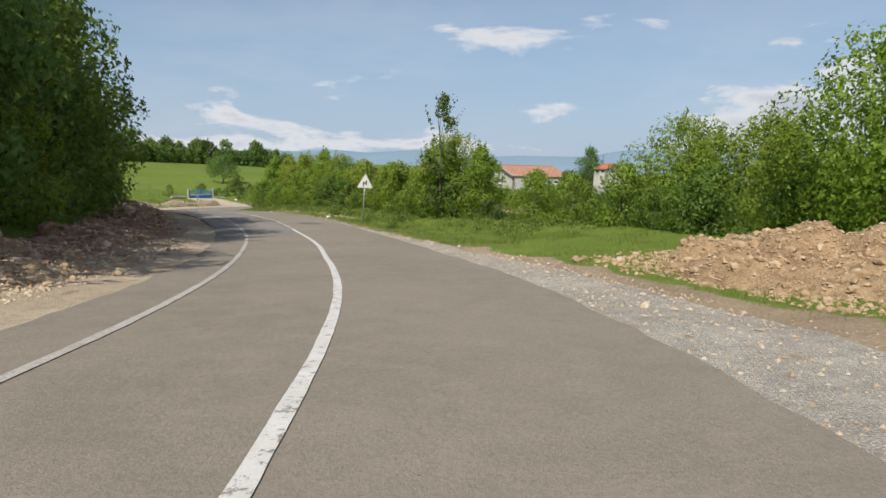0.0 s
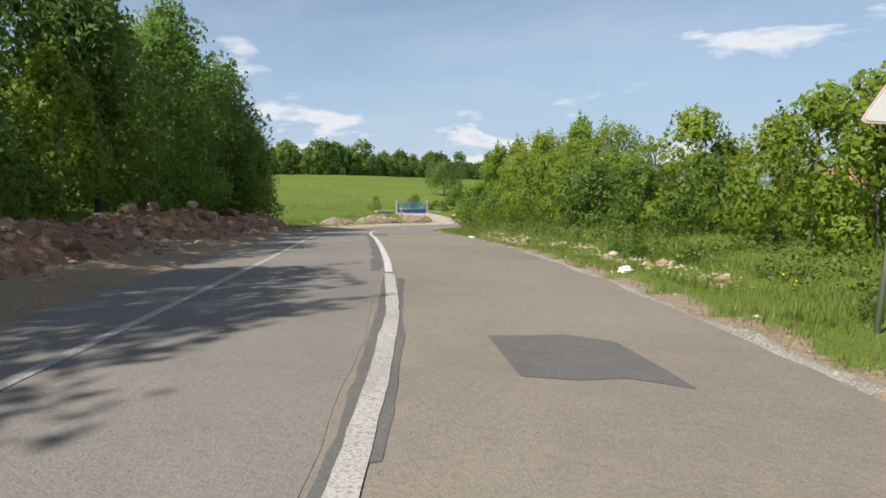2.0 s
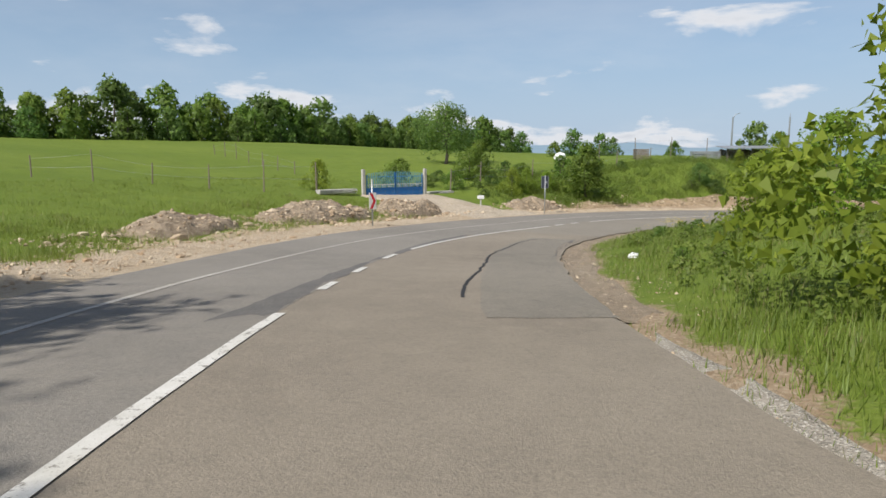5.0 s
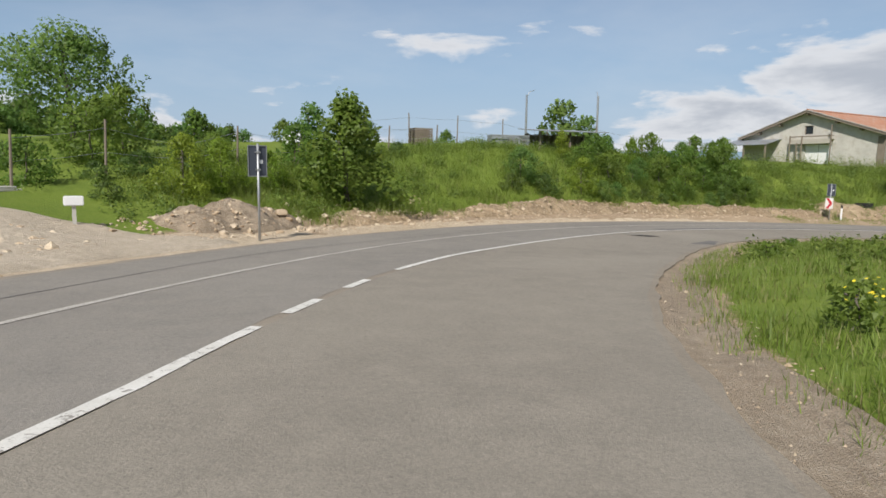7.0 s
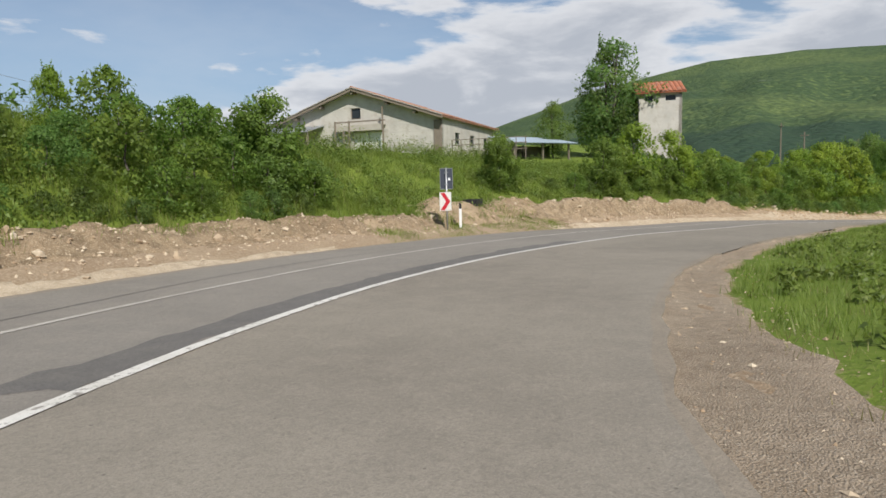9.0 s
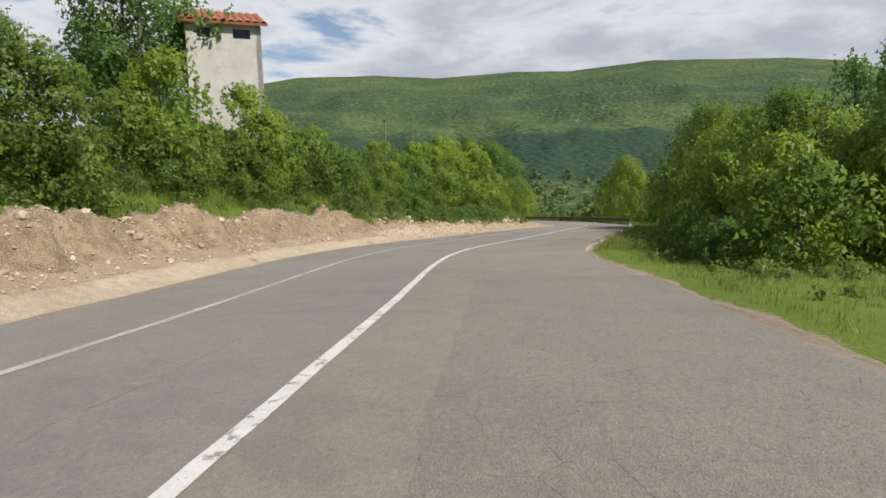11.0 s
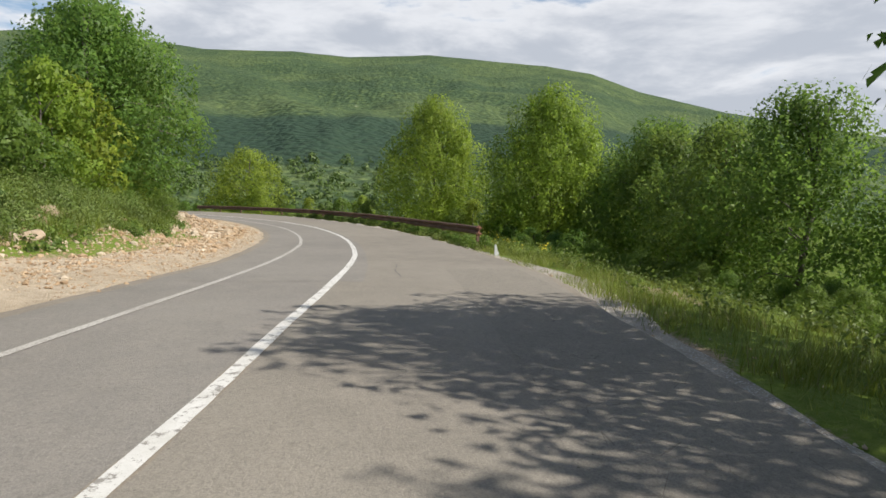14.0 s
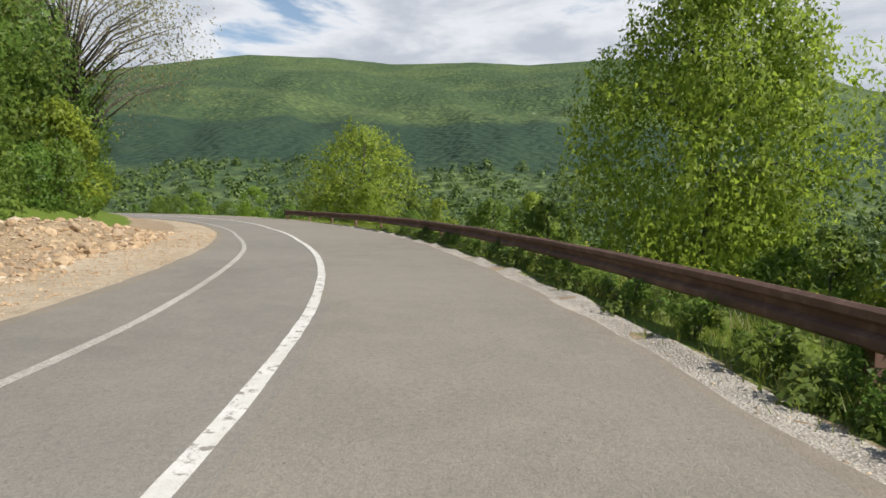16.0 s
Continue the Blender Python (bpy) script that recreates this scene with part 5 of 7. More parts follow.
rubble("rubble", [(31, 38.6, 6.4, 11.4, 3600, 0.06), (36, 39.4, 6.0, 8.0, 160, 0.08), (244, 270, -7.4, -4.4, 2000, 0.09), (236, 253, -5.9, -3.6, 1600, 0.07), (24, 40, -6.6, -4.0, 1400, 0.07), (200, 240, -6.9, -4.4, 2600, 0.055), (204, 240, -7.2, -6.0, 420, 0.13), (228, 252, -5.6, -3.1, 1600, 0.04), (248, 272, -5.4, -3.0, 2200, 0.036)], STONE_OCHRE, "ochre broken stone on the heaps", 9)
rubble("rubble", [(72, 79.5, 4.15, 4.85, 260, 0.055), (63, 82, 4.7, 5.7, 520, 0.075), (112, 121, -10.5, -6.3, 800, 0.09), (121, 134, -10, -6, 1500, 0.095), (135, 147, -8.6, -5.6, 700, 0.085), (147, 170, -7.4, -5.5, 1100, 0.07), (170, 178, -8.4, -6.0, 300, 0.07), (178, 200, -7.2, -5.3, 1000, 0.07), (203, 236, -8.0, -5.6, 1100, 0.085), (202, 240, -7.6, -4.2, 3000, 0.04), (244, 270, -7.4, -4.4, 500, 0.1), (104, 124, -8.6, -4.4, 1500, 0.055), (200, 240, -7.4, -4.6, 900, 0.05), (236, 254, -6.3, -3.5, 1300, 0.06), (243, 256, -6.6, -4.2, 700, 0.11), (236, 254, -5.6, -3.3, 1200, 0.028), (22, 48, -6.4, -3.7, 2600, 0.06)], STONE, "loose pale limestone rubble on the heaps", 3)
rubble("rubble", [(28, 60, -8.2, -4.8, 380, 0.12), (55, 100, -8.8, -4.8, 1500, 0.11), (56, 100, -8.3, -5.6, 520, 0.2), (30, 56, -8.0, -5.2, 160, 0.17)], STONE_RED, "red-stained broken stone below the wood", 4)
rubble("gravel", [(24, 56, 3.25, 5.6, 3800, 0.028), (30, 52, 3.3, 5.0, 160, 0.055), (50, 104, 3.2, 4.0, 500, 0.03), (104, 126, 3.9, 5.4, 260, 0.022), (104, 180, 3.9, 5.4, 2200, 0.02), (196, 262, 3.2, 4.6, 700, 0.03), (100, 166, -6.8, -4.2, 600, 0.035), (226, 268, -4.8, -2.9, 500, 0.03)], STONE, "loose gravel along the edges of the road", 5)


def boulder(s, d, size, mat, seed, label):
    """A broken block of stone: the hull of scattered corners, with dulled edges."""
    rng = np.random.default_rng(seed)
    bm = bmesh.new()
    sc = Vector((size * rng.uniform(0.75, 1.2), size * rng.uniform(0.6, 0.95), size * rng.uniform(0.5, 0.8)))
    for _ in range(26):
        v = Vector(rng.normal(size=3)).normalized() * rng.uniform(0.86, 1.0)
        v = Vector((max(-0.8, min(0.8, v.x)), max(-0.85, min(0.75, v.y)), max(-0.8, min(0.75, v.z))))
        bm.verts.new((v.x * sc.x, v.y * sc.y, v.z * sc.z))
    hull = bmesh.ops.convex_hull(bm, input=list(bm.verts))
    bmesh.ops.delete(bm, geom=[g for g in {*hull["geom_interior"], *hull["geom_unused"]} if isinstance(g, bmesh.types.BMVert)], context="VERTS")
    bmesh.ops.dissolve_limit(bm, angle_limit=0.12, verts=list(bm.verts), edges=list(bm.edges))
    bmesh.ops.bevel(bm, geom=list(bm.edges), offset=size * 0.05, segments=1, affect="EDGES")
    bm.normal_update()
    me = bpy.data.meshes.new("boulder")
    bm.to_mesh(me)
    bm.free()
    me.materials.append(mat)
    p = on_road(s, d)
    ob = new("boulder", me)
    ob.matrix_basis = pose(p.x, p.y, top(p.x, p.y) + sc.z * 0.35, 0, 0, rng.uniform(0, 360))
    return tagged(ob, label, "boulder", "boulders of the road works")


for i, (s, d, k) in enumerate([(62.7, -6.6, 0.5), (60.5, -7.2, 0.42), (65.5, -6.2, 0.34), (63.8, -7.8, 0.5), (74, -7.4, 0.4), (82.3, -7.6, 0.5), (84.5, -7.9, 0.42), (86.5, -6.9, 0.3), (89.8, -7.6, 0.48), (90.6, -8.1, 0.4), (92.5, -7.2, 0.35), (44, -7.3, 0.36), (50.5, -6.9, 0.4), (40, -7.2, 0.28), (69.5, -7.1, 0.32), (78, -7.9, 0.38), (95.5, -7.4, 0.36)]):
    boulder(s, d, k, STONE_RED, i + 20, "pale boulder stained with red earth")
for i, (s, d, k) in enumerate([(38.6, 6.0, 0.2), (37.9, 6.8, 0.15), (114.5, -7.2, 0.35), (119, -8.3, 0.25), (139.5, -6.9, 0.28), (232.8, -7.6, 0.36), (228.5, -7.7, 0.3), (224, -7.9, 0.34), (235, -6.9, 0.42), (216, -8.1, 0.3), (206.5, -7.8, 0.34), (249.5, -6.3, 0.45), (252.5, -6.9, 0.4), (255.5, -6.1, 0.32), (246.5, -6.0, 0.3), (258.5, -6.6, 0.36)]):
    boulder(s, d, k, STONE, i + 60, "pale ochre limestone boulder")
rng = np.random.default_rng(77)
for i in range(34):
    s = 203 + 33 * i / 33 + rng.uniform(-0.5, 0.5)
    boulder(s, -6.75 + rng.uniform(-0.35, 0.45) + 0.012 * (s - 203), rng.uniform(0.14, 0.36), STONE, 200 + i, "pale ochre limestone boulder")
for i in range(16):
    s = 246 + 20 * i / 15
    boulder(s, rng.uniform(-7.0, -5.0), rng.uniform(0.12, 0.3), STONE, 300 + i, "pale ochre limestone boulder")


# ---- signs, gate, rail ----
STEEL = plain("galvanised_steel", (0.42, 0.43, 0.44), 0.45, 0.7, 0.2, 8)
SIGN_BACK = plain("grey_sign_back", (0.075, 0.085, 0.11), 0.5, 0.2, 0.25, 7)
SIGN_WHITE = plain("faded_white_sheet", (0.74, 0.73, 0.70), 0.45, 0, 0.1, 5, (0.6, 0.55, 0.48))
SIGN_RED = plain("red_sheet", (0.55, 0.025, 0.04), 0.45, 0, 0.2, 5)
SIGN_PALE_RED = plain("bleached_red_sheet", (0.66, 0.50, 0.46), 0.5, 0, 0.15, 5)
BLACK = plain("black_sheet", (0.02, 0.02, 0.022), 0.5, 0, 0.3, 6)
BLUE = plain("blue_gate_paint", (0.03, 0.17, 0.47), 0.4, 0, 0.25, 4, (0.10, 0.2, 0.36))
BLUE_PALE = plain("pale_blue_gate_paint", (0.10, 0.33, 0.55), 0.45, 0, 0.25, 5)
CONCRETE = plain("pale_concrete", (0.5, 0.48, 0.44), 0.9, 0, 0.2, 3, (0.34, 0.32, 0.28))
RUST = plain("rusted_steel", (0.19, 0.112, 0.084), 0.85, 0.1, 0.4, 3, (0.27, 0.17, 0.125))
RUST_PALE = plain("pale_rusted_steel", (0.33, 0.16, 0.11), 0.85, 0.1, 0.3, 5)
PLASTER = plain("weathered_plaster", (0.55, 0.52, 0.47), 0.9, 0, 0.35, 2.2, (0.40, 0.355, 0.30))
WHITEWASH = plain("whitewashed_door", (0.76, 0.75, 0.73), 0.8, 0, 0.1, 3)
TILE_OLD = plain("weathered_orange_tile", (0.41, 0.20, 0.125), 0.85, 0, 0.45, 3, (0.40, 0.34, 0.29))
TILE = plain("orange_roof_tile", (0.44, 0.15, 0.075), 0.8, 0, 0.35, 3, (0.34, 0.26, 0.21))
SLATE = plain("lichened_grey_tile", (0.36, 0.33, 0.30), 0.85, 0, 0.4, 4, (0.46, 0.42, 0.37))
BOARD = plain("pale_weathered_board", (0.46, 0.42, 0.36), 0.9, 0, 0.3, 5)
SHEET = plain("grey_roof_sheet", (0.36, 0.38, 0.40), 0.5, 0.4, 0.25, 2, (0.28, 0.26, 0.24))
WOOD = plain("grey_weathered_wood", (0.23, 0.19, 0.15), 0.9, 0, 0.35, 7)
DARKGLASS = plain("dark_window_glass", (0.03, 0.035, 0.04), 0.15, 0, 0.2, 3)
PLASTIC = plain("white_plastic", (0.8, 0.8, 0.8), 0.4, 0, 0.1, 8)
BLACKPL = plain("black_plastic", (0.03, 0.03, 0.033), 0.5, 0, 0.3, 8)


def round_bar(bm, a, b, r, sides=10):
    tube(bm, [a, b], [r, r], sides)


def prism(bm, outline, y0, y1):
    """A flat plate with the given outline in x and z, from y0 to y1."""
    a = [bm.verts.new((x, y0, z)) for x, z in outline]
    b = [bm.verts.new((x, y1, z)) for x, z in outline]
    bm.faces.new(a)
    bm.faces.new(b[::-1])
    n = len(a)
    for i in range(n):
        bm.faces.new((a[i], b[i], b[(i + 1) % n], a[(i + 1) % n]))


def soft_poly(points, r, k=5):
    """A polygon with rounded corners."""
    out, n = [], len(points)
    for i in range(n):
        p, a, b = Vector(points[i]), Vector(points[i - 1]), Vector(points[(i + 1) % n])
        e, f = p + (a - p).normalized() * r, p + (b - p).normalized() * r
        for j in range(k + 1):
            t = j / k
            q = e * (1 - t) ** 2 + p * 2 * t * (1 - t) + f * t * t
            out.append((q.x, q.y))
    return out


def bend_sign():
    """The warning triangle on its post; the front faces along -y."""
    x, y = -4.66, 36.15
    z = height(x, y)
    low = -0.22 - z
    ob = thing("warning_sign", (x, y, z), 20, "faded white triangular double-bend warning sign on a leaning steel post", "road sign")
    ob.matrix_basis = ob.matrix_basis @ Matrix.Rotation(radians(3.0), 4, "Y")
    bm = bmesh.new()
    round_bar(bm, (0, 0, -0.3), (0, 0, low + 0.7), 0.03)
    part("post", bm, STEEL, ob, smooth=True)
    tri = [(-0.47, low), (0.47, low), (0, low + 0.83)]
    bm = bmesh.new()
    prism(bm, soft_poly(tri, 0.07), -0.052, -0.034)
    part("plate", bm, SIGN_PALE_RED, ob, "bleached red rim")
    bm = bmesh.new()
    c = Vector((0, low + 0.275))
    prism(bm, soft_poly([tuple(c + (Vector(p) - c) * 0.92) for p in tri], 0.06), -0.058, -0.0525)
    part("face", bm, SIGN_WHITE, ob, "faded white face")
    bm = bmesh.new()
    w, zc = 0.032, low + 0.27
    zig = [(-0.09, -0.13), (-0.09, 0.05), (0.06, -0.05), (0.06, 0.12)]
    for (xa, za), (xb, zb) in zip(zig, zig[1:]):
        d = Vector((xb - xa, zb - za)).normalized()
        nx, nz = -d.y * w, d.x * w
        e = d * w * 0.8
        prism(bm, [(xa - nx - e.x, zc + za - nz - e.y), (xb - nx + e.x, zc + zb - nz + e.y), (xb + nx + e.x, zc + zb + nz + e.y), (xa + nx - e.x, zc + za + nz - e.y)], -0.0605, -0.0585)
    prism(bm, [(-0.005, zc + 0.10), (0.125, zc + 0.10), (0.06, zc + 0.19)], -0.0605, -0.0585)
    part("arrow", bm, BLACK, ob, "black double-bend arrow")
    for k in (0.15, 0.5):
        bm = bmesh.new()
        box(bm, (-0.05, -0.036, low + k), (0.05, 0.036, low + k + 0.04))
        part("clamp", bm, STEEL, ob)


bend_sign()


def back_sign(at, turn, post, plate_z, w, h, label, spot=True):
    """A sign seen from behind: post, plate with a turned rim, clamps."""
    ob = thing("road_sign", at, turn, label, "road sign")
    bm = bmesh.new()
    round_bar(bm, (0, 0, -0.3), (0, 0, post), 0.032)
    part("post", bm, STEEL, ob, smooth=True)
    bm = bmesh.new()
    prism(bm, soft_poly([(-w / 2, plate_z), (w / 2, plate_z), (w / 2, plate_z + h), (-w / 2, plate_z + h)], 0.04), 0.04, 0.055)
    part("plate", bm, SIGN_BACK, ob, "dark grey sheet back")
    bm = bmesh.new()
    for a, b in (((-w / 2, plate_z), (w / 2, plate_z + 0.02)), ((-w / 2, plate_z + h - 0.02), (w / 2, plate_z + h)), ((-w / 2, plate_z), (-w / 2 + 0.015, plate_z + h)), ((w / 2 - 0.015, plate_z), (w / 2, plate_z + h))):
        box(bm, (a[0], 0.02, a[1]), (b[0], 0.04, b[1]))
    part("rim", bm, STEEL, ob)
    for k in (0.2, 0.75):
        bm = bmesh.new()
        box(bm, (-0.06, -0.036, plate_z + h * k), (0.06, 0.04, plate_z + h * k + 0.04))
        part("clamp", bm, STEEL, ob)
    if spot:
        bm = bmesh.new()
        box(bm, (0.06, 0.034, plate_z + h * 0.42), (0.14, 0.0395, plate_z + h * 0.54))
        part("sticker", bm, PLASTIC, ob, "white sticker")
    return ob


def chevron_board(ob, z, w, h, x=0.0):
    """A white board with a red arrow head, on the -y side of its post."""
    bm = bmesh.new()
    prism(bm, soft_poly([(x - w / 2, z), (x + w / 2, z), (x + w / 2, z + h), (x - w / 2, z + h)], 0.02), -0.055, -0.035)
    part("board", bm, SIGN_WHITE, ob, "white sheet board")
    bm = bmesh.new()
    a, b = x - w * 0.42, x + w * 0.42
    m = z + h / 2
    t = w * 0.36
    prism(bm, [(a, z + h * 0.97), (a + t, z + h * 0.97), (b, m), (a + t, z + h * 0.03), (a, z + h * 0.03), (b - t, m)], -0.0585, -0.0555)
    part("chevron", bm, SIGN_RED, ob, "red arrow head")


z = height(-31.42, 108.46)
back_sign((-31.42, 108.46, z), 35, -4.28 - z, -5.1 - z, 0.5, 0.78, "grey back of a road sign on a steel post beside rubble")
z = height(-1.42, 128.48)
both = back_sign((-1.42, 128.48, z), -54, max(1.9, -5.33 - z), -6.1 - z, 0.46, 0.75, "red and white bend marker below a dark sign back")
chevron_board(both, -6.86 - z, 0.42, 0.66, -0.04)
z = height(-36.2, 92.7)
ob = thing("bend_marker", (-36.2, 92.7, z), 52, "bent red and white bend marker board on a steel post", "road sign")
bm = bmesh.new()
round_bar(bm, (0, 0, -0.3), (0, 0, 2.05), 0.035)
part("post", bm, STEEL, ob, smooth=True)
chevron_board(ob, 0.75, 0.34, 0.72)


def marker_post(at, turn):
    """A white roadside delineator with a black band."""
    ob = thing("marker_post", at, turn, "white plastic marker post with a black top", "marker post")
    for name, mat, z0, z1, lab in (("post", PLASTIC, -0.2, 0.72, ""), ("band", BLACKPL, 0.72, 0.9, "black band")):
        bm = bmesh.new()
        prism(bm, [(-0.045, z0), (0.045, z0), (0.045, z1), (-0.045, z1 + (0.04 if mat == BLACKPL else 0))], -0.03, 0.03)
        part(name, bm, mat, ob, lab)


marker_post((-0.46, 128.72, height(-0.46, 128.72)), -45)
# a broken white stub before the guard rail
p = beside(236.9, 4.15)
ob = thing("marker_stub", p, heading(237), "broken white marker stub in the grass", "marker post")
bm = bmesh.new()
prism(bm, [(-0.07, -0.1), (0.07, -0.1), (0.06, 0.1), (0.02, 0.16), (-0.02, 0.33), (-0.06, 0.35)], -0.03, 0.03)
part("stub", bm, PLASTIC, ob)


def gate():
    """Double-leaf blue steel gate between concrete posts."""
    a, b = Vector((-41.95, 103.7)), Vector((-39.4, 107.8))
    base = -5.72
    w = (b - a).length
    turn = math.degrees(math.atan2(b.y - a.y, b.x - a.x))
    ob = thing("gate", (a.x, a.y, base), turn, "closed blue steel double gate with concrete posts at the meadow", "gate")
    for x in (0.0, w):
        bm = bmesh.new()
        box(bm, (x - 0.1, -0.1, -0.5), (x + 0.1, 0.1, 1.84))
        bmesh.ops.bevel(bm, geom=list(bm.edges), offset=0.02, segments=2, affect="EDGES")
        part("gate_post", bm, CONCRETE, ob, "white-grey concrete post")
    half = w / 2 - 0.2
    for side in (0, 1):
        x0 = 0.2 if side == 0 else w / 2 + 0.015
        leaf = thing("leaf", (x0, 0, 0))
        leaf.parent = ob
        width = half - 0.015
        bm = bmesh.new()
        box(bm, (0, -0.012, 0.1), (width, 0.012, 0.62))
        part("panel", bm, BLUE, leaf, "blue sheet panel")
        bm = bmesh.new()
        for z0, z1 in ((0.06, 0.11), (0.61, 0.66), (1.34, 1.38)):
            box(bm, (0, -0.025, z0), (width, 0.025, z1))
        for xx in (0.0, width - 0.05):
            box(bm, (xx, -0.028, 0.06), (xx + 0.05, 0.028, 1.62 if (xx > 0) != bool(side) else 1.5))
        part("leaf_frame", bm, BLUE, leaf)
        bm = bmesh.new()
        for k in range(int(width / 0.11)):
            x = 0.08 + 0.11 * k
            box(bm, (x, -0.042, 0.67), (x + 0.03, -0.026, 0.86 + 0.04 * math.sin(k * 1.6)))
        box(bm, (0.05, -0.044, 0.85), (width - 0.05, -0.026, 0.885))
        part("scroll_work", bm, SIGN_WHITE, leaf, "white painted scroll bars")
        n = 15
        for k in range(n):
            x = 0.1 + (width - 0.2) * k / (n - 1)
            u = (x0 + x) / w
            topz = 1.52 + 0.16 * math.sin(math.pi * u)
            bm = bmesh.new()
            box(bm, (x - 0.022, -0.045, 0.66), (x + 0.022, -0.027, topz))
            bmesh.ops.pointmerge(bm, verts=[v for v in bm.verts if v.co.z > topz - 0.01 and v.co.y < -0.04], merge_co=(x, -0.036, topz + 0.05))
            part("bar", bm, BLUE_PALE, leaf)


gate()


def drive():
    """The pale gravel drive from the road's edge to the gate."""
    n, m = 26, 18
    near = (on_road(130.6, -4.8), on_road(136.9, -5.0))
    far = (Vector((-42.4, 103.2, 0)), Vector((-39.3, 108.0, 0)))
    verts = []
    for i in range(n):
        for j in range(m):
            u, v = i / (n - 1), j / (m - 1)
            p = near[0].lerp(near[1], v).lerp(far[0].lerp(far[1], v), u)
            w = 0.35 * wob(u * 5, v * 3, 2) * (1 if j in (0, m - 1) else 0.2)
            p += (near[1] - near[0]).normalized() * w
            side = min(u, 1 - u, v, 1 - v) < 1e-6
            verts.append((p.x, p.y, height(p.x, p.y) + 0.07 + 0.03 * wob(p.x * 1.1, p.y * 1.1, 6) - (0.16 if side else 0.0)))
    setting("drive", mesh_of("drive", verts, grid_faces(n, m), DRIVE, True), "pale trodden gravel drive before the gate", "drive")


DRIVE = rubble_mat("pale_drive_gravel", (0.46, 0.38, 0.285), (0.58, 0.49, 0.38), (0.67, 0.6, 0.5), 0.8)
drive()


def beam_profile():
    return [(0.0, 0.0), (-0.04, 0.03), (-0.04, 0.09), (0.03, 0.13), (0.03, 0.18), (-0.04, 0.22), (-0.04, 0.28), (0.0, 0.31)]


def guard_rail():
    """Rusty W-beam rail on posts along the valley side."""
    s0, s1 = 241.6, 289.0
    ob = thing("guard_rail", beside(s0, 4.45), 0, "rusty steel guard rail on short posts along the valley side", "guard rail")
    o = ob.matrix_basis.translation

    def at(s):
        d = np.interp(s, [s0, 246, 256, 270, s1], [4.8, 4.52, 4.2, 3.9, 3.55])
        return float(d), on_road(s, float(d))

    bm = bmesh.new()
    rings = []
    for i in range(97):
        s = s0 + (s1 - s0) * i / 96
        d, p = at(s)
        sag = 0.02 * wob(s * 0.4)
        ring = []
        for q, h in beam_profile() + [(q + 0.012, h) for q, h in beam_profile()[::-1]]:
            w = on_road(s, d + q)
            ring.append(bm.verts.new((w.x - o.x, w.y - o.y, p.z + 0.28 + h + sag - o.z)))
        rings.append(ring)
    for a, b in zip(rings, rings[1:]):
        for k in range(len(a)):
            bm.faces.new((a[k], a[(k + 1) % len(a)], b[(k + 1) % len(a)], b[k]))
    bm.faces.new(rings[0][::-1])
    bm.faces.new(rings[-1])
    part("beam", bm, RUST, ob, "rusted ribbed steel beam")
    s = s0 + 0.3
    while s < s1:
        d, p = at(s)
        g = beside(s, d + 0.12)
        hd = pose(p.x - o.x, p.y - o.y, 0, 0, 0, heading(s))
        bm = bmesh.new()
        for lo, hi in (((0.05, -0.05, g.z - 0.4 - o.z), (0.062, 0.05, p.z + 0.56 - o.z)), ((0.05, -0.05, g.z - 0.4 - o.z), (0.15, -0.038, p.z + 0.56 - o.z)), ((0.05, 0.038, g.z - 0.4 - o.z), (0.15, 0.05, p.z + 0.56 - o.z))):
            box(bm, lo, hi, hd)
        part("rail_post", bm, RUST, ob)
        s += 3.9
    d, p = at(s0)
    bm = bmesh.new()
    m = pose(p.x - o.x, p.y - o.y, p.z + 0.26 - o.z, 0, 0, heading(s0))
    for z0 in (-0.02, 0.19):
        box(bm, (-0.09, -0.2, z0), (0.1, 0.03, z0 + 0.17), m)
    bmesh.ops.bevel(bm, geom=list(bm.edges), offset=0.06, segments=3, affect="EDGES")
    part("end_cap", bm, RUST_PALE, ob, "bent rusty end piece with two rounded lips")


guard_rail()


# ---- buildings ----
def wall_with(bm, w, h, holes, y=0.0, t=0.25, gable=0.0):
    """A wall w wide and h high in the xz plane with rectangular holes through it; gable: height of a middle peak."""
    xs = sorted({0, w, w / 2, *(v for a in holes for v in (a[0], a[1]))})
    zs = sorted({0, h, *(v for a in holes for v in (a[2], a[3]) if v <= h)})
    for x0, x1 in zip(xs, xs[1:]):
        for z0, z1 in zip(zs, zs[1:]):
            if not any(a[0] <= x0 and x1 <= a[1] and a[2] <= z0 and z1 <= a[3] for a in holes):
                box(bm, (x0, y, z0), (x1, y + t, z1))
    if gable:
        prism(bm, [(0, h), (w, h), (w / 2, h + gable)], y, y + t)


def joined(bm):
    """Welds the blocks of a wall into one piece."""
    bmesh.ops.remove_doubles(bm, verts=list(bm.verts), dist=0.0008)
    return bm


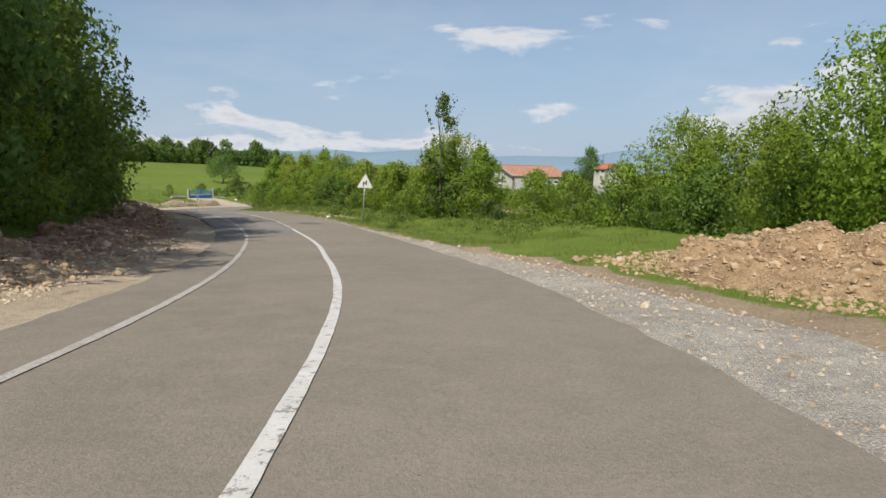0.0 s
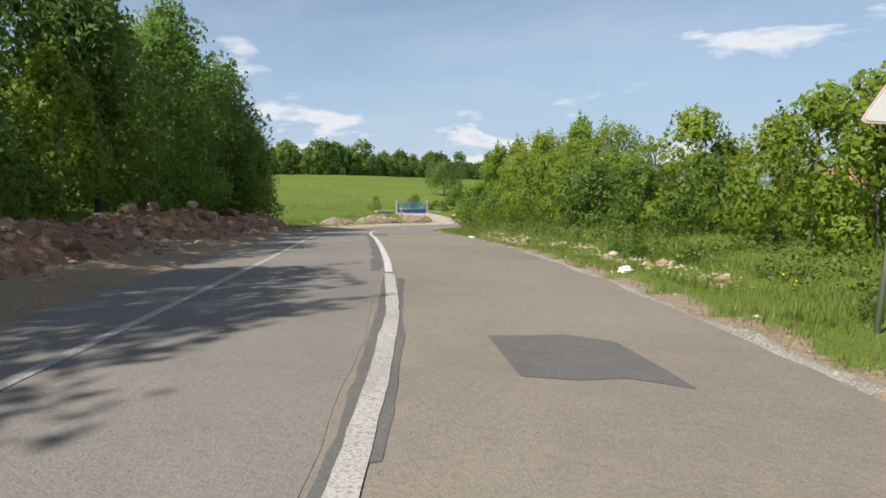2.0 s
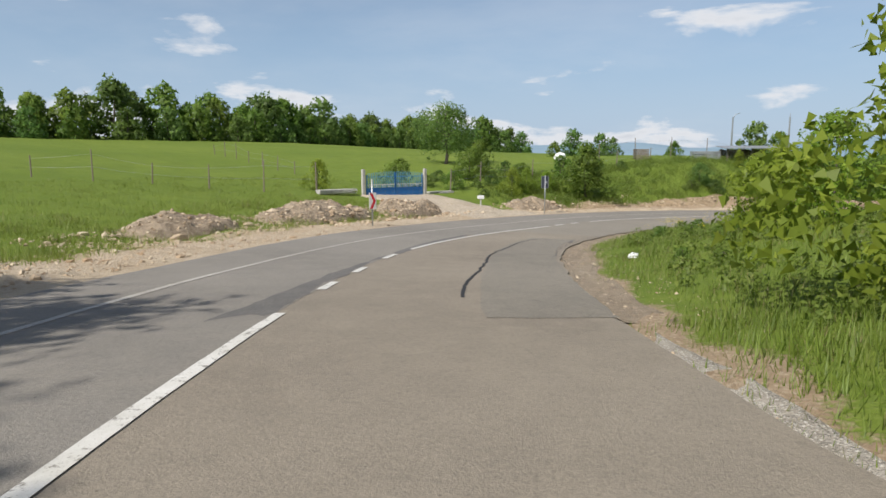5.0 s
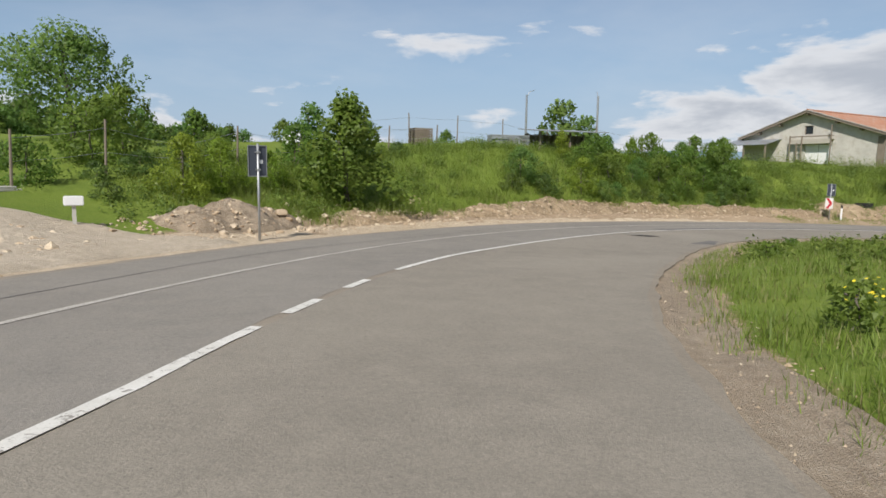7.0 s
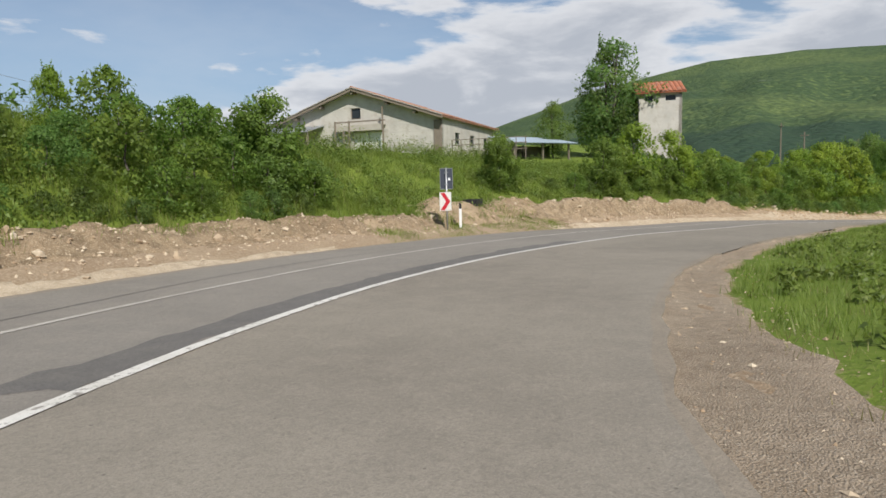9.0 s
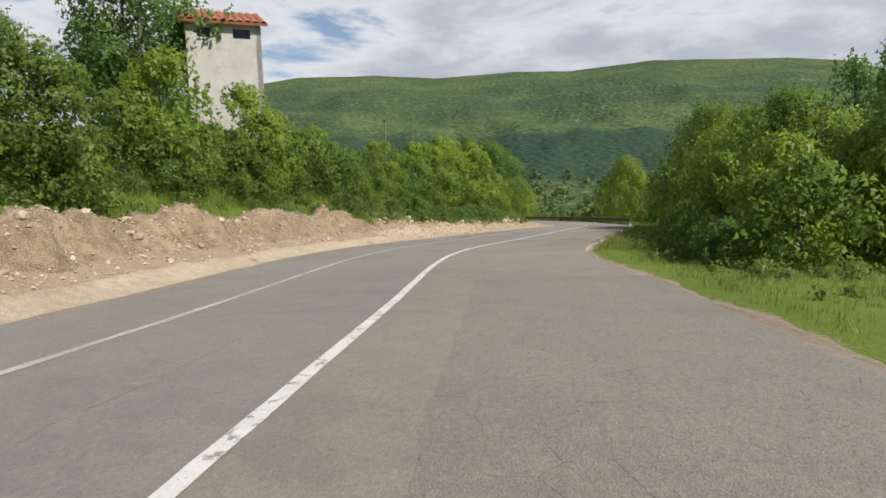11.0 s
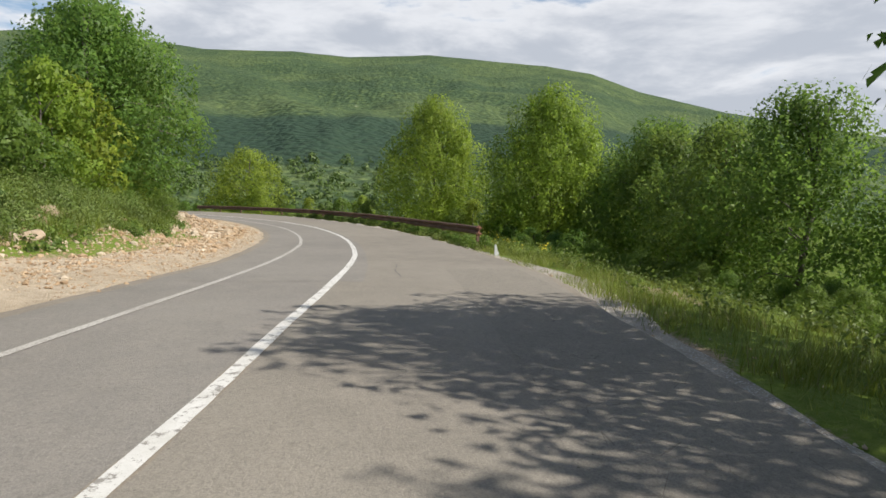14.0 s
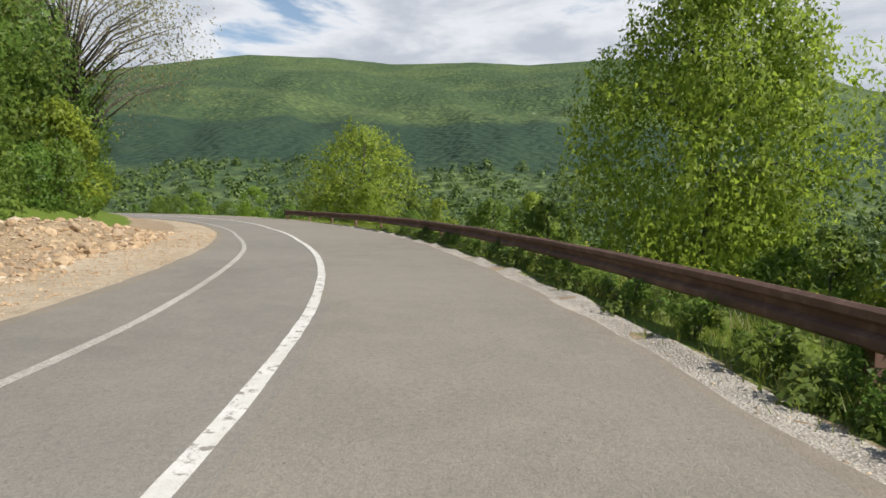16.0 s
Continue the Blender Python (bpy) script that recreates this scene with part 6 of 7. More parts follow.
def tile_roof(parent, m, run, length, name="roof", material=None, pieces=True):
    """One roof slope: a deck and rows of round tiles; m puts its lower left corner, x along the eave, y up the slope."""
    bm = bmesh.new()
    box(bm, (0, 0, -0.12), (length, run, 0.0), m)
    deck = part(name, bm, material or TILE, parent)
    if not pieces:
        return deck
    bm = bmesh.new()
    n = int(length / 0.36)
    for i in range(n):
        x = (i + 0.5) * length / n
        prof = [(x - 0.16, 0.0), (x - 0.1, 0.06), (x, 0.085), (x + 0.1, 0.06), (x + 0.16, 0.0)]
        for r in range(int(run / 1.2)):
            y0, y1 = r * 1.2, min(run, r * 1.2 + 1.26)
            a = [bm.verts.new(m @ Vector((q, y0, h + 0.012))) for q, h in prof]
            b = [bm.verts.new(m @ Vector((q, y1, h * 0.85))) for q, h in prof]
            for k in range(4):
                bm.faces.new((a[k], a[k + 1], b[k + 1], b[k]))
    part("tiles", bm, material or TILE, deck)
    return deck


def window(parent, x0, x1, z0, z1, y, name="window"):
    bm = bmesh.new()
    for lo, hi in (((x0, z0), (x1, z0 + 0.06)), ((x0, z1 - 0.06), (x1, z1)), ((x0, z0), (x0 + 0.06, z1)), ((x1 - 0.06, z0), (x1, z1))):
        box(bm, (lo[0], y + 0.05, lo[1]), (hi[0], y + 0.12, hi[1]))
    w = part(name, bm, WOOD, parent)
    bm = bmesh.new()
    box(bm, (x0 + 0.05, y + 0.08, z0 + 0.05), (x1 - 0.05, y + 0.09, z1 - 0.05))
    part("pane", bm, DARKGLASS, w)
    return w


def barn():
    """The long low barn: gable towards the road, tiled roof, grey lean-to roof."""
    corner = Vector((15.8, 145.44))
    left = Vector((9.96, 158.1))
    w = (left - corner).length
    base = -4.2
    # local x runs from the left corner to the right one, y goes into the building
    turn = math.degrees(math.atan2(corner.y - left.y, corner.x - left.x))
    ob = thing("barn", (left.x, left.y, base), turn, "long plastered barn with weathered orange tile roof on the bank", "barn")
    eave, peak, deep, t = 3.2, 2.35, 15.0, 0.28
    bm = bmesh.new()
    door = (w * 0.48, w * 0.48 + 2.6, 0.0, 2.35)
    loft = (w * 0.5 - 0.45, w * 0.5 + 0.4, 3.35, 4.2)
    wall_with(bm, w, eave, [door])
    # gable above the eave, with the loft opening left free
    def edge(x):
        return eave + peak * (1 - abs(2 * x / w - 1))
    xs = [0, 0.001, w * 0.25, loft[0], loft[1], w * 0.75, w - 0.001, w]
    for x0, x1 in zip(xs, xs[1:]):
        if x1 - x0 < 0.01:
            continue
        spans = [(eave, None)] if not (abs(x0 - loft[0]) < 1e-6) else [(eave, loft[2]), (loft[3], None)]
        for lo, hi in spans:
            if hi is not None:
                box(bm, (x0, 0, lo), (x1, t, hi))
            else:
                pts = [(x0, lo), (x1, lo), (x1, max(lo + 0.001, edge(x1)))]
                if x0 < w / 2 < x1:
                    pts.append((w / 2, edge(w / 2)))
                pts.append((x0, max(lo + 0.001, edge(x0))))
                prism(bm, pts, 0, t)
    part("gable_wall", joined(bm), PLASTER, ob, "weathered plaster wall")
    bm = bmesh.new()
    box(bm, (door[0] + 0.02, 0.1, 0), (door[1] - 0.02, 0.18, door[3] - 0.02))
    d = part("door", bm, WHITEWASH, ob, "whitewashed double door")
    bm = bmesh.new()
    box(bm, (door[0] - 0.3, -0.03, door[3]), (door[1] + 0.3, 0.0, door[3] + 0.16))
    box(bm, ((door[0] + door[1]) / 2 - 0.03, 0.07, 0), ((door[0] + door[1]) / 2 + 0.03, 0.099, door[3] - 0.03))
    part("lintel", bm, CONCRETE, d)
    window(ob, *loft, 0.05, "loft_window")
    # side wall to the south, with windows
    side = Matrix.Translation((w, 0, 0)) @ Matrix.Rotation(radians(90), 4, "Z")
    bm = bmesh.new()
    holes = [(k, k + 1.2, 1.3, 2.2) for k in (3.0, 7.0, 11.0)]
    wall_with(bm, deep, eave - 0.02, holes, y=0.0, t=t)
    bmesh.ops.transform(bm, matrix=side, verts=list(bm.verts))
    sw = part("side_wall", joined(bm), PLASTER, ob)
    for a in holes:
        x0 = a
        bm = bmesh.new()
        box(bm, (x0[0], 0.1, x0[2]), (x0[1], 0.14, x0[3]), side)
        part("pane", bm, DARKGLASS, sw)
        bm = bmesh.new()
        box(bm, (x0[0] - 0.06, -0.05, x0[2] - 0.08), (x0[1] + 0.06, 0.1, x0[2]), side)
        part("sill", bm, CONCRETE, sw)
    bm = bmesh.new()
    box(bm, (0, deep - t, 0), (w, deep, eave))
    prism(bm, [(0, eave), (w, eave), (w / 2, eave + peak)], deep - t, deep)
    part("back_wall", bm, PLASTER, ob)
    bm = bmesh.new()
    box(bm, (0, t, 0), (t, deep - t, eave))
    part("north_wall", bm, PLASTER, ob)
    slope = math.atan2(peak, w / 2)
    run = math.hypot(peak, w / 2) + 0.35
    # right slope tiled; lower edge along the side wall
    m = Matrix.Translation((w + 0.33, -0.6, eave - 0.02)) @ Matrix.Rotation(radians(90), 4, "Z") @ Matrix.Rotation(slope, 4, "X")
    tile_roof(ob, m, run, deep + 0.8, "roof", TILE_OLD)
    m = Matrix.Translation((-0.33, deep + 0.2, eave - 0.02)) @ Matrix.Rotation(radians(-90), 4, "Z") @ Matrix.Rotation(slope, 4, "X")
    tile_roof(ob, m, run, deep + 0.8, "roof", SLATE)
    # ridge and barge boards
    bm = bmesh.new()
    round_bar(bm, (w / 2, -0.65, eave + peak + 0.12), (w / 2, deep + 0.2, eave + peak + 0.12), 0.11, 8)
    part("ridge", bm, TILE_OLD, ob)
    for sgn in (-1, 1):
        bm = bmesh.new()
        m2 = Matrix.Translation((w / 2, -0.63, eave + peak + 0.02)) @ Matrix.Rotation(sgn * slope, 4, "Y")
        box(bm, (0, -0.04, -0.15) if sgn > 0 else (-run, -0.04, -0.15), (run, 0.0, 0.02) if sgn > 0 else (0, 0.0, 0.02), m2)
        part("barge_board", bm, WOOD, ob, "grey weathered barge board")
        # uneven tile ends along the verge
        end = bmesh.new()
        box(end, (-0.2, -0.1, 0.0), (0.2, 0.5, 0.07))
        first = part("verge_tile", end, SLATE, ob, "grey lichened tile")
        n = int(run / 0.36)
        for k in range(n):
            tile = first if k == 0 else new("verge_tile", first.data)
            tile.parent = ob
            tile.matrix_basis = m2 @ Matrix.Translation((sgn * (0.2 + 0.36 * k), 0.0, 0.06 + 0.05 * wob(k * 1.9, sgn * 4.0))) @ Matrix.Rotation(radians(6 * wob(k * 2.7, 3)), 4, "Y")
    # purlin ends under the overhang
    for f in (0.14, 0.3, 0.5, 0.7, 0.86):
        bm = bmesh.new()
        zt = edge(w * f) - 0.12
        box(bm, (w * f - 0.1, -0.56, zt - 0.24), (w * f + 0.1, 0.0, zt))
        part("purlin", bm, WOOD, ob)
    # board canopy and beam over the door, on props
    c = w / 2
    bm = bmesh.new()
    box(bm, (c - 1.5, -0.55, 2.42), (c + 2.5, -0.5, 2.86))
    box(bm, (c - 1.5, -0.5, 2.80), (c + 2.5, 0.0, 2.86))
    part("canopy", bm, BOARD, ob, "pale weathered board canopy")
    bm = bmesh.new()
    box(bm, (c - 1.6, -0.5, 3.08), (c + 2.6, -0.4, 3.18))
    part("beam", bm, WOOD, ob)
    for px, hi in ((c - 1.55, 3.2), (c - 0.85, 2.5), (c - 0.35, 3.2), (c + 2.45, 4.1)):
        bm = bmesh.new()
        box(bm, (px, -0.66, -0.4), (px + 0.1, -0.56, hi))
        part("prop", bm, WOOD, ob)
    for zz in (0.9, 1.5, 2.1):
        bm = bmesh.new()
        box(bm, (c - 0.85, -0.6, zz), (c - 0.25, -0.561, zz + 0.07))
        part("rung", bm, BOARD, ob)
    bm = bmesh.new()
    box(bm, (w - 0.62, -0.08, 0.1), (w - 0.02, -0.002, 2.95))
    part("corner_board", bm, WOOD, ob, "dark weathered corner boards")
    bm = bmesh.new()
    for zz in (0.55, 1.1, 1.65, 2.2, 2.75):
        box(bm, (c + 2.7, -0.012, zz), (w - 0.7, -0.003, zz + 0.02))
    part("wall_joint", bm, CONCRETE, ob)
    # lean-to porch on the north part of the gable
    bm = bmesh.new()
    m3 = Matrix.Translation((-1.0, -2.6, 2.35)) @ Matrix.Rotation(radians(14), 4, "X")
    box(bm, (0, 0, 0), (5.2, 2.7, 0.05), m3)
    part("porch_roof", bm, SHEET, ob, "grey corrugated sheet roof")
    for x in (-0.8, 1.6, 4.0):
        bm = bmesh.new()
        box(bm, (x, -2.45, -0.3), (x + 0.14, -2.31, 2.38))
        part("porch_post", bm, WOOD, ob)
    # a plank pen beside the gable corner
    pen = thing("pen", (*(corner + Vector((-2.6, -3.4))), height(corner.x - 2.6, corner.y - 3.4)), turn, "grey plank pen beside the barn", "fence")
    for k in range(9):
        bm = bmesh.new()
        box(bm, (k * 0.62, 0, -0.3), (k * 0.62 + 0.05, 0.05, 1.15 + 0.15 * wob(k * 1.7)))
        part("post", bm, WOOD, pen)
    for z0 in (0.35, 0.75, 1.1):
        bm = bmesh.new()
        box(bm, (0, -0.025, z0), (5.1, 0.0, z0 + 0.045))
        part("rail", bm, WOOD, pen)


barn()


def tower_house():
    """The narrow plastered house beside the tall tree."""
    nw, sw = Vector((32.3, 138.5)), Vector((34.1, 135.6))
    w = (sw - nw).length
    base = min(height(33, 137), -4.6)
    turn = math.degrees(math.atan2(sw.y - nw.y, sw.x - nw.x))
    ob = thing("house", (nw.x, nw.y, base), turn, "narrow plastered house with orange tile roof behind bushes", "house")
    h, deep = 1.15 - base, 6.0
    bm = bmesh.new()
    holes = [(0.5, 1.1, h - 0.75, h - 0.3), (w - 1.3, w - 0.5, h - 0.75, h - 0.3)]
    wall_with(bm, w, h, holes)
    wl = part("front_wall", joined(bm), PLASTER, ob)
    for a in holes:
        bm = bmesh.new()
        box(bm, (a[0], 0.12, a[2]), (a[1], 0.16, a[3]))
        part("pane", bm, DARKGLASS, wl)
    side = Matrix.Translation((w, 0, 0)) @ Matrix.Rotation(radians(90), 4, "Z")
    bm = bmesh.new()
    wall_with(bm, deep, h, [(2.2, 3.2, h - 2.2, h - 1.2)])
    bmesh.ops.transform(bm, matrix=side, verts=list(bm.verts))
    sd = part("side_wall", joined(bm), PLASTER, ob)
    bm = bmesh.new()
    box(bm, (2.2, 0.1, h - 2.2), (3.2, 0.14, h - 1.2), side)
    part("pane", bm, DARKGLASS, sd)
    bm = bmesh.new()
    box(bm, (0, 0.25, 0), (0.25, deep, h))
    box(bm, (0.25, deep - 0.25, 0), (w - 0.25, deep, h))
    part("rear_wall", bm, PLASTER, ob)
    slope = radians(20)
    m = Matrix.Translation((-0.3, -0.35, h - 0.05)) @ Matrix.Rotation(slope, 4, "X")
    tile_roof(ob, m, (deep / 2 + 0.4) / math.cos(slope), w + 0.6)
    m = Matrix.Translation((w + 0.3, deep + 0.35, h - 0.05)) @ Matrix.Rotation(radians(180), 4, "Z") @ Matrix.Rotation(slope, 4, "X")
    tile_roof(ob, m, (deep / 2 + 0.4) / math.cos(slope), w + 0.6)
    for x in (0, w - 0.25):
        bm = bmesh.new()
        box(bm, (x, 0, 0), (x + 0.25, deep, 0.01))
        prism(bm, [(0, h), (deep, h), (deep / 2, h + math.tan(slope) * deep / 2)], 0, 0.25)
        bm.clear()
        for a in [(0, h), (deep, h), (deep / 2, h + math.tan(slope) * deep / 2 - 0.03)]:
            bm.verts.new((x, a[0], a[1])), bm.verts.new((x + 0.25, a[0], a[1]))
        v = list(bm.verts)
        for f in ((0, 2, 4), (5, 3, 1), (0, 1, 3, 2), (2, 3, 5, 4), (4, 5, 1, 0)):
            bm.faces.new([v[i] for i in f])
        part("gable", bm, PLASTER, ob)


tower_house()


def low_shed(x, y, turn, w, deep, h, roof, label, walls=WOOD, tilt=5):
    """An open pole shed with a flat sheet roof."""
    z = height(x, y)
    ob = thing("shed", (x, y, z), turn, label, "shed")
    for px in (0.1, w / 2, w - 0.2):
        for py in (0.1, deep - 0.2):
            bm = bmesh.new()
            box(bm, (px, py, -0.3), (px + 0.12, py + 0.12, h))
            part("post", bm, WOOD, ob)
    m = Matrix.Translation((-0.3, -0.4, h)) @ Matrix.Rotation(radians(tilt), 4, "X")
    bm = bmesh.new()
    box(bm, (0, 0, 0), (w + 0.6, deep + 0.8, 0.05), m)
    part("roof", bm, roof, ob)
    for k in range(int(w / 0.22)):
        bm = bmesh.new()
        box(bm, (k * 0.22, deep - 0.06, 0), (k * 0.22 + 0.2, deep - 0.03, h - 0.05 - 0.1 * abs(wob(k * 2.3))))
        part("board", bm, walls, ob)
    return ob


low_shed(-18.8, 131.6, 12, 4.4, 2.2, 1.15, SHEET, "low open shed with a grey sheet roof on the bank")
BLUE_SHEET = plain("pale_blue_roof_sheet", (0.42, 0.50, 0.58), 0.45, 0.2, 0.2, 2)
low_shed(20.6, 142.6, -12, 6.0, 2.6, 1.25, BLUE_SHEET, "open shed with a pale blue sheet roof beside the barn", tilt=11)


def pallet_stack(x, y, turn):
    z = height(x, y)
    ob = thing("pallet_stack", (x, y, z), turn, "stack of grey wooden pallets on the meadow", "pallet stack")
    for k in range(7):
        for j in range(5):
            bm = bmesh.new()
            box(bm, (j * 0.24, 0, k * 0.15 + 0.1), (j * 0.24 + 0.18, 1.1, k * 0.15 + 0.125))
            part("slat", bm, WOOD, ob)
        for j in (0, 0.5, 1.0):
            bm = bmesh.new()
            box(bm, (0, j, k * 0.15), (1.14, j + 0.1, k * 0.15 + 0.1))
            part("block", bm, WOOD, ob)


pallet_stack(-26.6, 130.0, 20)


def slab_stack(x, y, turn, long, rows, label, mat, thick=0.07, deep=0.6):
    """Flat slabs or boards laid in a low stack with uneven ends."""
    rng = random.Random(int(x * 7 + y))
    z = height(x, y)
    ob = thing("slab_stack", (x, y, z), turn, label, "slab stack")
    for k in range(rows):
        a = -0.1
        while a < long:
            w = rng.uniform(0.7, 1.3)
            bm = bmesh.new()
            box(bm, (a, rng.uniform(-0.06, 0.06), k * thick), (min(long + 0.2, a + w - 0.03), deep + rng.uniform(-0.08, 0.08), (k + 1) * thick - 0.008))
            bmesh.ops.bevel(bm, geom=list(bm.edges), offset=0.008, segments=1, affect="EDGES")
            part("slab", bm, mat, ob)
            a += w


slab_stack(-43.5, 101.2, 58, 2.3, 4, "low stack of pale concrete slabs beside the blue gate", CONCRETE)
slab_stack(-39.1, 108.4, 58, 1.9, 2, "low stack of pale concrete slabs beside the drive", CONCRETE)
slab_stack(-21.6, 131.9, 10, 2.2, 8, "stack of pale grey boards beside the low shed", SHEET, 0.09, 1.0)


# fences: stakes with wires
def fence(points, label, high=1.5):
    """Wooden stakes at points (x, y) with two wires between them."""
    x0, y0 = points[0]
    ob = thing("fence", (x0, y0, height(x0, y0)), 0, label, "fence")
    o = ob.matrix_basis.translation
    tops = []
    for x, y in points:
        z = height(x, y)
        h = high * random.uniform(0.75, 1.25)
        lean = Vector((random.uniform(-0.08, 0.08), random.uniform(-0.08, 0.08), 0))
        bm = bmesh.new()
        tube(bm, [Vector((x, y, z - 0.3)) - o, Vector((x, y, z + h)) + lean - o], [0.045, 0.035], 7)
        part("stake", bm, WOOD, ob)
        tops.append((Vector((x, y, z)), lean, h))
    for f in (0.45, 0.85):
        bm = bmesh.new()
        run = [a + la * f + Vector((0, 0, ha * f)) - o for a, la, ha in tops]
        pts = [q for p, r in zip(run, run[1:]) for q in (p, p.lerp(r, 0.5) - Vector((0, 0, 0.04)))] + [run[-1]]
        tube(bm, pts, [0.006] * len(pts), 4)
        part("wire", bm, STEEL, ob)


random.seed(5)
fence([tuple(on_road(s, d))[:2] for s, d in ((136, -12.5), (138, -12.2), (140, -12), (142, -12.2), (144.5, -12.6), (147, -13.6), (149.5, -14.2), (152, -14.8))], "leaning wooden fence stakes with wire beside the gate")
fence([tuple(on_road(s, d))[:2] for s, d in ((150, -18), (152.5, -18.6), (155, -19), (157.5, -19), (160, -18.8), (162.5, -18.4), (165, -18), (168, -17.6))], "tall wooden stakes with wire on the bank", 1.6)
fence([(-52 - 3 * i, 112 + 2.2 * i) for i in range(7)], "thin stakes with wire across the meadow", 1.4)
fence([(-44 - 2.6 * i, 101.5 - 1.6 * i) for i in range(6)], "thin stakes with wire beside the gate", 1.5)


def pole(x, y, h, label, lamp=False):
    ob = thing("utility_pole", (x, y, height(x, y)), random.uniform(0, 90), label, "utility pole")
    bm = bmesh.new()
    tube(bm, [(0, 0, -0.5), (0, 0, h)], [0.11, 0.07], 9)
    part("pole", bm, STEEL if lamp else WOOD, ob)
    bm = bmesh.new()
    if lamp:
        tube(bm, [(0, 0, h - 0.1), (0.35, 0, h + 0.3), (0.8, 0, h + 0.42)], [0.03, 0.025, 0.02], 7)
    else:
        box(bm, (-0.45, -0.05, h - 0.5), (0.45, 0.05, h - 0.4))
    part("arm", bm, STEEL if lamp else WOOD, ob)
    return ob


pole(-12.5, 139.5, 4.2, "thin steel pole with a short arm on the meadow", True)
pole(-17.5, 141.5, 4.2, "thin steel pole with a short arm on the meadow", True)
p = on_road(239, -17)
pole(p.x, p.y, 5.5, "grey wooden utility pole above the scrub")
p = on_road(247, -21)
pole(p.x, p.y, 7.0, "grey wooden utility pole above the scrub")

# small things by the road
z = height(-35.4, 107.43)
ob = thing("meter_box", (-35.4, 107.43, z), 30, "small white meter box on a short post beside the drive", "meter box")
bm = bmesh.new()
box(bm, (-0.04, -0.04, -0.2), (0.04, 0.04, 0.55))
part("post", bm, CONCRETE, ob)
bm = bmesh.new()
box(bm, (-0.2, -0.1, 0.5), (0.2, 0.1, 0.72))
bmesh.ops.bevel(bm, geom=list(bm.edges), offset=0.015, segments=2, affect="EDGES")
part("box", bm, PLASTIC, ob)


def crumpled(name, at, size, mat, label, cat, seed, flat_=0.6):
    """A crumpled sheet or bag lying on the ground."""
    bm = bmesh.new()
    bmesh.ops.create_icosphere(bm, subdivisions=3, radius=1)
    for v in bm.verts:
        r = 1 + 0.35 * noise.noise(v.co * 2.2 + Vector((seed, 0, 0))) + 0.18 * noise.noise(v.co * 6 + Vector((0, seed, 0)))
        v.co = Vector((v.co.x * r * size, v.co.y * r * size * 0.75, max(-0.2, v.co.z) * r * size * flat_))
    me = bpy.data.meshes.new(name)
    bm.to_mesh(me)
    bm.free()
    me.materials.append(mat)
    ob = new(name, me)
    ob.matrix_basis = pose(*at, 0, 0, seed * 40)
    return tagged(ob, label, cat)


p = beside(112.7, 5.7)
crumpled("plastic_bag", (p.x, p.y, top(p.x, p.y) + 0.03), 0.16, PLASTIC, "crumpled white plastic bag in the grass", "bag", 2, 0.6)
p = beside(79.1, 3.95)
crumpled("litter", (p.x, p.y, top(p.x, p.y) + 0.02), 0.14, PLASTIC, "white litter at the road's edge", "litter", 4, 0.4)
p = beside(214.5, -8.3)
crumpled("litter", (p.x, p.y, top(p.x, p.y) + 0.03), 0.3, PLASTIC, "white plastic litter on the stones", "litter", 5, 0.5)
p = beside(64.5, 4.1)
crumpled("plastic_bag", (p.x, p.y, top(p.x, p.y) + 0.02), 0.15, PLASTIC, "small white bag in the verge", "bag", 7, 0.6)
crumpled("tarpaulin", (-33.94, 131.67, height(-33.94, 131.67) + 0.15), 0.75, PLASTIC, "white tarpaulin heap on the meadow", "tarpaulin", 3, 0.8)
p = on_road(174.0, -7.7)
ob = thing("crate", (p.x, p.y, top(p.x, p.y) - 0.03), 25, "black plastic crate tipped on the earth heap", "crate")
for lo, hi in (((-0.5, -0.3, 0), (0.5, 0.3, 0.03)), ((-0.5, -0.3, 0), (0.5, -0.27, 0.3)), ((-0.5, 0.27, 0), (0.5, 0.3, 0.3)), ((-0.5, -0.3, 0), (-0.47, 0.3, 0.3)), ((0.47, -0.3, 0), (0.5, 0.3, 0.3))):
    bm = bmesh.new()
    box(bm, lo, hi)
    part("side", bm, BLACKPL, ob)
p = beside(230.6, 5.3)
ob = thing("branch", (p.x, p.y, p.z + 0.05), heading(230) + 60, "dead branch lying in the verge", "branch")
bm = bmesh.new()
tube(bm, [(-0.5, 0, 0), (0, 0.05, 0.03), (0.6, -0.04, 0.02)], [0.03, 0.025, 0.012], 7)
tube(bm, [(0.1, 0.04, 0.03), (0.35, 0.2, 0.1)], [0.015, 0.006], 6)
part("wood", bm, BARK, ob, smooth=True)


GRIT = asphalt_mat("broken_dark_asphalt", (0.05, 0.046, 0.042), (0.11, 0.10, 0.09), (0.16, 0.14, 0.12), 2.0)


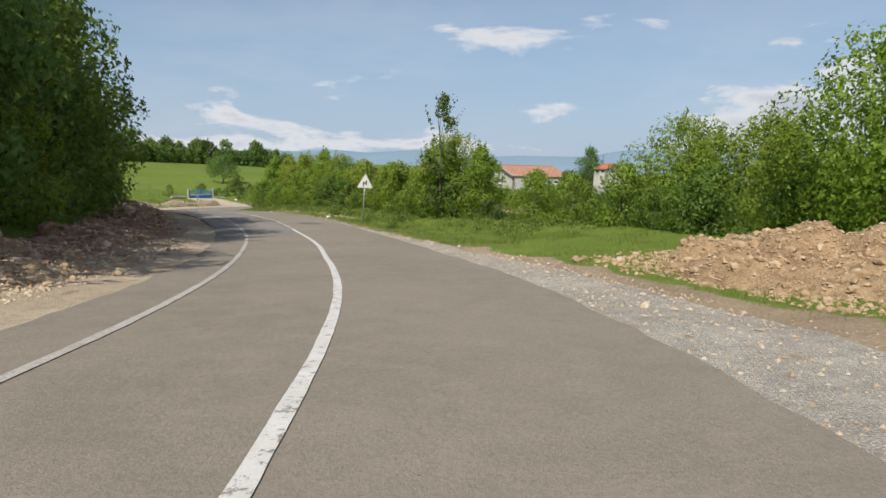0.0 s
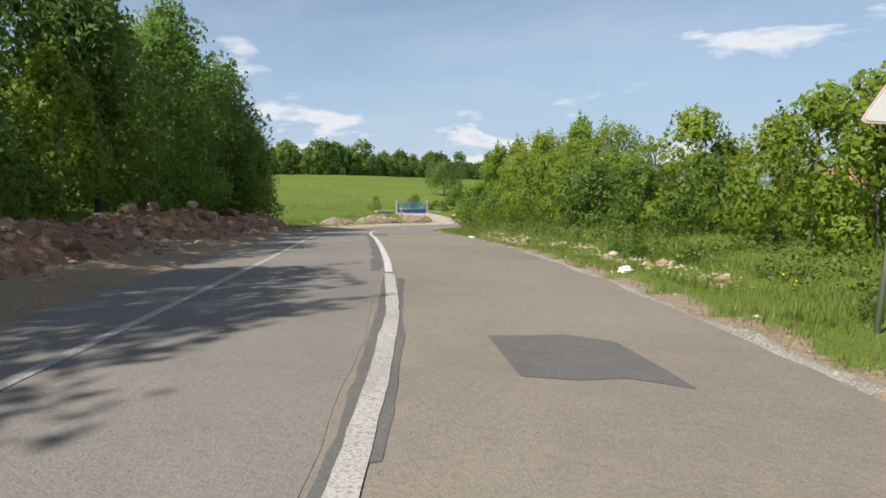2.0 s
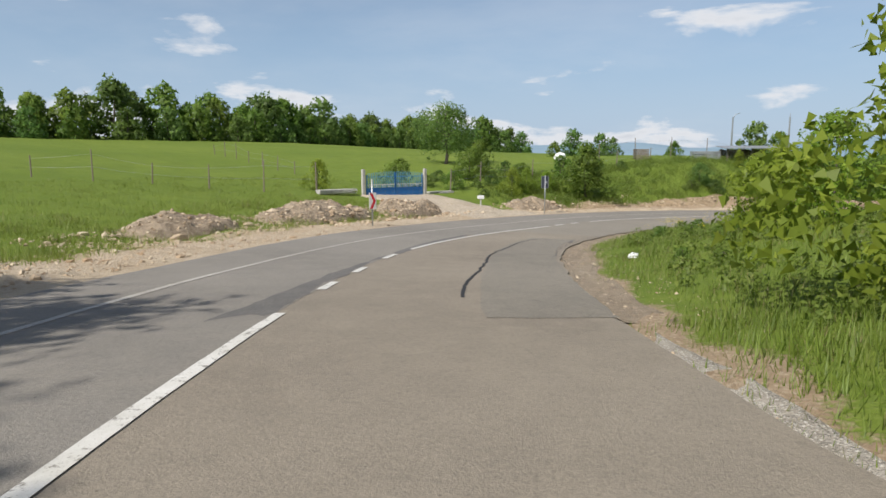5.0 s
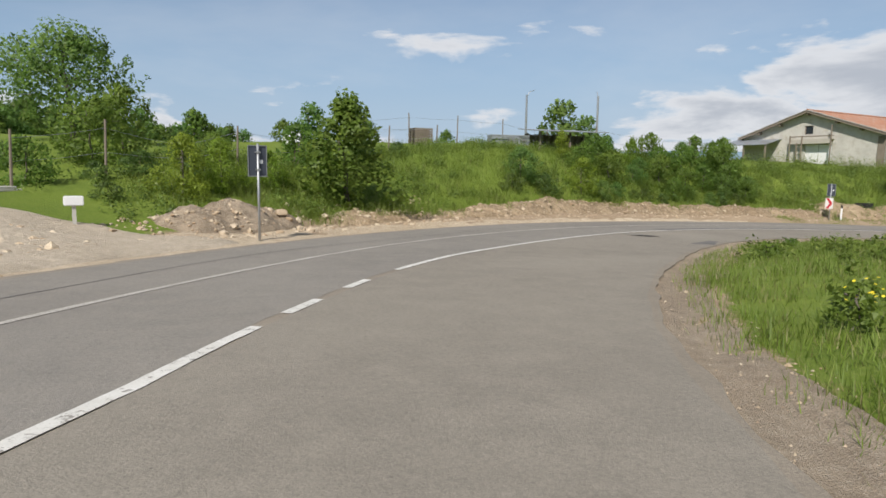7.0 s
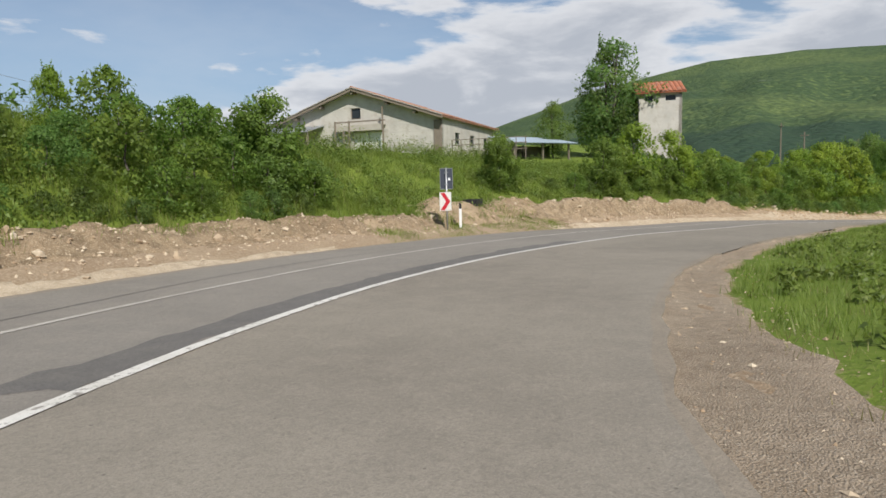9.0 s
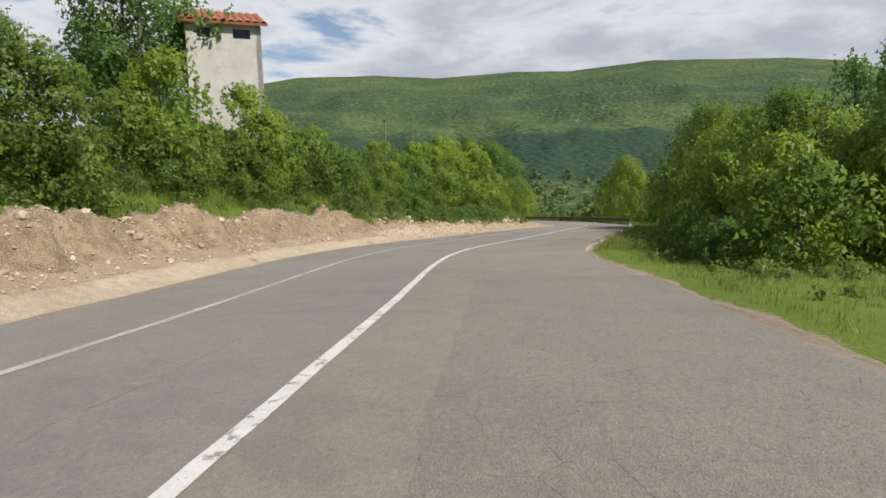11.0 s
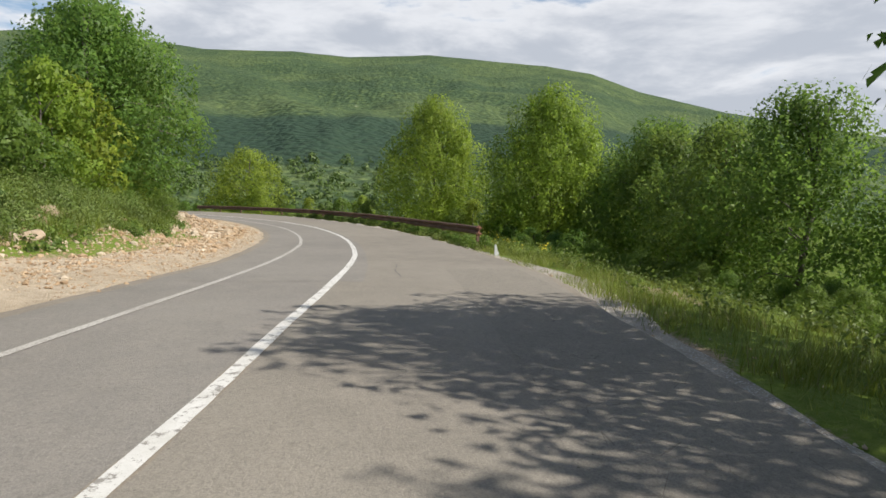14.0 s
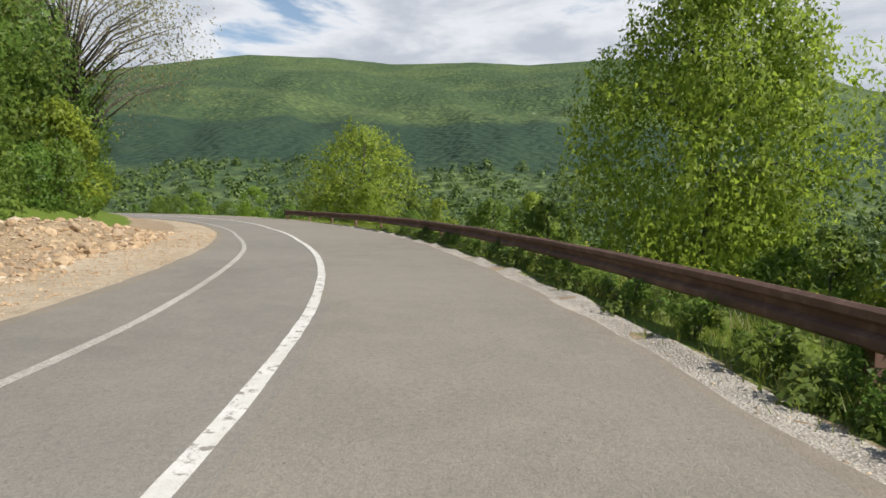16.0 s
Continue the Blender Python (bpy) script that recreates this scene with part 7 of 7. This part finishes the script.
# potholes: shallow broken hollows filled with dark grit
def pothole(s, d, long, wide, label, mat=None):
    n = 40
    rim = random.Random(int(s * 100))
    verts, faces = [], []
    for ring, f in enumerate((1.0, 0.7, 0.3)):
        for k in range(n):
            a = 2 * math.pi * k / n
            r = f * (1 + 0.6 * wob(math.cos(a) * 1.8, math.sin(a) * 1.8, s * 3) + 0.4 * wob(math.cos(a) * 5, math.sin(a) * 5, s * 3) + 0.12 * rim.uniform(-1, 1))
            verts.append(on_road(s + r * long / 2 * math.cos(a), d + r * wide / 2 * math.sin(a), 0.0175 - 0.003 * ring))
    c = len(verts)
    verts.append(on_road(s, d, 0.010))
    for ring in range(2):
        for k in range(n):
            a, b = ring * n + k, ring * n + (k + 1) % n
            faces.append((a, b, b + n, a + n))
    faces += [(2 * n + k, 2 * n + (k + 1) % n, c) for k in range(n)]
    return tagged(new("pothole", mesh_of("pothole", verts, faces, mat or GRIT)), label, "pothole", kind="structure")


pothole(148.32, 1.34, 0.6, 0.6, "broken pothole filled with dark grit")
pothole(148.05, 1.12, 0.4, 0.42, "small dark pothole in crumbled asphalt")
pothole(148.5, 0.85, 0.8, 0.7, "crumbled asphalt beside the pothole", ASPHALT_GREY)
pothole(204.7, -3.0, 0.6, 0.45, "shallow pothole in the left lane's edge", ASPHALT_DARK)


# ---- grass and flowers ----
def height_many(xy):
    i = np.clip(np.searchsorted(XS, xy[:, 0]) - 1, 0, len(XS) - 2)
    j = np.clip(np.searchsorted(YS, xy[:, 1]) - 1, 0, len(YS) - 2)
    u, v = (xy[:, 0] - XS[i]) / (XS[i + 1] - XS[i]), (xy[:, 1] - YS[j]) / (YS[j + 1] - YS[j])
    return (GZ[j, i] * (1 - u) + GZ[j, i + 1] * u) * (1 - v) + (GZ[j + 1, i] * (1 - u) + GZ[j + 1, i + 1] * u) * v


def blades(name, areas, mat, label, seed, per=6):
    """Tufts of bent blades over stretches (s0, s1, d0, d1, tufts, height)."""
    rng = np.random.default_rng(seed)
    xy, hh = [], []
    for s0, s1, d0, d1, count, h in areas:
        s, d = rng.uniform(s0, s1, count), rng.uniform(d0, d1, count)
        if abs(d0) < abs(d1):
            d = d0 + (d1 - d0) * rng.uniform(0, 1, count) ** 1.15
        a = np.stack([np.interp(s, RUN, AHEAD[:, k]) for k in (0, 1)], 1)
        a /= np.linalg.norm(a, axis=1)[:, None]
        c = np.stack([np.interp(s, RUN, LINE[:, k]) for k in (0, 1)], 1)
        q = c + np.stack([a[:, 1], -a[:, 0]], 1) * d[:, None]
        clump = np.array([wob(x * 0.8, y * 0.8, 3) for x, y in q])
        keep = clump + rng.uniform(-0.5, 0.5, count) > -0.28
        xy.append(q[keep])
        hh.append(h * (0.75 + 0.6 * clump[keep]))
    xy, hh = np.concatenate(xy), np.concatenate(hh)
    xy = np.repeat(xy, per, 0) + rng.normal(0, 0.11, (len(xy) * per, 2))
    h = np.clip(np.repeat(hh, per) * rng.uniform(0.45, 1.15, len(xy)), 0.05, 2)
    z = height_many(xy) - 0.03
    t = rng.uniform(0, 2 * np.pi, len(xy))
    lean = h * rng.uniform(0.15, 0.85, len(xy))
    w = 0.005 + 0.007 * h
    sx, sy = -np.sin(t) * w, np.cos(t) * w
    lx, ly = np.cos(t) * lean, np.sin(t) * lean
    p = np.c_[xy, z]
    V = np.stack([p + np.c_[sx, sy, 0 * z], p - np.c_[sx, sy, 0 * z], p + np.c_[lx, ly, h]], 1).reshape(-1, 3)
    me = bpy.data.meshes.new(name)
    me.vertices.add(len(V))
    me.vertices.foreach_set("co", V.ravel())
    me.loops.add(len(V))
    me.loops.foreach_set("vertex_index", np.arange(len(V), dtype=np.int32))
    me.polygons.add(len(p))
    me.polygons.foreach_set("loop_start", (np.arange(len(p)) * 3).astype(np.int32))
    me.update()
    me.validate()
    me.materials.append(mat)
    return tagged(new(name, me), label, "grass", kind="stuff")


blades("verge_grass", [(44, 104, 4.4, 9.5, 14000, 0.26), (46, 104, 3.7, 5.0, 2600, 0.16), (28, 46, 6.0, 12.0, 2500, 0.2)], GRASS, "green verge grass below the hedge", 1)
blades("meadow_grass", [(100, 129, -13, -6.2, 7000, 0.36), (137.6, 142, -12, -7.6, 1600, 0.35), (100, 134, -24, -13, 6000, 0.3)], GRASS, "tall green meadow grass", 2)
blades("bank_grass", [(140, 170, -15, -6.7, 14000, 0.6), (170, 202, -14, -6.3, 11500, 0.55), (166, 178, -6.3, -4.9, 2200, 0.16)], GRASS, "tall green grass on the bank", 3)
blades("bend_grass", [(103, 148, 4.9, 12, 9500, 0.28), (140, 156, 5.6, 12, 2200, 0.26), (156, 196, 4.9, 12, 6800, 0.24)], GRASS, "green grass inside the bend", 4)
blades("valley_grass", [(195, 240, 4.0, 7.5, 8000, 0.3), (238, 290, 4.0, 7.5, 9000, 0.26), (240, 275, 3.85, 4.6, 2000, 0.22)], GRASS, "green grass below the valley-side trees", 5)
blades("scrub_grass", [(200, 262, -11, -6.9, 8000, 0.5), (204, 250, -8.2, -6.3, 3200, 0.42)], GRASS, "tall grass at the foot of the scrub", 6)

blades("slope_grass", [(230, 248, -10, -6.0, 7000, 0.62)], GRASS, "long light green grass on the slope", 9)
blades("dry_grass", [(22, 40, 5.4, 7.4, 900, 0.09), (100, 126, 4.3, 5.6, 500, 0.1), (44, 104, 3.9, 8.0, 1500, 0.22), (103, 156, 4.8, 10, 3000, 0.22), (150, 196, 5.3, 9, 900, 0.2), (196, 262, 3.9, 7, 1500, 0.3), (140, 202, -11, -6.4, 1600, 0.5), (100, 129, -14, -6.4, 800, 0.35)], DRY_GRASS, "dry straw-coloured stalks in the verge", 7)


def undergrowth(name, areas, mat, label, seed, leaf=0.07):
    """Low rounded clumps of leafy weeds over stretches (s0, s1, d0, d1, clumps, radius, leaves each)."""
    rng = np.random.default_rng(seed)
    qs, vs, ns = [], [], []
    for s0, s1, d0, d1, count, size, each in areas:
        xy = np.array([tuple(on_road(rng.uniform(s0, s1), rng.uniform(d0, d1)))[:2] for _ in range(count)])
        xy = xy[[wob(x * 0.5, y * 0.5, seed) > rng.uniform(-0.5, 0.25) for x, y in xy]]
        k = size * rng.uniform(0.45, 1.3, len(xy))
        c = np.c_[xy, height_many(xy) + 0.1 * k]
        i = np.repeat(np.arange(len(xy)), each)
        v = rng.normal(size=(len(i), 3))
        v[:, 2] = np.abs(v[:, 2]) * 1.1
        v /= np.linalg.norm(v, axis=1)[:, None]
        qs.append(c[i] + v * (k[i] * rng.uniform(0.45, 1.15, len(i)))[:, None] * (1, 1, 1.15))
        vs.append(v + (0, 0, 0.35))
        ns.append(0.7 * v + rng.normal(size=(len(i), 3)) * 0.5 + (0, 0, 0.25))
    me = blade_mesh(name, np.concatenate(qs), np.concatenate(vs), np.concatenate(ns), leaf, mat)
    return tagged(new(name, me), label, "undergrowth", kind="stuff")


undergrowth("bank_undergrowth", [(140, 172, -15, -7.2, 900, 0.5, 60), (172, 203, -14.5, -7.0, 800, 0.5, 60), (136, 143, -13, -8.0, 120, 0.4, 50)], LEAF_WEED, "tall leafy weeds on the grassy bank", 41)
undergrowth("scrub_undergrowth", [(200, 250, -12, -6.6, 900, 0.45, 60), (231, 247, -6.6, -5.6, 130, 0.24, 60)], LEAF_WEED, "leafy weeds and brambles below the scrub", 42)
undergrowth("slope_undergrowth", [(230, 247.5, -9.6, -6.3, 520, 0.5, 150), (230, 247, -8.0, -6.0, 240, 0.34, 110), (203, 231, -8.2, -6.5, 330, 0.32, 80)], LEAF_SLOPE, "soft light green weeds over the roadside slope", 45, 0.05)
undergrowth("verge_undergrowth", [(58, 104, 6.0, 8.6, 420, 0.42, 55), (46, 60, 7.5, 11.0, 120, 0.35, 50), (103, 150, 6.2, 12.0, 200, 0.24, 45), (103, 128, 5.4, 10.5, 150, 0.24, 50), (140, 196, 5.4, 11.0, 700, 0.24, 45), (170, 186, -18, -12.5, 260, 0.75, 60)], LEAF_WEED, "leafy weeds in the verge", 43)
undergrowth("valley_undergrowth", [(196, 240, 4.9, 8.0, 420, 0.32, 50), (240, 275, 3.75, 4.5, 260, 0.2, 40), (240, 275, 4.6, 8.0, 420, 0.32, 50)], LEAF_WEED, "leafy weeds around the guard rail", 44, 0.06)


def flowers(areas, seed):
    rng = np.random.default_rng(seed)
    verts, faces = [], []
    for s0, s1, d0, d1, count, h in areas:
        for _ in range(count):
            p = beside(rng.uniform(s0, s1), rng.uniform(d0, d1))
            for _ in range(12):
                c = np.array(p) + rng.normal(0, 0.1, 3) * (1, 1, 0.7) + (0, 0, h)
                n = rng.normal(size=3) * 0.5 + (0, 0, 1.2)
                a = np.cross(n, (1, 0.3, 0))
                a *= 0.016 / np.linalg.norm(a)
                b = np.cross(n, a)
                b *= 0.016 / np.linalg.norm(b)
                o = len(verts)
                verts += [c + a * math.cos(q) + b * math.sin(q) for q in (0, 1.26, 2.51, 3.77, 5.03)]
                faces.append((o, o + 1, o + 2, o + 3, o + 4))
    return tagged(new("wildflowers", mesh_of("wildflowers", verts, faces, FLOWER)), "small yellow wildflowers in the verge", "flowers", kind="stuff")


flowers([(127, 130, 5.8, 6.8, 9, 0.5), (122, 133, 6, 8.5, 4, 0.5), (112, 122, 7, 10, 8, 0.5), (243, 262, 4.6, 6.5, 26, 0.5), (236, 242, 4.4, 6.0, 10, 0.4), (60, 100, 4.5, 7.5, 16, 0.2)], 8)
plant_at(BUSH_Y, -44.8, 103.0, 0.6, 40, label="yellow-green shrub beside the blue gate")
